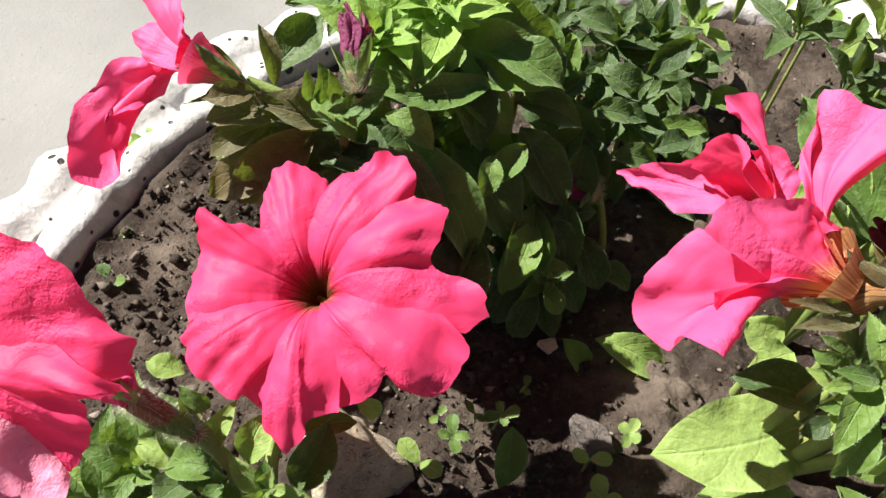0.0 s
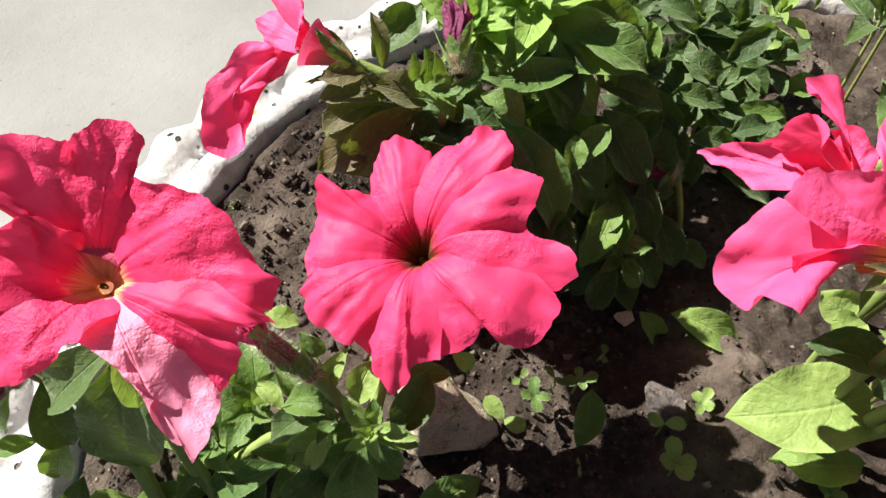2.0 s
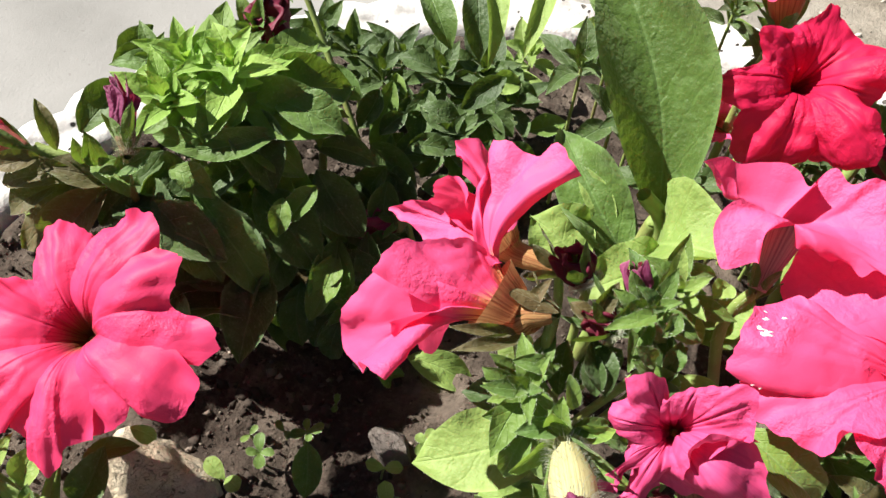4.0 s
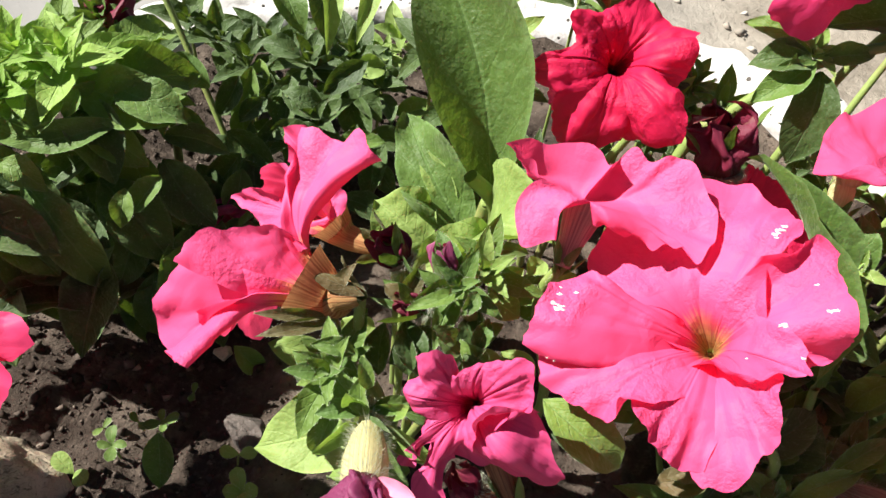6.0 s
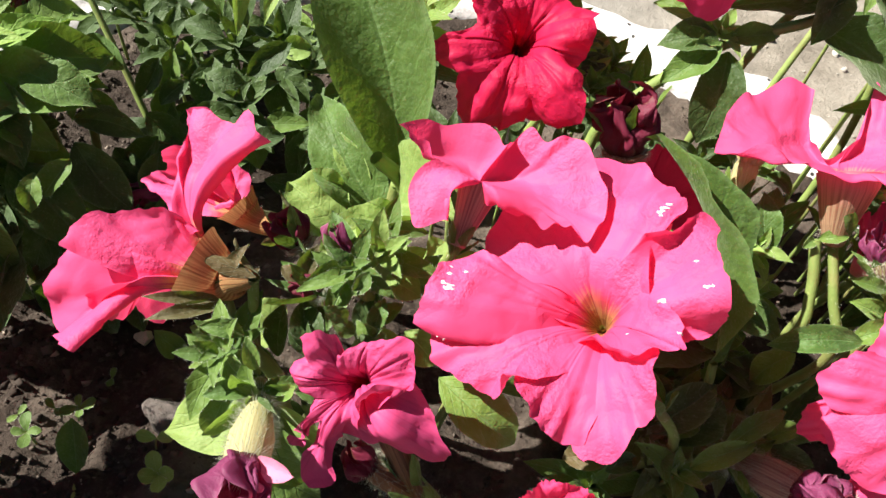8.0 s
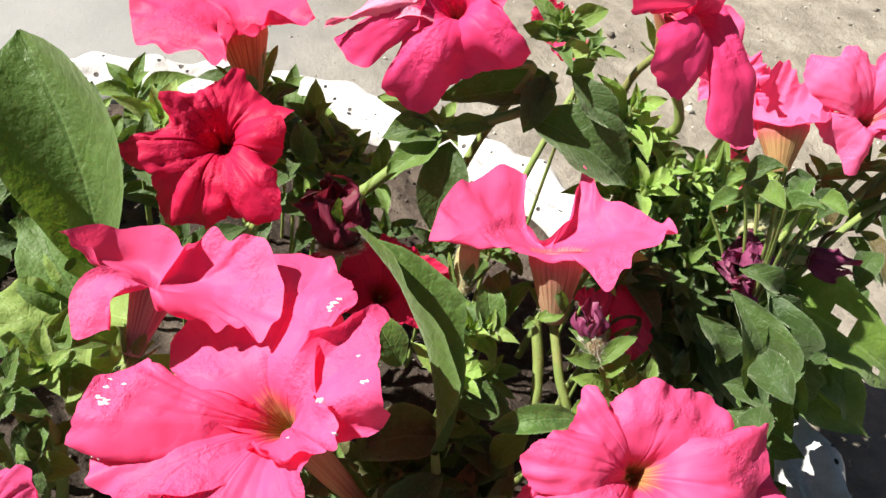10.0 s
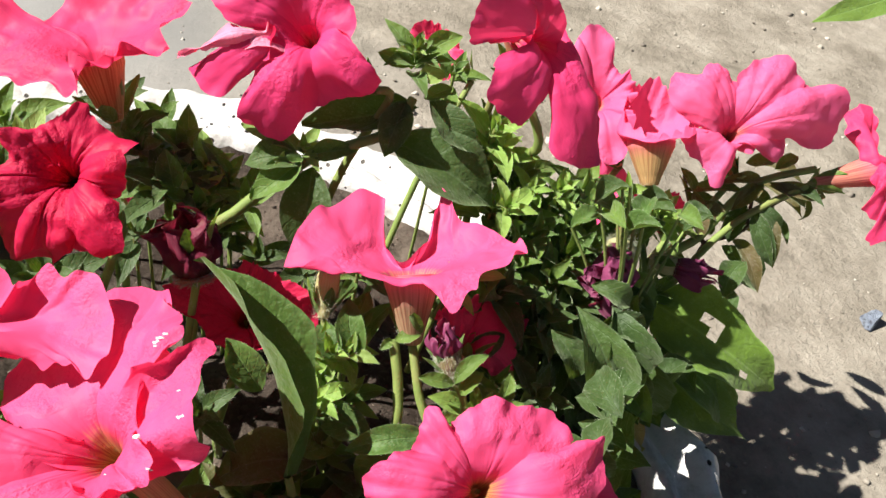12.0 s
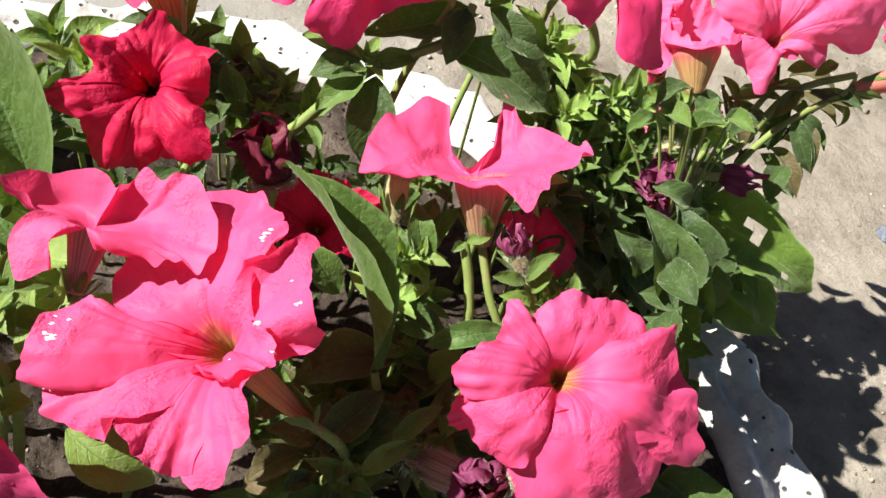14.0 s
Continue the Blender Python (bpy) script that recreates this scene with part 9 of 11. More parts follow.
leaf(plant_i, (0.4551, 0.2436, 0.0747), (0.4267, 0.2426, 0.0749), 0.0215, SHADE_DARK, up=(-0.3569, -0.3391, 0.8704))
leaf(plant_i, (0.4834, 0.2392, 0.0565), (0.467, 0.2339, 0.0451), 0.0257, SHADE_DARK, up=(-0.3774, -0.313, 0.8715))
leaf(plant_i, (0.4881, 0.253, 0.0695), (0.4766, 0.2394, 0.0469), 0.0257, SHADE_DARK, up=(-0.3869, -0.3352, 0.859))
leaf(plant_i, (0.5046, 0.2372, 0.0506), (0.4955, 0.2227, 0.0215), 0.0296, SHADE_DARK, up=(-0.3959, -0.3005, 0.8677))
leaf(plant_i, (0.4843, 0.2334, 0.0319), (0.4941, 0.2155, 0.0084), 0.0266, SHADE_DARK, up=(-0.3636, -0.2922, 0.8845))
leaf(plant_i, (0.4668, 0.2372, 0.0408), (0.4759, 0.2175, 0.0156), 0.0260, SHADE_DARK, up=(-0.3495, -0.3067, 0.8853))
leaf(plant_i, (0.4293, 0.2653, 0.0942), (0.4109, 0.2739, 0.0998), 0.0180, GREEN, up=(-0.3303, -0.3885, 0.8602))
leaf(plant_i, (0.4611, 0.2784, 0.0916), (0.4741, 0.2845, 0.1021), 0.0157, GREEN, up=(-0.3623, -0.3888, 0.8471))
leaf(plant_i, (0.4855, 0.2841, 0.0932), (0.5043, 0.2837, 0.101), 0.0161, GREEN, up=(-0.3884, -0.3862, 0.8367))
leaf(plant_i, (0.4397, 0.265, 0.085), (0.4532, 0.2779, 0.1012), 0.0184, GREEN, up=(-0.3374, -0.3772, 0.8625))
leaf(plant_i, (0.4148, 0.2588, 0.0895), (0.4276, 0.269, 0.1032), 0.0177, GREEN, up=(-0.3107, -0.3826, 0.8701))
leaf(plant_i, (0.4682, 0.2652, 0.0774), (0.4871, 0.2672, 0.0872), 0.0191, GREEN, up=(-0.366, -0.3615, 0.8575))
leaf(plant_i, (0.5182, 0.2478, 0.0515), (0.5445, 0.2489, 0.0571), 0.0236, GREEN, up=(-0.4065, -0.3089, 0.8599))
rosette(plant_i, (0.4545, 0.2483, 0.0646), (0.2, -0.3, 0.9), 0.034, 8, SHADE_DARK, 0.95, 91, wide=0.42)
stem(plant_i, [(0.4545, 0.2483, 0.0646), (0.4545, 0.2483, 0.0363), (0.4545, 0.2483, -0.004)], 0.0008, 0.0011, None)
rosette(plant_i, (0.4769, 0.2419, 0.049), (0.2, -0.3, 0.9), 0.034, 8, SHADE_DARK, 0.95, 92, wide=0.42)
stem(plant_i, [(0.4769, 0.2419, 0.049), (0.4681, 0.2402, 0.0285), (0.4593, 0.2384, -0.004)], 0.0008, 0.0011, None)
rosette(plant_i, (0.4287, 0.235, 0.0697), (0.2, -0.3, 0.9), 0.034, 8, SHADE_DARK, 0.95, 93, wide=0.42)
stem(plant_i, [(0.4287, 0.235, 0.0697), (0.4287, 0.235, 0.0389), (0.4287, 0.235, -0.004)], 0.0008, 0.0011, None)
rosette(plant_i, (0.408, 0.2354, 0.0813), (0.2, -0.3, 0.9), 0.03, 8, SHADE_DARK, 0.95, 94, wide=0.42)
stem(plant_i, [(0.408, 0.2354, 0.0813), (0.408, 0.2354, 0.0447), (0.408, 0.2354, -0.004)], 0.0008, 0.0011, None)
rosette(plant_i, (0.4644, 0.2589, 0.0706), (0.2, -0.3, 0.9), 0.03, 8, SHADE_DARK, 0.95, 95, wide=0.42)
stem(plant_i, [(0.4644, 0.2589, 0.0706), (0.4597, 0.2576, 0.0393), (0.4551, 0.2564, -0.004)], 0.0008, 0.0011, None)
rosette(plant_i, (0.4905, 0.2542, 0.058), (0.2, -0.3, 0.9), 0.03, 8, SHADE_DARK, 0.95, 96, wide=0.42)
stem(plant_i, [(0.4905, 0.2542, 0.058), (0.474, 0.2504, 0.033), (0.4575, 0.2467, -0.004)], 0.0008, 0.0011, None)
rosette(plant_i, (0.4463, 0.2309, 0.0472), (0.2, -0.3, 0.9), 0.034, 8, SHADE_DARK, 0.95, 97, wide=0.42)
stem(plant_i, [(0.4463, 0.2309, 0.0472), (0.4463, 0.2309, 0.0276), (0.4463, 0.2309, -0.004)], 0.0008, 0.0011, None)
rosette(plant_i, (0.4715, 0.2287, 0.0294), (0.2, -0.3, 0.9), 0.034, 8, SHADE_DARK, 0.95, 98, wide=0.42)
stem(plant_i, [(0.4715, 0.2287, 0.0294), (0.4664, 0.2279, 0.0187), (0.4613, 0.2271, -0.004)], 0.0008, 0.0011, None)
rosette(plant_i, (0.5005, 0.2371, 0.0352), (0.2, -0.3, 0.9), 0.032, 8, SHADE_DARK, 0.95, 99, wide=0.42)
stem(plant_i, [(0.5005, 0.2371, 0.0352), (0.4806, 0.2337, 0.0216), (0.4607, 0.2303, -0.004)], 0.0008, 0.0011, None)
rosette(plant_i, (0.4162, 0.2213, 0.0601), (0.2, -0.3, 0.9), 0.03, 8, SHADE_DARK, 0.95, 100, wide=0.42)
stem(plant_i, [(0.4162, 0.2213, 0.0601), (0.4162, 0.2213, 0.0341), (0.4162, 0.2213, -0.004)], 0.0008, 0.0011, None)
# flower behind the hanging one
flower((0.4853, 0.3525, 0.1501), (-0.2516, -0.4528, 0.8554), (0.5026, 0.3328, 0.1122),
       [(21, 0.019, 0.004), (48, 0.018, 0.004), (87, 0.022, 0.000), (95, 0.033, 0.002), (110, 0.040, 0.006), (123, 0.038, 0.006), (146, 0.028, 0.004), (185, 0.015, 0.000), (264, 0.025, -0.004), (290, 0.040, -0.006), (305, 0.039, -0.004), (321, 0.028, -0.002), (342, 0.017, 0.000)],
       BLUSH, TUBE, "pink ruffled petunia flower behind a hanging bloom",
       ((0.48, 0.33, 0.05), (0.44, 0.27, 0), ), throat=0.004, ruffle=0.003)
# shaded flower low in the outer branch
flower((0.495, 0.32, 0.097), (-0.2074, -0.5185, 0.8296), (0.5091, 0.3046, 0.0828),
       [(3, 0.019, 0.000), (62, 0.023, 0.000), (107, 0.025, 0.000), (173, 0.020, 0.000), (229, 0.018, -0.000), (301, 0.018, 0.000)],
       PALE, TUBE, "pale pink flower in the shade of the outer branch",
       ((0.48, 0.29, 0.05), (0.45, 0.26, 0), ))
# dim flower under the outer branch
flower((0.5432, 0.3191, 0.091), (-0.1054, -0.527, 0.8433), (0.537, 0.3053, 0.0755),
       [(40, 0.013, 0.000), (139, 0.012, 0.000), (186, 0.023, 0.000), (219, 0.020, 0.000), (276, 0.014, 0.000), (346, 0.016, 0.000)],
       PINK, TUBE, "pink flower half hidden under the outer branch",
       ((0.5, 0.28, 0.05), (0.45, 0.25, 0), ))
rosette(plant_i, (0.4079, 0.2571, 0.1162), (0.1, -0.4, 0.9), 0.0304, 9, GREEN, 0.9, 101, wide=0.4)
stem(plant_i, [(0.4079, 0.2571, 0.1162), (0.4079, 0.2571, 0.0621), (0.4079, 0.2571, -0.004)], 0.0008, 0.0011, None)
rosette(plant_i, (0.4273, 0.252, 0.1098), (0.1, -0.4, 0.9), 0.0304, 9, GREEN, 0.9, 102, wide=0.4)
stem(plant_i, [(0.4273, 0.252, 0.1098), (0.4273, 0.252, 0.0589), (0.4273, 0.252, -0.004)], 0.0008, 0.0011, None)
rosette(plant_i, (0.4391, 0.2614, 0.1157), (0.1, -0.4, 0.9), 0.0285, 9, GREEN, 0.9, 103, wide=0.4)
stem(plant_i, [(0.4391, 0.2614, 0.1157), (0.4363, 0.2606, 0.0618), (0.4334, 0.2597, -0.004)], 0.0008, 0.0011, None)
rosette(plant_i, (0.421, 0.2695, 0.121), (0.1, -0.4, 0.9), 0.0285, 9, GREEN, 0.9, 104, wide=0.4)
stem(plant_i, [(0.421, 0.2695, 0.121), (0.421, 0.2695, 0.0645), (0.421, 0.2695, -0.004)], 0.0008, 0.0011, None)
rosette(plant_i, (0.3982, 0.2449, 0.1117), (0.1, -0.4, 0.9), 0.0285, 9, SHADE_DARK, 0.9, 105, wide=0.4)
stem(plant_i, [(0.3982, 0.2449, 0.1117), (0.3982, 0.2449, 0.0599), (0.3982, 0.2449, -0.004)], 0.0008, 0.0011, None)
rosette(plant_i, (0.4488, 0.251, 0.1048), (0.1, -0.4, 0.9), 0.0304, 9, SHADE_DARK, 0.9, 106, wide=0.4)
stem(plant_i, [(0.4488, 0.251, 0.1048), (0.4427, 0.2495, 0.0564), (0.4366, 0.2479, -0.004)], 0.0008, 0.0011, None)
rosette(plant_i, (0.4203, 0.236, 0.1007), (0.1, -0.4, 0.9), 0.0323, 9, SHADE_DARK, 0.9, 107, wide=0.4)
stem(plant_i, [(0.4203, 0.236, 0.1007), (0.4203, 0.236, 0.0544), (0.4203, 0.236, -0.004)], 0.0008, 0.0011, None)
rosette(plant_i, (0.4424, 0.2448, 0.0971), (0.1, -0.4, 0.9), 0.0323, 9, SHADE_DARK, 0.9, 108, wide=0.4)
stem(plant_i, [(0.4424, 0.2448, 0.0971), (0.44, 0.2443, 0.0526), (0.4377, 0.2437, -0.004)], 0.0008, 0.0011, None)
rosette(plant_i, (0.4129, 0.277, 0.1166), (0.1, -0.4, 0.9), 0.0266, 9, GREEN, 0.9, 109, wide=0.4)
stem(plant_i, [(0.4129, 0.277, 0.1166), (0.4129, 0.277, 0.0623), (0.4129, 0.277, -0.004)], 0.0008, 0.0011, None)
rosette(plant_i, (0.4579, 0.2956, 0.1285), (0.1, -0.4, 0.9), 0.0266, 9, GREEN, 0.9, 110, wide=0.4)
stem(plant_i, [(0.4579, 0.2956, 0.1285), (0.4417, 0.2892, 0.0683), (0.4255, 0.2828, -0.004)], 0.0008, 0.0011, None)
rosette(plant_i, (0.4391, 0.2825, 0.1291), (0.1, -0.4, 0.9), 0.0266, 9, GREEN, 0.9, 111, wide=0.4)
stem(plant_i, [(0.4391, 0.2825, 0.1291), (0.4332, 0.2803, 0.0686), (0.4272, 0.2781, -0.004)], 0.0008, 0.0011, None)
rosette(plant_i, (0.4009, 0.2819, 0.1315), (0.1, -0.4, 0.9), 0.0247, 9, GREEN, 0.9, 112, wide=0.4)
stem(plant_i, [(0.4009, 0.2819, 0.1315), (0.4009, 0.2819, 0.0697), (0.4009, 0.2819, -0.004)], 0.0008, 0.0011, None)
rosette(plant_i, (0.4211, 0.2986, 0.1348), (0.1, -0.4, 0.9), 0.0247, 9, GREEN, 0.9, 113, wide=0.4)
stem(plant_i, [(0.4211, 0.2986, 0.1348), (0.4201, 0.2981, 0.0714), (0.4191, 0.2976, -0.004)], 0.0008, 0.0011, None)
rosette(plant_i, (0.4563, 0.27, 0.1119), (0.1, -0.4, 0.9), 0.0285, 9, GREEN, 0.9, 114, wide=0.4)
stem(plant_i, [(0.4563, 0.27, 0.1119), (0.4444, 0.2663, 0.0599), (0.4325, 0.2626, -0.004)], 0.0008, 0.0011, None)
# added leaves, hidden below the open flower, to shade the rim
leaf(plant_f, (0.4012, 0.167, 0.0361), (0.4317, 0.1497, 0.0374), 0.0211, SHADE_DARK)
leaf(plant_f, (0.3834, 0.0754, 0.0034), (0.3961, 0.108, 0.0194), 0.0199, SHADE_DARK)
leaf(plant_f, (0.3846, 0.1869, 0.0628), (0.4083, 0.2126, 0.0725), 0.0219, SHADE_DARK)
leaf(plant_f, (0.3955, 0.0773, 0.0389), (0.4253, 0.059, 0.0604), 0.0185, SHADE_DARK)
leaf(plant_f, (0.3956, 0.1744, 0.0159), (0.4159, 0.2029, 0.0373), 0.0181, SHADE_DARK)
leaf(plant_f, (0.3968, 0.0701, 0.0352), (0.4314, 0.0648, 0.0402), 0.0206, SHADE_DARK)
leaf(plant_f, (0.4013, 0.108, 0.0104), (0.4324, 0.124, 0.0214), 0.0244, SHADE_DARK)
leaf(plant_f, (0.3756, 0.1084, 0.056), (0.4106, 0.109, 0.0684), 0.0199, SHADE_DARK)
leaf(plant_f, (0.3657, 0.182, 0.006), (0.3893, 0.2078, 0.015), 0.0256, SHADE_DARK)
leaf(plant_f, (0.383, 0.1824, 0.0389), (0.4114, 0.1619, 0.0571), 0.0234, SHADE_DARK)
leaf(plant_f, (0.3958, 0.1257, 0.0155), (0.4288, 0.1373, 0.0182), 0.0235, SHADE_DARK)
leaf(plant_f, (0.3936, 0.1152, 0.0559), (0.4196, 0.0917, 0.0655), 0.0244, SHADE_DARK)
leaf(plant_f, (0.3821, 0.1556, 0.0429), (0.3993, 0.1861, 0.0672), 0.0238, SHADE_DARK)
leaf(plant_f, (0.4014, 0.0883, 0.0499), (0.4249, 0.1143, 0.0597), 0.0224, SHADE_DARK)
leaf(plant_f, (0.3866, 0.185, 0.0222), (0.4206, 0.1769, 0.0222), 0.0214, SHADE_DARK)
leaf(plant_f, (0.3934, 0.1822, 0.0647), (0.4255, 0.1681, 0.0889), 0.0195, SHADE_DARK)
leaf(plant_f, (0.402, 0.0889, 0.0284), (0.4203, 0.059, 0.0494), 0.0246, SHADE_DARK)
leaf(plant_f, (0.3713, 0.1333, 0.0181), (0.4063, 0.1326, 0.0316), 0.0189, SHADE_DARK)
leaf(plant_f, (0.4039, 0.1034, 0.0313), (0.4209, 0.0729, 0.0314), 0.0196, SHADE_DARK)
leaf(plant_f, (0.3804, 0.1814, 0.0623), (0.4153, 0.1797, 0.0734), 0.0233, SHADE_DARK)
leaf(plant_f, (0.4036, 0.1105, 0.0556), (0.4376, 0.1021, 0.0701), 0.0239, SHADE_DARK)
leaf(plant_f, (0.3876, 0.1529, 0.0488), (0.4007, 0.1204, 0.0498), 0.0192, SHADE_DARK)
leaf(plant_f, (0.3746, 0.0944, 0.0034), (0.4019, 0.0724, 0.0182), 0.0251, SHADE_DARK)
leaf(plant_f, (0.3807, 0.114, 0.0292), (0.4125, 0.1286, 0.0484), 0.0255, SHADE_DARK)
leaf(plant_f, (0.3819, 0.1548, 0.0239), (0.4068, 0.1794, 0.0296), 0.0250, SHADE_DARK)
leaf(plant_f, (0.3877, 0.157, 0.0374), (0.4194, 0.1421, 0.0496), 0.0184, SHADE_DARK)
# filler leaves in darkened green, standing for deep shade inside the bush
leaf(plant_b, (0.0261, 0.2612, 0.0348), (0.027, 0.2419, 0.0071), 0.0172, SHADE_DARK, bend=0.03, wavy=0.06, up=(0.0428, -0.4084, 0.9118))
leaf(plant_b, (0.0309, 0.2946, 0.0389), (0.0504, 0.2726, 0.0211), 0.0187, SHADE_DARK, bend=0.15, wavy=0.06, up=(0.033, -0.4505, 0.8922))
leaf(plant_b, (0.0512, 0.2609, 0.0233), (0.0582, 0.2373, 0.0085), 0.0134, SHADE_DARK, bend=-0.04, wavy=0.06, up=(-0.002, -0.3973, 0.9177))
leaf(plant_b, (0.0571, 0.3188, 0.0553), (0.0725, 0.3081, 0.0354), 0.0150, SHADE_DARK, bend=0.03, wavy=0.06, up=(-0.0122, -0.492, 0.8705))
leaf(plant_b, (0.0299, 0.2897, 0.0482), (0.0362, 0.2654, 0.0162), 0.0146, SHADE_DARK, bend=-0.04, wavy=0.06, up=(0.0357, -0.4548, 0.8899))
leaf(plant_b, (-0.0029, 0.2912, 0.0573), (-0.0199, 0.2696, 0.0452), 0.0142, SHADE_DARK, bend=-0.08, wavy=0.06, up=(0.0948, -0.4628, 0.8814))
leaf(plant_b, (-0.0025, 0.2965, 0.0419), (-0.0303, 0.2773, 0.0178), 0.0153, SHADE_DARK, bend=0.13, wavy=0.06, up=(0.0902, -0.4524, 0.8872))
leaf(plant_b, (0.0177, 0.2696, 0.0302), (0.0142, 0.2499, 0.0015), 0.0139, SHADE_DARK, bend=0.11, wavy=0.06, up=(0.0564, -0.4132, 0.9089))
leaf(plant_b, (0.0219, 0.3076, 0.037), (0.0368, 0.2801, 0.0105), 0.0171, SHADE_DARK, bend=-0.01, wavy=0.06, up=(0.0472, -0.4613, 0.886))
leaf(plant_b, (-0.016, 0.2961, 0.0563), (0.0111, 0.2788, 0.046), 0.0164, SHADE_DARK, bend=-0.06, wavy=0.06, up=(0.1166, -0.4647, 0.8778))
leaf(plant_b, (0.062, 0.3138, 0.0633), (0.0456, 0.305, 0.043), 0.0163, SHADE_DARK, bend=-0.1, wavy=0.06, up=(-0.0213, -0.4959, 0.8681))
leaf(plant_b, (0.041, 0.3068, 0.054), (0.0633, 0.28, 0.0349), 0.0206, SHADE_DARK, bend=0.03, wavy=0.06, up=(0.0158, -0.479, 0.8776))
leaf(plant_b, (-0.0061, 0.3001, 0.0395), (-0.0134, 0.2808, 0.0192), 0.0162, SHADE_DARK, bend=-0.0, wavy=0.06, up=(0.0953, -0.4532, 0.8863))
leaf(plant_b, (0.0442, 0.2714, 0.0305), (0.0507, 0.2601, 0.0042), 0.0159, SHADE_DARK, bend=0.03, wavy=0.06, up=(0.0102, -0.4168, 0.9089))
leaf(plant_b, (0.0311, 0.2864, 0.0341), (0.0187, 0.2728, 0.0078), 0.0158, SHADE_DARK, bend=0.02, wavy=0.06, up=(0.0326, -0.4369, 0.8989))
leaf(plant_b, (0.0664, 0.3232, 0.055), (0.0729, 0.2967, 0.0352), 0.0206, SHADE_DARK, bend=0.03, wavy=0.06, up=(-0.028, -0.4955, 0.8681))
leaf(plant_b, (-0.0006, 0.3061, 0.0413), (0.0107, 0.2868, 0.0071), 0.0137, SHADE_DARK, bend=0.14, wavy=0.06, up=(0.0856, -0.4619, 0.8828))
leaf(plant_b, (0.0399, 0.3147, 0.0536), (0.0603, 0.2945, 0.0401), 0.0137, SHADE_DARK, bend=-0.06, wavy=0.06, up=(0.0174, -0.4863, 0.8736))
leaf(plant_b, (0.0051, 0.2599, 0.0348), (0.0245, 0.2554, 0.0167), 0.0197, SHADE_DARK, bend=-0.1, wavy=0.06, up=(0.0802, -0.4049, 0.9108))
leaf(plant_b, (0.0637, 0.3058, 0.0609), (0.0637, 0.2861, 0.0414), 0.0205, SHADE_DARK, bend=0.04, wavy=0.06, up=(-0.0243, -0.4854, 0.874))
leaf(plant_b, (0.0302, 0.3104, 0.0473), (0.0052, 0.297, 0.0233), 0.0142, SHADE_DARK, bend=0.07, wavy=0.06, up=(0.0338, -0.4751, 0.8793))
leaf(plant_b, (0.0257, 0.2768, 0.0382), (0.0413, 0.2588, 0.0145), 0.0136, SHADE_DARK, bend=-0.05, wavy=0.06, up=(0.0429, -0.4301, 0.9018))
leaf(plant_b, (0.0043, 0.2665, 0.0176), (0.0246, 0.2503, -0.0119), 0.0212, SHADE_DARK, bend=0.1, wavy=0.06, up=(0.0776, -0.3962, 0.9149))
leaf(plant_b, (0.0097, 0.2867, 0.0342), (0.038, 0.2726, 0.0149), 0.0174, SHADE_DARK, bend=0.08, wavy=0.06, up=(0.0692, -0.4356, 0.8975))
leaf(plant_b, (-0.0189, 0.3169, 0.0441), (-0.0043, 0.2977, 0.0259), 0.0144, SHADE_DARK, bend=0.04, wavy=0.06, up=(0.1147, -0.4725, 0.8738))
leaf(plant_b, (-0.018, 0.2958, 0.0551), (0.0066, 0.2838, 0.0285), 0.0203, SHADE_DARK, bend=0.01, wavy=0.06, up=(0.1198, -0.4628, 0.8783))
leaf(plant_b, (-0.0166, 0.2981, 0.0466), (-0.0051, 0.2792, 0.0151), 0.0191, SHADE_DARK, bend=0.02, wavy=0.06, up=(0.1147, -0.4567, 0.8822))
leaf(plant_b, (0.0018, 0.2712, 0.0101), (0.0225, 0.2623, -0.0117), 0.0190, SHADE_DARK, bend=0.14, wavy=0.06, up=(0.0799, -0.3945, 0.9154))
leaf(plant_b, (-0.0213, 0.3054, 0.0566), (-0.0201, 0.2799, 0.0288), 0.0175, SHADE_DARK, bend=-0.04, wavy=0.06, up=(0.1239, -0.4736, 0.872))
leaf(plant_b, (0.0394, 0.2964, 0.0273), (0.0576, 0.2814, 0.0122), 0.0166, SHADE_DARK, bend=0.01, wavy=0.06, up=(0.0177, -0.441, 0.8973))
leaf(plant_b, (0.0524, 0.3336, 0.059), (0.0767, 0.3215, 0.0437), 0.0176, SHADE_DARK, bend=-0.05, wavy=0.06, up=(-0.0041, -0.5094, 0.8605))
leaf(plant_b, (0.0489, 0.2666, 0.0305), (0.072, 0.256, 0.0046), 0.0141, SHADE_DARK, bend=0.11, wavy=0.06, up=(0.002, -0.4112, 0.9115))
leaf(plant_b, (0.0562, 0.3052, 0.0403), (0.0673, 0.2789, 0.0228), 0.0144, SHADE_DARK, bend=0.07, wavy=0.06, up=(-0.0105, -0.4632, 0.8862))
leaf(plant_b, (0.0312, 0.2951, 0.0285), (0.0438, 0.2805, 0.0107), 0.0155, SHADE_DARK, bend=-0.06, wavy=0.06, up=(0.0316, -0.4405, 0.8972))
leaf(plant_b, (0.0065, 0.2726, 0.0308), (0.0173, 0.2611, 0.0031), 0.0172, SHADE_DARK, bend=-0.06, wavy=0.06, up=(0.0755, -0.4162, 0.9061))
leaf(plant_b, (0.0592, 0.2786, 0.0256), (0.0618, 0.2562, -0.0009), 0.0142, SHADE_DARK, bend=0.15, wavy=0.06, up=(-0.0158, -0.4201, 0.9073))
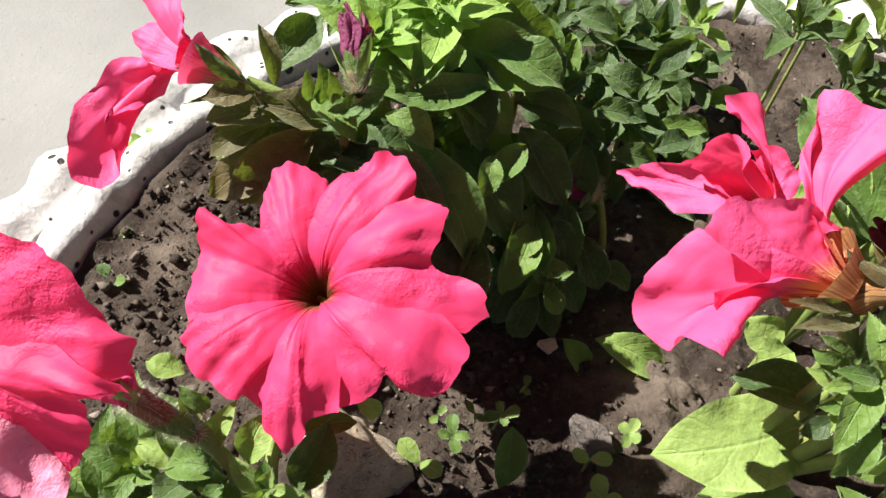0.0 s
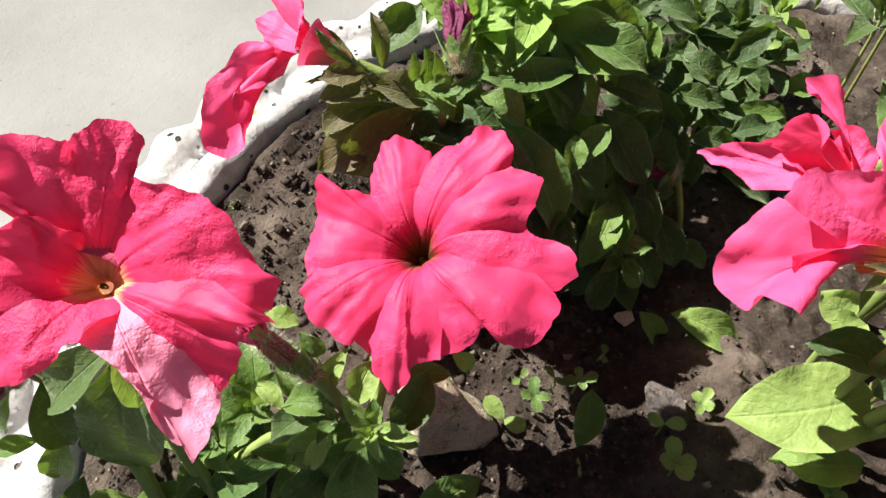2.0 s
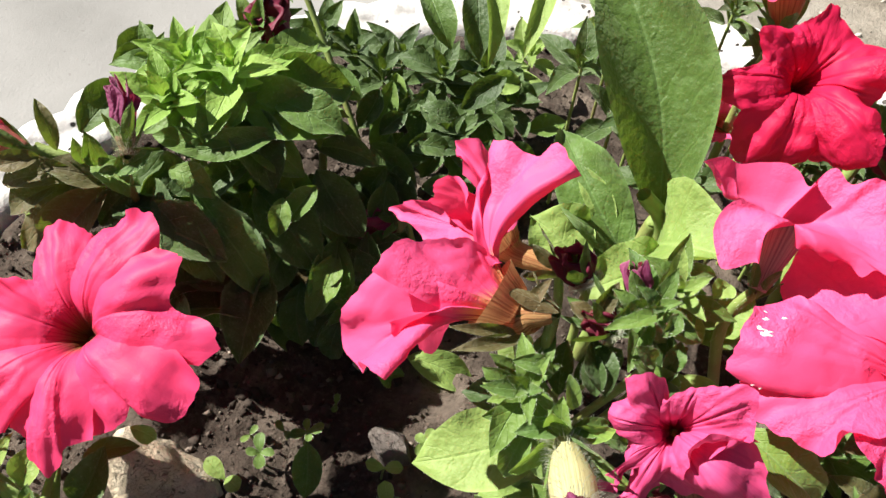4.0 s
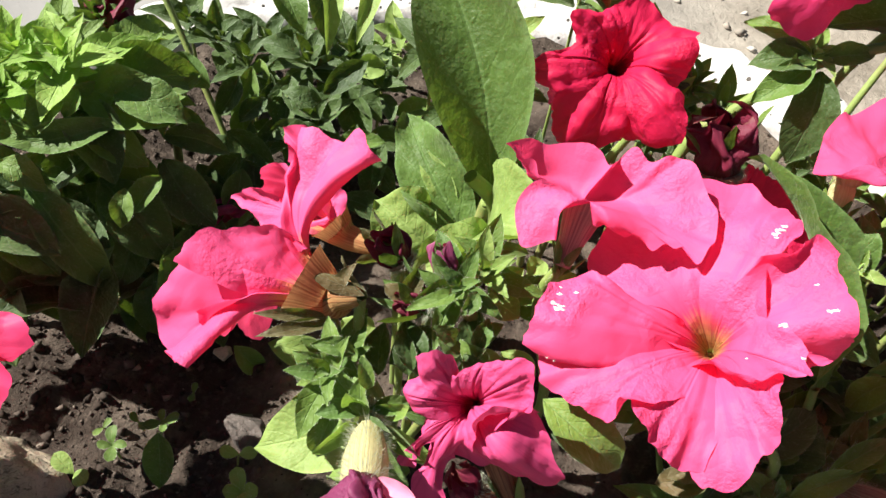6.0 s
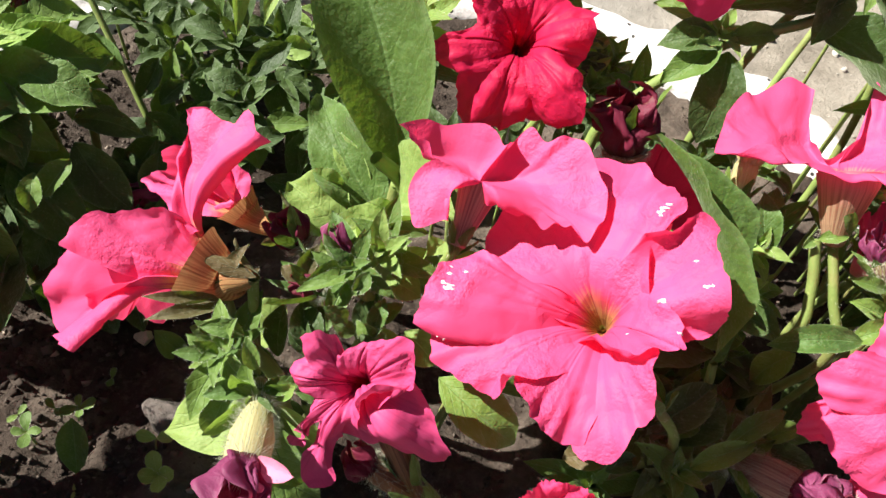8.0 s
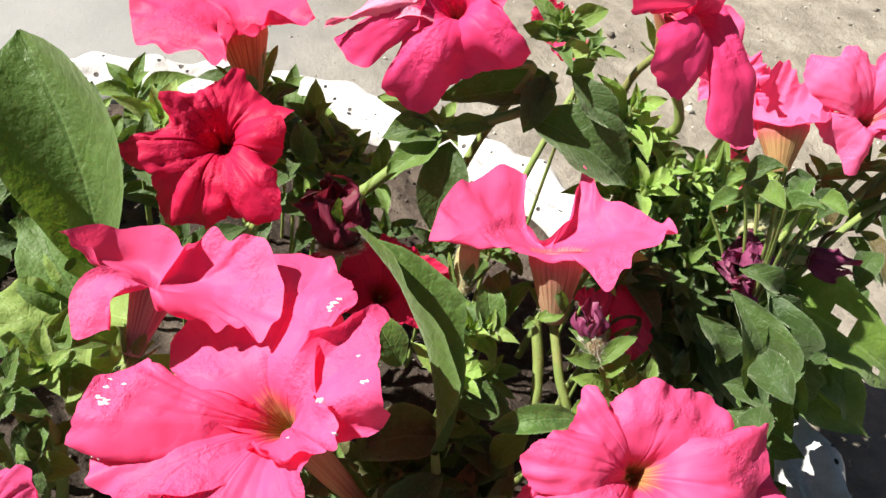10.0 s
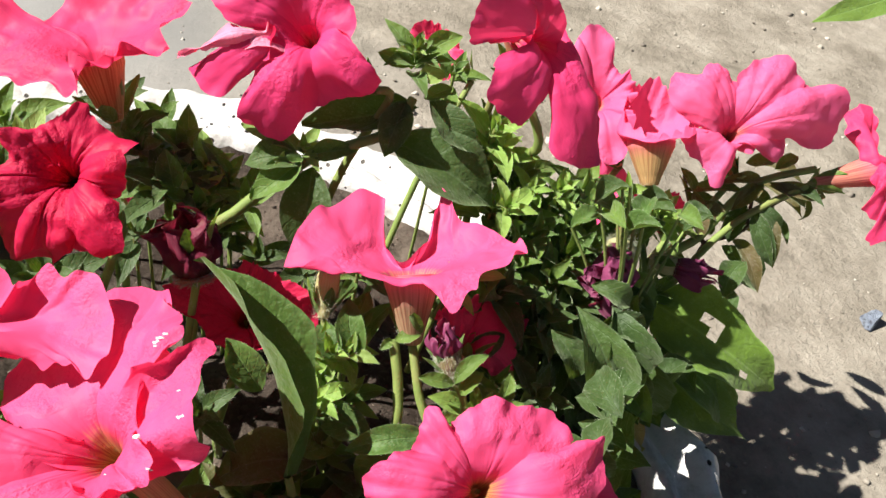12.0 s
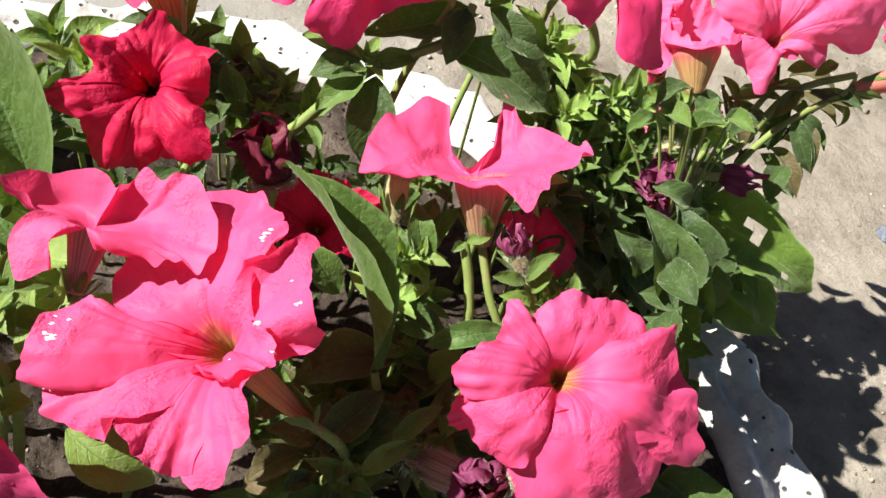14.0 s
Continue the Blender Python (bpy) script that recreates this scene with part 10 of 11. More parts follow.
leaf(plant_b, (0.0465, 0.2937, 0.0445), (0.0336, 0.2855, 0.021), 0.0148, SHADE_DARK, bend=0.06, wavy=0.06, up=(0.0061, -0.4557, 0.8901))
leaf(plant_b, (0.0559, 0.2818, 0.0501), (0.0589, 0.2585, 0.0249), 0.0135, SHADE_DARK, bend=0.14, wavy=0.06, up=(-0.0107, -0.4488, 0.8936))
leaf(plant_b, (-0.0165, 0.3071, 0.0703), (-0.0257, 0.2854, 0.0383), 0.0140, SHADE_DARK, bend=-0.04, wavy=0.06, up=(0.1191, -0.4908, 0.8631))
leaf(plant_b, (0.031, 0.2677, 0.0362), (0.0379, 0.2448, 0.0038), 0.0155, SHADE_DARK, bend=0.01, wavy=0.06, up=(0.0338, -0.4177, 0.9079))
# filler for the far foliage; the darkened ones imitate its shade
leaf(plant_d, (0.1378, 0.3831, 0.0319), (0.1618, 0.391, 0.0356), 0.0142, GREEN, bend=0.0, wavy=0.06, up=(-0.1289, -0.514, 0.8481))
leaf(plant_d, (0.0741, 0.3727, 0.0323), (0.08, 0.3599, 0.014), 0.0187, SHADE_DARK, bend=0.01, wavy=0.06, up=(-0.0364, -0.514, 0.857))
leaf(plant_d, (0.0925, 0.3956, 0.0427), (0.1126, 0.3856, 0.0336), 0.0208, SHADE_DARK, bend=-0.05, wavy=0.06, up=(-0.0632, -0.5392, 0.8398))
leaf(plant_d, (0.0871, 0.3651, 0.0292), (0.1106, 0.3566, 0.01), 0.0129, GREEN, bend=0.02, wavy=0.06, up=(-0.0564, -0.5043, 0.8617))
leaf(plant_d, (0.0912, 0.3594, 0.0419), (0.0782, 0.343, 0.0277), 0.0131, SHADE_DARK, bend=0.02, wavy=0.06, up=(-0.0645, -0.5115, 0.8569))
leaf(plant_d, (0.0832, 0.4016, 0.045), (0.1149, 0.4064, 0.0444), 0.0166, SHADE_DARK, bend=0.07, wavy=0.06, up=(-0.0491, -0.5462, 0.8362))
leaf(plant_d, (0.0545, 0.3596, 0.0336), (0.0672, 0.3511, 0.0226), 0.0126, GREEN, bend=0.01, wavy=0.06, up=(-0.0069, -0.5055, 0.8628))
leaf(plant_d, (0.0795, 0.3827, 0.0568), (0.077, 0.3554, 0.0396), 0.0186, SHADE_DARK, bend=-0.02, wavy=0.06, up=(-0.046, -0.5448, 0.8373))
leaf(plant_d, (0.0984, 0.3446, 0.0147), (0.0849, 0.3309, -0.0088), 0.0132, SHADE_DARK, bend=0.04, wavy=0.06, up=(-0.0734, -0.4727, 0.8782))
leaf(plant_d, (0.1065, 0.393, 0.0367), (0.0834, 0.3822, 0.0324), 0.0172, GREEN, bend=0.09, wavy=0.06, up=(-0.0832, -0.5303, 0.8437))
leaf(plant_d, (0.1096, 0.3926, 0.04), (0.1208, 0.3656, 0.021), 0.0199, SHADE_DARK, bend=-0.04, wavy=0.06, up=(-0.0882, -0.5327, 0.8417))
leaf(plant_d, (0.1218, 0.3834, 0.0683), (0.0983, 0.3688, 0.056), 0.0141, SHADE_DARK, bend=-0.09, wavy=0.06, up=(-0.1129, -0.5514, 0.8266))
leaf(plant_d, (0.061, 0.3958, 0.0565), (0.064, 0.3819, 0.0413), 0.0195, GREEN, bend=0.05, wavy=0.06, up=(-0.0169, -0.5544, 0.8321))
leaf(plant_d, (0.1109, 0.3938, 0.0423), (0.1304, 0.3788, 0.0301), 0.0140, SHADE_DARK, bend=0.01, wavy=0.06, up=(-0.0904, -0.5355, 0.8397))
leaf(plant_d, (0.1167, 0.3695, 0.0348), (0.1086, 0.3539, 0.0172), 0.0128, SHADE_DARK, bend=0.14, wavy=0.06, up=(-0.101, -0.5096, 0.8544))
leaf(plant_d, (0.0563, 0.3676, 0.03), (0.0667, 0.3518, 0.0204), 0.0170, GREEN, bend=-0.08, wavy=0.06, up=(-0.0095, -0.5085, 0.861))
leaf(plant_d, (0.0806, 0.3835, 0.0502), (0.0623, 0.3742, 0.0419), 0.0207, SHADE_DARK, bend=0.11, wavy=0.06, up=(-0.047, -0.5388, 0.8412))
leaf(plant_d, (0.1026, 0.356, 0.0084), (0.0895, 0.3405, -0.001), 0.0205, SHADE_DARK, bend=0.08, wavy=0.06, up=(-0.0775, -0.4763, 0.8759))
leaf(plant_d, (0.0556, 0.3615, 0.052), (0.0578, 0.3431, 0.0381), 0.0166, GREEN, bend=-0.0, wavy=0.06, up=(-0.0089, -0.5252, 0.8509))
leaf(plant_d, (0.1327, 0.3591, 0.0297), (0.1239, 0.3315, 0.0105), 0.0153, SHADE_DARK, bend=-0.04, wavy=0.06, up=(-0.1253, -0.4941, 0.8603))
leaf(plant_d, (0.0666, 0.375, 0.0312), (0.0588, 0.3606, 0.0183), 0.0142, SHADE_DARK, bend=0.11, wavy=0.06, up=(-0.0249, -0.5151, 0.8568))
leaf(plant_d, (0.0949, 0.3542, 0.0367), (0.1046, 0.3372, 0.0169), 0.0150, GREEN, bend=0.09, wavy=0.06, up=(-0.0701, -0.5019, 0.8621))
leaf(plant_d, (0.0827, 0.3536, 0.0449), (0.1004, 0.3476, 0.0432), 0.0126, SHADE_DARK, bend=0.12, wavy=0.06, up=(-0.052, -0.5105, 0.8583))
leaf(plant_d, (0.1198, 0.3685, 0.0216), (0.1466, 0.375, 0.0159), 0.0178, SHADE_DARK, bend=0.04, wavy=0.06, up=(-0.1033, -0.4963, 0.862))
leaf(plant_d, (0.0606, 0.3748, 0.0679), (0.0499, 0.3577, 0.0445), 0.0132, GREEN, bend=-0.09, wavy=0.06, up=(-0.0171, -0.5512, 0.8342))
leaf(plant_d, (0.1275, 0.3515, 0.0243), (0.1395, 0.337, 0.0124), 0.0201, SHADE_DARK, bend=-0.03, wavy=0.06, up=(-0.1176, -0.4835, 0.8674))
leaf(plant_d, (0.1214, 0.3606, 0.0297), (0.1285, 0.3525, 0.0103), 0.0135, SHADE_DARK, bend=0.08, wavy=0.06, up=(-0.1083, -0.497, 0.8609))
leaf(plant_d, (0.1059, 0.3518, 0.0375), (0.1325, 0.3507, 0.0405), 0.0123, GREEN, bend=-0.01, wavy=0.06, up=(-0.0876, -0.4994, 0.8619))
leaf(plant_d, (0.1071, 0.3344, 0.0119), (0.1383, 0.3259, 0.0005), 0.0149, SHADE_DARK, bend=0.02, wavy=0.06, up=(-0.0871, -0.4601, 0.8836))
leaf(plant_d, (0.0541, 0.3696, 0.0651), (0.0433, 0.355, 0.0505), 0.0173, SHADE_DARK, bend=0.02, wavy=0.06, up=(-0.0067, -0.5447, 0.8386))
# the next seven leaves stand in the sun's path to shade the rim
leaf(plant_i, (0.4106, 0.2047, 0.1454), (0.4289, 0.183, 0.1072), 0.0219, SHADE_DARK, fold=0.5, wavy=0.13, bend=0.22, up=(-0.3401, -0.3424, 0.8758))
leaf(plant_i, (0.4261, 0.2037, 0.1451), (0.439, 0.1849, 0.1177), 0.0210, SHADE_DARK, fold=0.5, wavy=0.13, bend=0.22, up=(-0.3645, -0.3335, 0.8695))
leaf(plant_i, (0.4208, 0.2002, 0.1351), (0.4429, 0.1952, 0.1352), 0.0189, SHADE_DARK, fold=0.5, wavy=0.13, bend=0.22, up=(-0.349, -0.3221, 0.8801))
leaf(plant_i, (0.4521, 0.2049, 0.1092), (0.4659, 0.1834, 0.0838), 0.0245, SHADE_DARK, fold=0.5, wavy=0.13, bend=0.22, up=(-0.3689, -0.2976, 0.8805))
leaf(plant_i, (0.4405, 0.2057, 0.1095), (0.4549, 0.1848, 0.0908), 0.0218, SHADE_DARK, fold=0.5, wavy=0.13, bend=0.22, up=(-0.3533, -0.3034, 0.8849))
leaf(plant_i, (0.4078, 0.2098, 0.1244), (0.419, 0.1944, 0.1069), 0.0195, SHADE_DARK, fold=0.5, wavy=0.13, bend=0.22, up=(-0.316, -0.3334, 0.8882))
leaf(plant_i, (0.4275, 0.2225, 0.1378), (0.4437, 0.2116, 0.134), 0.0173, SHADE_DARK, fold=0.5, wavy=0.13, bend=0.22, up=(-0.3516, -0.3554, 0.8661))
leaf(plant_a, (-0.0257, 0.2503, 0.0973), (0.0006, 0.2333, 0.0685), 0.0213, SHADE_DARK, bend=0.15, up=(0.2189, -0.4073, 0.8867))
leaf(plant_a, (-0.0154, 0.2643, 0.0937), (0.0155, 0.24, 0.0511), 0.0187, GREEN, bend=0.25, up=(0.1936, -0.4254, 0.8841))
leaf(plant_a, (-0.0284, 0.2519, 0.0726), (-0.0008, 0.2307, 0.0364), 0.0263, SHADE_DARK, up=(0.2095, -0.3836, 0.8994))
leaf(plant_a, (-0.021, 0.2465, 0.0488), (0.0166, 0.238, 0.0365), 0.0213, SHADE_DARK, up=(0.1866, -0.3561, 0.9156))
leaf(plant_a, (-0.0461, 0.2574, 0.096), (-0.0766, 0.2401, 0.0742), 0.0205, BROWN, up=(0.2518, -0.4082, 0.8775))
leaf(plant_a, (-0.0367, 0.2612, 0.093), (-0.0495, 0.2483, 0.0818), 0.0186, SHADE_DARK, up=(0.2322, -0.4137, 0.8803))
leaf(plant_a, (-0.0094, 0.2705, 0.0756), (0.0049, 0.2563, 0.0513), 0.0198, SHADE_DARK, up=(0.1728, -0.416, 0.8928))
leaf(plant_a, (-0.0216, 0.2635, 0.1019), (-0.0026, 0.2554, 0.0958), 0.0160, GREEN, up=(0.2093, -0.4315, 0.8775))
leaf(plant_a, (-0.0512, 0.2589, 0.1036), (-0.0306, 0.2544, 0.1006), 0.0135, GREEN, up=(0.2647, -0.4159, 0.87))
leaf(plant_b, (0.0039, 0.2872, 0.0704), (0.0334, 0.2645, 0.0396), 0.0258, SHADE_DARK, up=(0.1435, -0.4339, 0.8895))
leaf(plant_b, (0.0317, 0.2942, 0.0771), (0.0535, 0.2776, 0.0511), 0.0232, SHADE_DARK, up=(0.0947, -0.4541, 0.8859))
leaf(plant_b, (0.0011, 0.2918, 0.0937), (0.0283, 0.2849, 0.0823), 0.0198, GREEN, up=(0.1557, -0.4634, 0.8724))
leaf(plant_b, (0.0214, 0.2805, 0.0524), (0.0092, 0.2585, 0.0272), 0.0239, SHADE_DARK, up=(0.109, -0.4111, 0.9051))
leaf(plant_b, (0.0429, 0.2772, 0.0504), (0.0341, 0.251, 0.0219), 0.0213, GREEN, up=(0.0713, -0.4078, 0.9103))
leaf(plant_b, (0.02, 0.2735, 0.079), (0.0186, 0.2601, 0.0679), 0.0148, GREEN, up=(0.1202, -0.4298, 0.8949))
leaf(plant_b, (0.0337, 0.2813, 0.0795), (0.021, 0.2682, 0.0682), 0.0150, GREEN, up=(0.0935, -0.4421, 0.8921))

weed = thing("weed", (1.2239, 0.5748, -0.1), "grassy weed beside the planter with a long green blade", "plant")
leaf(weed, (0.8426, 0.4935, 0.1677), (0.7323, 0.479, 0.1322), 0.0278, GREEN, fold=0.1, shape=0.5, up=(-0.5672, -0.4491, 0.6903))
stem(weed, [(1.2239, 0.5748, -0.1), (0.8956, 0.4629, 0.1339), (0.8426, 0.4935, 0.1677)], 0.002, 0.0016, None)
# added behind the open flower, out of sight, to keep sun off the rim
leaf(plant_i, (0.4131, 0.1839, 0.1101), (0.4323, 0.1705, 0.1077), 0.0226, SHADE_DARK, fold=0.5, wavy=0.13, bend=0.2, up=(-0.3516, -0.297, 0.8878))
leaf(plant_i, (0.4118, 0.1734, 0.1078), (0.4247, 0.1609, 0.1035), 0.0235, SHADE_DARK, fold=0.5, wavy=0.13, bend=0.2, up=(-0.3515, -0.2793, 0.8935))
leaf(plant_i, (0.4103, 0.1631, 0.1058), (0.4207, 0.1505, 0.1002), 0.0231, SHADE_DARK, fold=0.5, wavy=0.13, bend=0.2, up=(-0.3513, -0.2617, 0.899))
leaf(plant_i, (0.4256, 0.1826, 0.101), (0.4336, 0.1697, 0.0942), 0.0232, SHADE_DARK, fold=0.5, wavy=0.13, bend=0.2, up=(-0.3616, -0.2841, 0.888))
leaf(plant_i, (0.4095, 0.1557, 0.0995), (0.4173, 0.1419, 0.0919), 0.0231, SHADE_DARK, fold=0.5, wavy=0.13, bend=0.2, up=(-0.3468, -0.2457, 0.9052))
leaf(plant_i, (0.4112, 0.1483, 0.0876), (0.4201, 0.1321, 0.0786), 0.0247, SHADE_DARK, fold=0.5, wavy=0.13, bend=0.2, up=(-0.3411, -0.2259, 0.9125))
# added leaves lying flat at two heights to throw shade on the soil
leaf(plant_b, (-0.0486, 0.2601, 0.06), (-0.0219, 0.2303, 0.05), 0.0264, SHADE_DARK)
leaf(plant_b, (-0.0343, 0.2255, 0.06), (-0.0023, 0.2494, 0.05), 0.0280, SHADE_DARK)
leaf(plant_b, (-0.0224, 0.2381, 0.06), (0.0169, 0.2455, 0.05), 0.0271, SHADE_DARK)
leaf(plant_b, (-0.0158, 0.238, 0.09), (-0.0431, 0.2672, 0.08), 0.0266, SHADE_DARK)
leaf(plant_b, (0.0139, 0.2478, 0.06), (0.0089, 0.2081, 0.05), 0.0290, SHADE_DARK)
leaf(plant_b, (-0.0348, 0.2431, 0.09), (0.0043, 0.2344, 0.08), 0.0287, SHADE_DARK)
leaf(plant_b, (-0.0301, 0.2375, 0.06), (-0.0126, 0.2015, 0.05), 0.0296, SHADE_DARK)
leaf(plant_b, (0.0167, 0.2417, 0.06), (-0.0135, 0.268, 0.05), 0.0261, SHADE_DARK)
leaf(plant_b, (-0.0448, 0.2622, 0.09), (-0.0054, 0.2691, 0.08), 0.0267, SHADE_DARK)
leaf(plant_b, (-0.0251, 0.2166, 0.06), (0.0123, 0.2306, 0.05), 0.0253, SHADE_DARK)
leaf(plant_b, (-0.0159, 0.2241, 0.09), (-0.0502, 0.2447, 0.08), 0.0265, SHADE_DARK)
leaf(plant_b, (-0.0144, 0.2767, 0.06), (-0.0101, 0.237, 0.05), 0.0268, SHADE_DARK)
leaf(plant_b, (-0.0338, 0.287, 0.09), (-0.0441, 0.2483, 0.08), 0.0241, SHADE_DARK)
leaf(plant_b, (0.0112, 0.2624, 0.06), (0.0045, 0.223, 0.05), 0.0286, SHADE_DARK)
leaf(plant_b, (-0.0388, 0.252, 0.09), (0.0011, 0.2551, 0.08), 0.0261, SHADE_DARK)
# added leaves amid the foliage, turned sunward to shade rim and pavement
leaf(plant_i, (0.4977, 0.3172, 0.0768), (0.4903, 0.3368, 0.0632), 0.0181, SHADE_DARK, up=(-0.4414, 0.0106, 0.7216))
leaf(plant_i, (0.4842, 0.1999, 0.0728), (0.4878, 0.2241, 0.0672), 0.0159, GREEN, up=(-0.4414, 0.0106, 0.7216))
leaf(plant_i, (0.5412, 0.2868, 0.0765), (0.5348, 0.3072, 0.0635), 0.0207, SHADE_DARK, up=(-0.4414, 0.0106, 0.7216))
leaf(plant_i, (0.49, 0.3021, 0.0616), (0.504, 0.2899, 0.0784), 0.0189, SHADE_DARK, up=(-0.4414, 0.0106, 0.7216))
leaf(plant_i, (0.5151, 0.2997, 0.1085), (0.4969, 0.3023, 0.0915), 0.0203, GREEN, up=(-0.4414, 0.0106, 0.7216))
leaf(plant_i, (0.4727, 0.184, 0.0732), (0.4753, 0.208, 0.0668), 0.0143, SHADE_DARK, up=(-0.4414, 0.0106, 0.7216))
leaf(plant_i, (0.5285, 0.2959, 0.0662), (0.5275, 0.2721, 0.0738), 0.0200, SHADE_DARK, up=(-0.4414, 0.0106, 0.7216))
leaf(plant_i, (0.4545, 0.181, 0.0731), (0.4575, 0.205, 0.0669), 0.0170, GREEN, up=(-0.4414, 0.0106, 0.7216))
leaf(plant_i, (0.5314, 0.2768, 0.1222), (0.5226, 0.2952, 0.1078), 0.0207, SHADE_DARK, up=(-0.4414, 0.0106, 0.7216))
leaf(plant_i, (0.5264, 0.2585, 0.0624), (0.5456, 0.2635, 0.0776), 0.0207, SHADE_DARK, up=(-0.4414, 0.0106, 0.7216))
leaf(plant_i, (0.4393, 0.1928, 0.0632), (0.4467, 0.1732, 0.0768), 0.0154, SHADE_DARK, up=(-0.4414, 0.0106, 0.7216))
leaf(plant_i, (0.4412, 0.1711, 0.1036), (0.4428, 0.1949, 0.0964), 0.0138, SHADE_DARK, up=(-0.4414, 0.0106, 0.7216))
leaf(plant_i, (0.5507, 0.2593, 0.1051), (0.5333, 0.2447, 0.0949), 0.0209, SHADE_DARK, up=(-0.4414, 0.0106, 0.7216))
leaf(plant_i, (0.4357, 0.1846, 0.085), (0.4263, 0.1614, 0.085), 0.0145, SHADE_DARK, up=(-0.4414, 0.0106, 0.7216))
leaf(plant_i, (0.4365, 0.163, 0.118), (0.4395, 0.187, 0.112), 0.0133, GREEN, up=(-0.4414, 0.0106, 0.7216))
leaf(plant_i, (0.4394, 0.1529, 0.072), (0.4446, 0.1771, 0.068), 0.0143, SHADE_DARK, up=(-0.4414, 0.0106, 0.7216))
leaf(plant_i, (0.4147, 0.1655, 0.1237), (0.4333, 0.1765, 0.1363), 0.0154, SHADE_DARK, up=(-0.4414, 0.0106, 0.7216))
leaf(plant_i, (0.4334, 0.1666, 0.0881), (0.4186, 0.1474, 0.0819), 0.0161, SHADE_DARK, up=(-0.4414, 0.0106, 0.7216))
leaf(plant_i, (0.4216, 0.1511, 0.1189), (0.4224, 0.1749, 0.1111), 0.0139, SHADE_DARK, up=(-0.4414, 0.0106, 0.7216))
leaf(plant_i, (0.4455, 0.1529, 0.0771), (0.4265, 0.1451, 0.0629), 0.0130, SHADE_DARK, up=(-0.4414, 0.0106, 0.7216))
leaf(plant_i, (0.4055, 0.151, 0.148), (0.4085, 0.175, 0.142), 0.0152, SHADE_DARK, up=(-0.4414, 0.0106, 0.7216))
leaf(plant_i, (0.4736, 0.1978, 0.0786), (0.4924, 0.2082, 0.0914), 0.0155, SHADE_DARK, up=(-0.4414, 0.0106, 0.7216))
leaf(plant_i, (0.552, 0.2455, 0.0697), (0.562, 0.2685, 0.0703), 0.0171, SHADE_DARK, up=(-0.4414, 0.0106, 0.7216))
rosette(plant_i, (0.5098, 0.2898, 0.1127), (0.05, -0.35, 0.9), 0.0175, 7, SPRING, 0.8, 115)
stem(plant_i, [(0.5098, 0.2898, 0.1127), (0.5098, 0.2958, 0.0827)], 0.0012, 0.0014, None)
rosette(plant_i, (0.4014, 0.2675, 0.1445), (0.05, -0.35, 0.9), 0.0175, 7, SPRING, 0.8, 116)
stem(plant_i, [(0.4014, 0.2675, 0.1445), (0.4014, 0.2735, 0.1145)], 0.0012, 0.0014, None)
rosette(plant_i, (0.4183, 0.283, 0.1409), (0.05, -0.35, 0.9), 0.0175, 7, SPRING, 0.8, 117)
stem(plant_i, [(0.4183, 0.283, 0.1409), (0.4183, 0.289, 0.1109)], 0.0012, 0.0014, None)
rosette(plant_i, (0.4565, 0.2814, 0.1294), (0.05, -0.35, 0.9), 0.0162, 7, SPRING, 0.8, 118)
stem(plant_i, [(0.4565, 0.2814, 0.1294), (0.4565, 0.2874, 0.0994)], 0.0012, 0.0014, None)
rosette(plant_i, (0.4349, 0.2821, 0.141), (0.05, -0.35, 0.9), 0.0162, 7, SPRING, 0.8, 119)
stem(plant_i, [(0.4349, 0.2821, 0.141), (0.4349, 0.2881, 0.111)], 0.0012, 0.0014, None)
rosette(plant_i, (0.4006, 0.3012, 0.163), (0.05, -0.35, 0.9), 0.0203, 7, SPRING, 0.8, 120)
stem(plant_i, [(0.4006, 0.3012, 0.163), (0.4006, 0.3072, 0.133)], 0.0012, 0.0014, None)
rosette(plant_i, (0.4058, 0.2969, 0.1545), (0.05, -0.35, 0.9), 0.0175, 7, SPRING, 0.8, 121)
stem(plant_i, [(0.4058, 0.2969, 0.1545), (0.4058, 0.3029, 0.1245)], 0.0012, 0.0014, None)
rosette(plant_i, (0.49, 0.3023, 0.1215), (0.05, -0.35, 0.9), 0.0149, 7, SPRING, 0.8, 122)
stem(plant_i, [(0.49, 0.3023, 0.1215), (0.49, 0.3083, 0.0915)], 0.0012, 0.0014, None)
rosette(plant_i, (0.3763, 0.2409, 0.1327), (0.05, -0.35, 0.9), 0.0162, 7, SPRING, 0.8, 123)
stem(plant_i, [(0.3763, 0.2409, 0.1327), (0.3763, 0.2469, 0.1027)], 0.0012, 0.0014, None)
rosette(plant_i, (0.3671, 0.2344, 0.1296), (0.05, -0.35, 0.9), 0.0162, 7, SPRING, 0.8, 124)
stem(plant_i, [(0.3671, 0.2344, 0.1296), (0.3671, 0.2404, 0.0996)], 0.0012, 0.0014, None)
# unseen leaves inside the bush, added to block sun from the rim
leaf(plant_i, (0.4884, 0.2171, 0.0667), (0.4716, 0.2129, 0.0533), 0.0165, SHADE_DARK, up=(-0.6414, 0.2606, 0.7216))
leaf(plant_i, (0.4809, 0.1949, 0.0869), (0.4711, 0.2091, 0.0731), 0.0184, SHADE_DARK, up=(-0.6414, 0.2606, 0.7216))
leaf(plant_i, (0.4602, 0.1795, 0.0831), (0.4618, 0.2005, 0.0769), 0.0184, SHADE_DARK, up=(-0.6414, 0.2606, 0.7216))
leaf(plant_i, (0.4396, 0.1787, 0.0737), (0.4564, 0.1853, 0.0863), 0.0192, SHADE_DARK, up=(-0.6414, 0.2606, 0.7216))
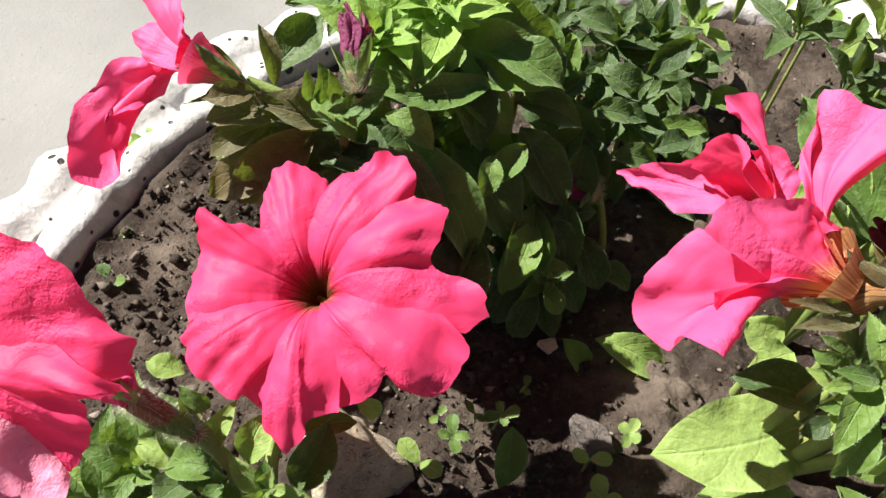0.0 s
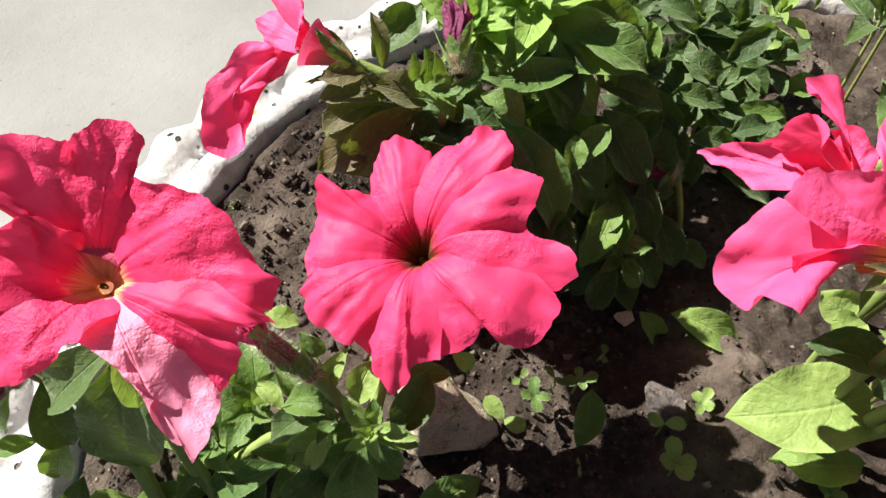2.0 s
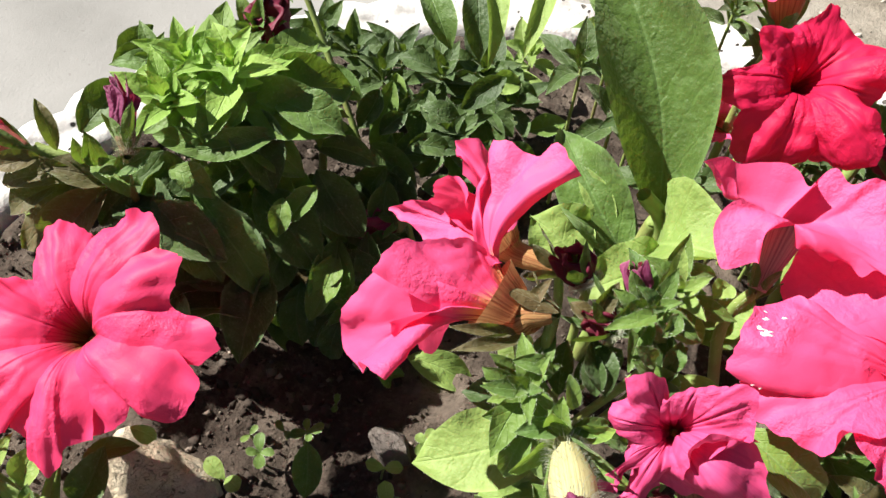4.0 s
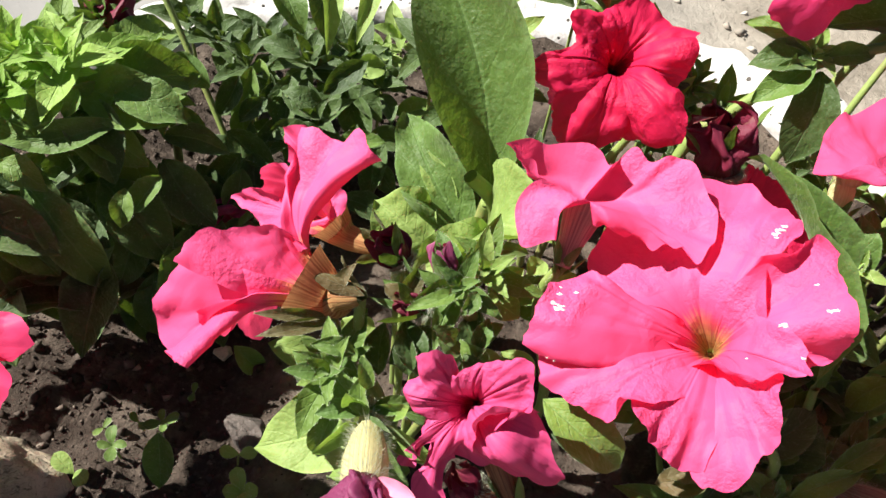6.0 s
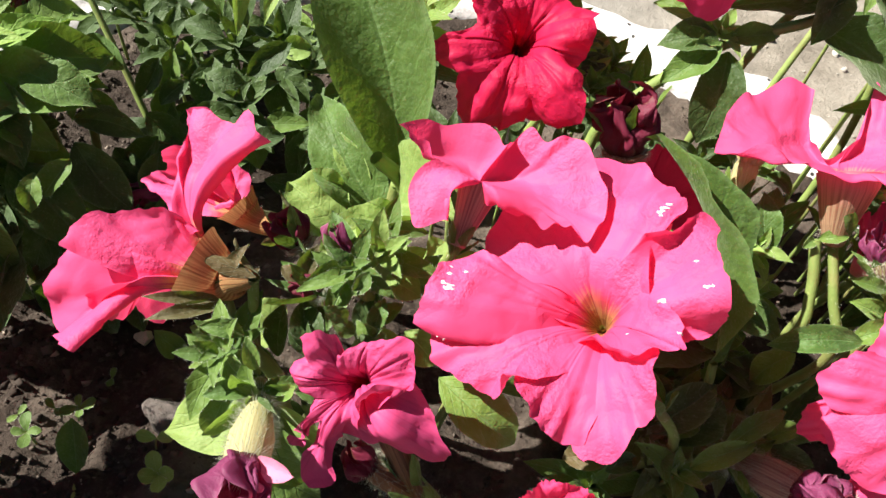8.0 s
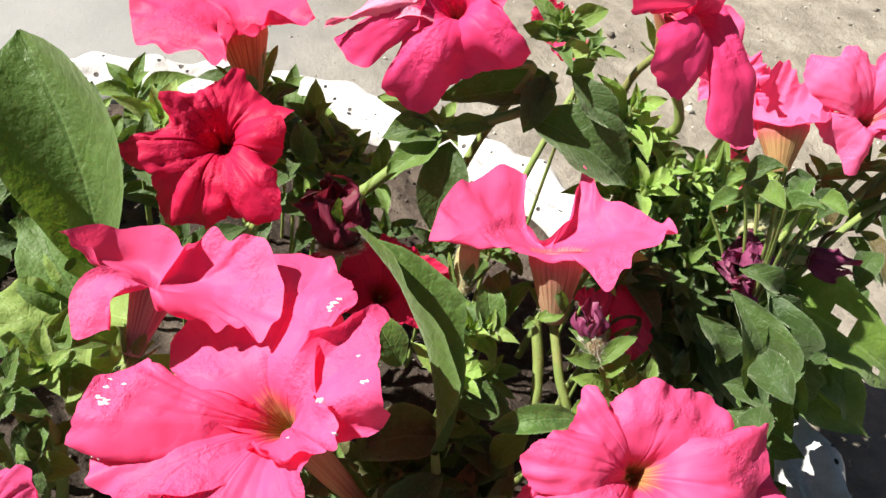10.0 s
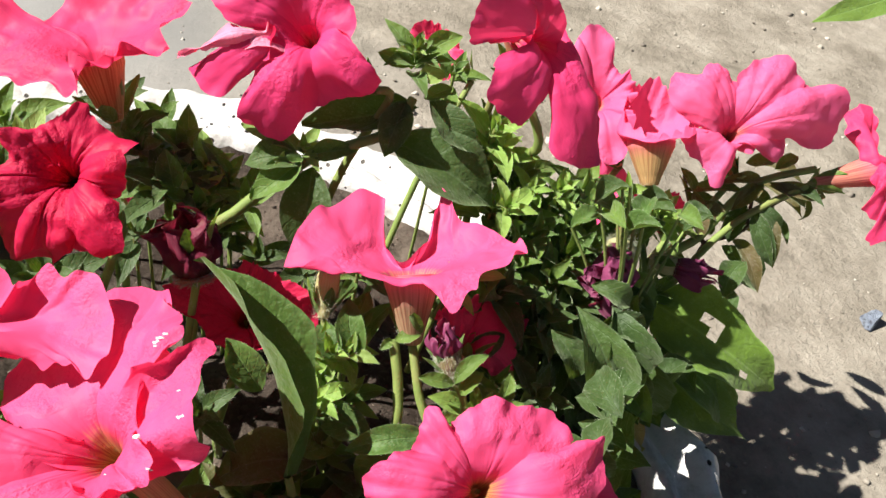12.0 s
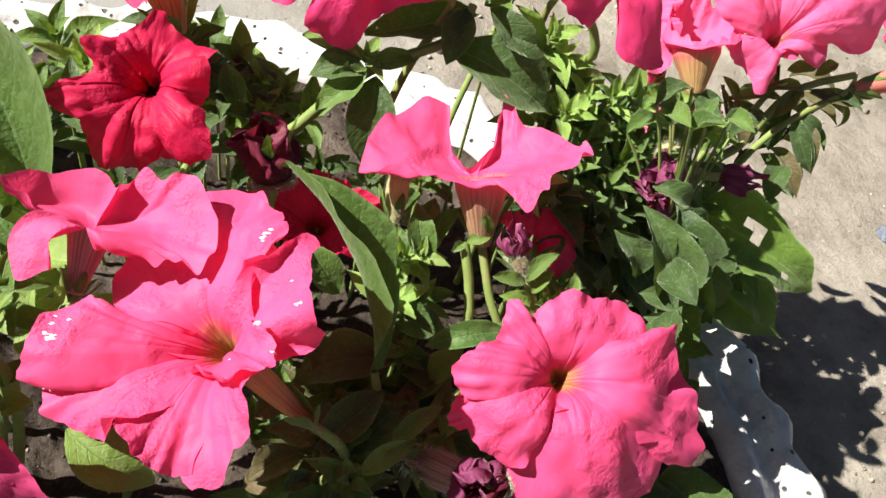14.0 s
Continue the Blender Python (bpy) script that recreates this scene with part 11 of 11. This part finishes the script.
leaf(plant_i, (0.4333, 0.1746, 0.1154), (0.4487, 0.1874, 0.1246), 0.0180, SHADE_DARK, up=(-0.6414, 0.2606, 0.7216))
leaf(plant_i, (0.4256, 0.1687, 0.1033), (0.4424, 0.1733, 0.1167), 0.0183, SHADE_DARK, up=(-0.6414, 0.2606, 0.7216))
leaf(plant_i, (0.4422, 0.1616, 0.0549), (0.4458, 0.1424, 0.0651), 0.0187, SHADE_DARK, up=(-0.6414, 0.2606, 0.7216))
leaf(plant_i, (0.4251, 0.165, 0.0931), (0.4349, 0.151, 0.1069), 0.0186, SHADE_DARK, up=(-0.6414, 0.2606, 0.7216))
leaf(plant_i, (0.4834, 0.2124, 0.0724), (0.4986, 0.2076, 0.0876), 0.0190, SHADE_DARK, up=(-0.6414, 0.2606, 0.7216))
leaf(plant_i, (0.4055, 0.1476, 0.1185), (0.4165, 0.1664, 0.1215), 0.0162, SHADE_DARK, up=(-0.6414, 0.2606, 0.7216))
leaf(plant_i, (0.5027, 0.2004, 0.0727), (0.5053, 0.2216, 0.0673), 0.0196, SHADE_DARK, up=(-0.6414, 0.2606, 0.7216))
leaf(plant_i, (0.5048, 0.3109, 0.0553), (0.5072, 0.2911, 0.0647), 0.0189, SHADE_DARK, up=(-0.6414, 0.2606, 0.7216))
leaf(plant_i, (0.525, 0.2765, 0.0652), (0.521, 0.2955, 0.0548), 0.0180, SHADE_DARK, up=(-0.6414, 0.2606, 0.7216))
# added leaves on thin stems, spaced to shade the pavement with sun flecks
leaf(plant_i, (0.4956, 0.3075, 0.1203), (0.4884, 0.2915, 0.1197), 0.0118, GREEN, up=(-0.6377, 0.2561, 0.7216), fold=0.5)
stem(plant_i, [(0.4956, 0.3075, 0.1203), (0.4854, 0.2785, 0.1022), (0.47, 0.235, 0.06)], 0.0007, 0.001, None)
leaf(plant_i, (0.4878, 0.2838, 0.1047), (0.5013, 0.2878, 0.1153), 0.0111, GREEN, up=(-0.5433, 0.1429, 0.7216), fold=0.5)
stem(plant_i, [(0.4878, 0.2838, 0.1047), (0.4807, 0.2643, 0.0928), (0.47, 0.235, 0.06)], 0.0007, 0.001, None)
leaf(plant_i, (0.4644, 0.276, 0.146), (0.4519, 0.2787, 0.134), 0.0117, GREEN, up=(-0.3972, -0.0325, 0.7216), fold=0.5)
stem(plant_i, [(0.4644, 0.276, 0.146), (0.4666, 0.2596, 0.1176), (0.47, 0.235, 0.06)], 0.0007, 0.001, None)
leaf(plant_i, (0.4348, 0.2621, 0.1339), (0.4468, 0.2581, 0.1461), 0.0120, GREEN, up=(-0.436, 0.0141, 0.7216), fold=0.5)
stem(plant_i, [(0.4348, 0.2621, 0.1339), (0.4489, 0.2513, 0.1103), (0.47, 0.235, 0.06)], 0.0007, 0.001, None)
leaf(plant_i, (0.475, 0.2436, 0.0996), (0.4691, 0.2271, 0.1004), 0.0118, GREEN, up=(-0.6081, 0.2206, 0.7216), fold=0.5)
stem(plant_i, [(0.475, 0.2436, 0.0996), (0.473, 0.2402, 0.0898), (0.47, 0.235, 0.06)], 0.0007, 0.001, None)
leaf(plant_i, (0.5029, 0.293, 0.1152), (0.508, 0.2791, 0.1248), 0.0108, SHADE_DARK, up=(-0.5404, 0.1394, 0.7216), fold=0.5)
stem(plant_i, [(0.5029, 0.293, 0.1152), (0.4897, 0.2698, 0.0991), (0.47, 0.235, 0.06)], 0.0007, 0.001, None)
leaf(plant_i, (0.4837, 0.2667, 0.1149), (0.4971, 0.2716, 0.1251), 0.0099, GREEN, up=(-0.4779, 0.0644, 0.7216), fold=0.5)
stem(plant_i, [(0.4837, 0.2667, 0.1149), (0.4782, 0.254, 0.0989), (0.47, 0.235, 0.06)], 0.0007, 0.001, None)
leaf(plant_i, (0.4602, 0.2642, 0.1362), (0.4623, 0.2484, 0.1438), 0.0107, SHADE_DARK, up=(-0.5067, 0.0989, 0.7216), fold=0.5)
stem(plant_i, [(0.4602, 0.2642, 0.1362), (0.4641, 0.2525, 0.1117), (0.47, 0.235, 0.06)], 0.0007, 0.001, None)
leaf(plant_i, (0.4389, 0.2574, 0.1565), (0.4402, 0.2413, 0.1635), 0.0114, SHADE_DARK, up=(-0.6134, 0.227, 0.7216), fold=0.5)
stem(plant_i, [(0.4389, 0.2574, 0.1565), (0.4514, 0.2485, 0.1239), (0.47, 0.235, 0.06)], 0.0007, 0.001, None)
leaf(plant_i, (0.5151, 0.2752, 0.1141), (0.528, 0.2741, 0.1259), 0.0107, SHADE_DARK, up=(-0.4255, 0.0015, 0.7216), fold=0.5)
stem(plant_i, [(0.5151, 0.2752, 0.1141), (0.497, 0.2591, 0.0984), (0.47, 0.235, 0.06)], 0.0007, 0.001, None)
leaf(plant_i, (0.4684, 0.2655, 0.1443), (0.477, 0.2552, 0.1557), 0.0123, SHADE_DARK, up=(-0.4286, 0.0052, 0.7216), fold=0.5)
stem(plant_i, [(0.4684, 0.2655, 0.1443), (0.4691, 0.2533, 0.1166), (0.47, 0.235, 0.06)], 0.0007, 0.001, None)
leaf(plant_i, (0.4406, 0.2433, 0.1761), (0.4288, 0.248, 0.1639), 0.0104, SHADE_DARK, up=(-0.5756, 0.1816, 0.7216), fold=0.5)
stem(plant_i, [(0.4406, 0.2433, 0.1761), (0.4524, 0.24, 0.1357), (0.47, 0.235, 0.06)], 0.0007, 0.001, None)
leaf(plant_i, (0.4301, 0.2222, 0.1725), (0.4313, 0.2391, 0.1675), 0.0124, GREEN, up=(-0.4694, 0.0541, 0.7216), fold=0.5)
stem(plant_i, [(0.4301, 0.2222, 0.1725), (0.446, 0.2273, 0.1335), (0.47, 0.235, 0.06)], 0.0007, 0.001, None)
leaf(plant_i, (0.4979, 0.2665, 0.1367), (0.4987, 0.2502, 0.1433), 0.0099, GREEN, up=(-0.4418, 0.021, 0.7216), fold=0.5)
stem(plant_i, [(0.4979, 0.2665, 0.1367), (0.4868, 0.2539, 0.112), (0.47, 0.235, 0.06)], 0.0007, 0.001, None)
leaf(plant_i, (0.4421, 0.2265, 0.1681), (0.4521, 0.2405, 0.1719), 0.0120, GREEN, up=(-0.4851, 0.073, 0.7216), fold=0.5)
stem(plant_i, [(0.4421, 0.2265, 0.1681), (0.4533, 0.2299, 0.1309), (0.47, 0.235, 0.06)], 0.0007, 0.001, None)
leaf(plant_i, (0.4337, 0.2259, 0.164), (0.4441, 0.2183, 0.176), 0.0120, GREEN, up=(-0.5539, 0.1556, 0.7216), fold=0.5)
stem(plant_i, [(0.4337, 0.2259, 0.164), (0.4482, 0.2295, 0.1284), (0.47, 0.235, 0.06)], 0.0007, 0.001, None)
rosette(plant_i, (0.2559, 0.3337, 0.1071), (0.05, -0.35, 0.9), 0.022, 8, GREEN, 0.85, 125, wide=0.44)
stem(plant_i, [(0.2559, 0.3337, 0.1071), (0.2559, 0.3337, 0.0555), (0.2559, 0.3337, -0.004)], 0.0009, 0.0012, None)
rosette(plant_i, (0.2694, 0.343, 0.1075), (0.05, -0.35, 0.9), 0.022, 8, LIME, 0.85, 126, wide=0.44)
stem(plant_i, [(0.2694, 0.343, 0.1075), (0.2694, 0.343, 0.0558), (0.2694, 0.343, -0.004)], 0.0009, 0.0012, None)
rosette(plant_i, (0.2809, 0.3308, 0.1094), (0.05, -0.35, 0.9), 0.022, 8, GREEN, 0.85, 127, wide=0.44)
stem(plant_i, [(0.2809, 0.3308, 0.1094), (0.2809, 0.3308, 0.0567), (0.2809, 0.3308, -0.004)], 0.0009, 0.0012, None)
rosette(plant_i, (0.288, 0.3122, 0.1107), (0.05, -0.35, 0.9), 0.02, 8, GREEN, 0.85, 128, wide=0.44)
stem(plant_i, [(0.288, 0.3122, 0.1107), (0.288, 0.3122, 0.0573), (0.288, 0.3122, -0.004)], 0.0009, 0.0012, None)
rosette(plant_i, (0.2618, 0.3227, 0.1074), (0.05, -0.35, 0.9), 0.0243, 7, SPRING, 0.85, 129, wide=0.44)
stem(plant_i, [(0.2618, 0.3227, 0.1074), (0.2618, 0.3227, 0.0557), (0.2618, 0.3227, -0.004)], 0.0009, 0.0012, None)
rosette(plant_i, (0.3279, 0.2887, 0.1093), (0.05, -0.35, 0.9), 0.02, 8, GREEN, 0.85, 130, wide=0.44)
stem(plant_i, [(0.3279, 0.2887, 0.1093), (0.3279, 0.2887, 0.0566), (0.3279, 0.2887, -0.004)], 0.0009, 0.0012, None)
rosette(plant_i, (0.3128, 0.2769, 0.0989), (0.05, -0.35, 0.9), 0.02, 8, SHADE_DARK, 0.85, 131, wide=0.44)
stem(plant_i, [(0.3128, 0.2769, 0.0989), (0.3128, 0.2769, 0.0514), (0.3128, 0.2769, -0.004)], 0.0009, 0.0012, None)
rosette(plant_i, (0.3345, 0.2657, 0.1064), (0.05, -0.35, 0.9), 0.018, 8, GREEN, 0.85, 132, wide=0.44)
stem(plant_i, [(0.3345, 0.2657, 0.1064), (0.3345, 0.2657, 0.0552), (0.3345, 0.2657, -0.004)], 0.0009, 0.0012, None)

leaf(plant_i, (0.464, 0.208, 0.045), (0.487, 0.194, 0.030), 0.0130, DRY, bend=0.15, fold=0.4, label="dry yellowish brown leaf")
# dark drooping leaves and twigs under the outermost flowers
leaf(plant_i, (0.5502, 0.3212, 0.098), (0.563, 0.2949, 0.1075), 0.0081, SHADE_DARK, up=(-0.3, -0.4, 0.85), bend=0.2, fold=0.4)
leaf(plant_i, (0.5771, 0.2961, 0.0845), (0.5783, 0.2605, 0.0753), 0.0113, BROWN, up=(-0.3, -0.4, 0.85), bend=0.2, fold=0.4)
leaf(plant_i, (0.5896, 0.2998, 0.1042), (0.5862, 0.2674, 0.0907), 0.0072, BROWN, up=(-0.3, -0.4, 0.85), bend=0.2, fold=0.4)
leaf(plant_i, (0.6059, 0.3054, 0.1126), (0.6123, 0.2828, 0.1225), 0.0074, SHADE_DARK, up=(-0.3, -0.4, 0.85), bend=0.2, fold=0.4)
leaf(plant_i, (0.55, 0.3086, 0.0843), (0.5404, 0.3238, 0.1128), 0.0045, BROWN, up=(-0.3, -0.4, 0.85), bend=0.2, fold=0.4)
leaf(plant_i, (0.5876, 0.3173, 0.1009), (0.5681, 0.3, 0.0814), 0.0079, BROWN, up=(-0.3, -0.4, 0.85), bend=0.2, fold=0.4)
leaf(plant_i, (0.6043, 0.306, 0.0909), (0.605, 0.2833, 0.0923), 0.0070, SHADE_DARK, up=(-0.3, -0.4, 0.85), bend=0.2, fold=0.4)
leaf(plant_i, (0.6175, 0.2963, 0.0989), (0.6119, 0.3008, 0.1207), 0.0043, BROWN, up=(-0.3, -0.4, 0.85), bend=0.2, fold=0.4)
leaf(plant_i, (0.5605, 0.2985, 0.0857), (0.5473, 0.3084, 0.1032), 0.0061, BROWN, up=(-0.3, -0.4, 0.85), bend=0.2, fold=0.4)
leaf(plant_i, (0.5981, 0.3329, 0.0922), (0.6079, 0.3014, 0.0948), 0.0098, SHADE_DARK, up=(-0.3, -0.4, 0.85), bend=0.2, fold=0.4)
leaf(plant_i, (0.5936, 0.333, 0.0673), (0.607, 0.3044, 0.0773), 0.0111, BROWN, up=(-0.3, -0.4, 0.85), bend=0.2, fold=0.4)
leaf(plant_i, (0.6219, 0.3393, 0.091), (0.6314, 0.3046, 0.0907), 0.0113, BROWN, up=(-0.3, -0.4, 0.85), bend=0.2, fold=0.4)
leaf(plant_i, (0.5941, 0.3554, 0.0736), (0.6032, 0.3424, 0.0939), 0.0113, SHADE_DARK, up=(-0.3, -0.4, 0.85), bend=0.2, fold=0.4)
leaf(plant_i, (0.6256, 0.3545, 0.0934), (0.6381, 0.3275, 0.1051), 0.0127, BROWN, up=(-0.3, -0.4, 0.85), bend=0.2, fold=0.4)
stem(plant_i, [(0.5608, 0.2936, 0.0553), (0.5671, 0.3046, 0.0722), (0.5842, 0.3, 0.0878), (0.5893, 0.3134, 0.1087)], 0.0016, 0.0011, TWIG, label="dark brown twig")
stem(plant_i, [(0.5842, 0.3, 0.0878), (0.5966, 0.3023, 0.1064), (0.6124, 0.2983, 0.125)], 0.0016, 0.0011, TWIG, label="dark brown twig")
stem(plant_i, [(0.5671, 0.3046, 0.0722), (0.562, 0.3192, 0.0813), (0.5578, 0.3397, 0.0996)], 0.0016, 0.0011, TWIG, label="dark brown twig")


# ---- crumbs of soil, straw, and grit on the pavement ----
def scatter_mesh(count, place, size, seed, squash=0.7):
    """Many small angular lumps in one mesh."""
    rng = np.random.default_rng(seed)
    base = np.array([(0, 0, 1), (0.94, 0, 0.33), (-0.47, 0.82, 0.33), (-0.47, -0.82, 0.33), (0.47, 0.82, -0.33), (-0.94, 0, -0.33), (0.47, -0.82, -0.33), (0, 0, -1)])
    tri = [(0, 1, 2), (0, 2, 3), (0, 3, 1), (1, 4, 2), (2, 5, 3), (3, 6, 1), (1, 6, 4), (2, 4, 5), (3, 5, 6), (4, 6, 7), (5, 4, 7), (6, 5, 7)]
    verts, faces = [], []
    for i in range(count):
        x, y, z = place(rng)
        s = size[0] * (size[1] / size[0]) ** (rng.random() ** 3.0)
        pts = base * (1 + rng.uniform(-0.5, 0.5, (8, 1))) * s * np.array([1, rng.uniform(0.6, 1), squash])
        a = rng.uniform(0, 6.28)
        c, sn = math.cos(a), math.sin(a)
        n0 = len(verts)
        for p in pts:
            verts.append((x + p[0] * c - p[1] * sn, y + p[0] * sn + p[1] * c, z + p[2]))
        faces += [tuple(n0 + k for k in f) for f in tri]
    me = bpy.data.meshes.new("crumbs")
    me.from_pydata(verts, [], faces)
    return me


def on_soil(rng):
    r, a = 0.318 * math.sqrt(rng.random()), rng.uniform(0, 6.283)
    x, y = CX + r * math.cos(a), CY + r * math.sin(a)
    return x, y, soil_height(x, y) + 0.0005


def on_left_soil(rng):
    while True:
        x, y, z = on_soil(rng)
        if x < 0.0 + 0.1 * rng.random():
            return x, y, z


def on_ground(rng):
    r, a = 0.40 + 0.9 * rng.random(), rng.uniform(-0.9, 1.6)
    x, y = CX + r * math.cos(a), CY + r * math.sin(a)
    return x, y, GROUND_Z + wobble((x, y, 0), 3.0, 0.004) + wobble((x, y, 5), 11.0, 0.002)


def clod_material():
    k = Mat("soil_clods")
    isl = k.t.nodes.new("ShaderNodeNewGeometry").outputs["Random Per Island"]
    c = k.ramp(isl, [(0.0, (0.03, 0.022, 0.017)), (0.55, (0.062, 0.049, 0.040)), (0.93, (0.12, 0.096, 0.078)), (1.0, (0.30, 0.25, 0.20))])
    return k.finish(c, 0.95, k.bump(k.noise(k.coords("Object"), 600.0, 4.0), 0.6, 0.001), 0.15)


def grit_material():
    k = Mat("pavement_grit")
    isl = k.t.nodes.new("ShaderNodeNewGeometry").outputs["Random Per Island"]
    c = k.ramp(isl, [(0.0, (0.16, 0.14, 0.115)), (0.5, (0.34, 0.31, 0.26)), (1.0, (0.50, 0.47, 0.41))])
    return k.finish(c, 0.95, None, 0.2)


CLODS = clod_material()
tagged(part_mesh("soil_clods", scatter_mesh(9000, on_soil, (0.0004, 0.0022), 1, 0.6), CLODS, None), "loose crumbs and clods of dark soil", "soil", kind="stuff")
tagged(part_mesh("soil_clods", scatter_mesh(5000, on_left_soil, (0.0007, 0.0042), 2, 0.7), CLODS, None), "coarse dry clods of soil near the rim", "soil", kind="stuff")
tagged(part_mesh("grit", scatter_mesh(2600, on_ground, (0.0006, 0.0035), 3), grit_material(), None), "grit and sand grains on the pavement", "grit", kind="stuff")


def on_far_dirt(rng):
    r, a = 0.55 + 1.6 * rng.random(), rng.uniform(-0.4, 1.5)
    x, y = CX + r * math.cos(a), CY + r * math.sin(a)
    return x, y, GROUND_Z + wobble((x, y, 0), 3.0, 0.004) + wobble((x, y, 5), 11.0, 0.002)


tagged(part_mesh("loose_pebbles", scatter_mesh(900, on_far_dirt, (0.0016, 0.0095), 8), grit_material(), None), "small loose pebbles and lumps on the sandy dirt", "pebbles", kind="stuff")
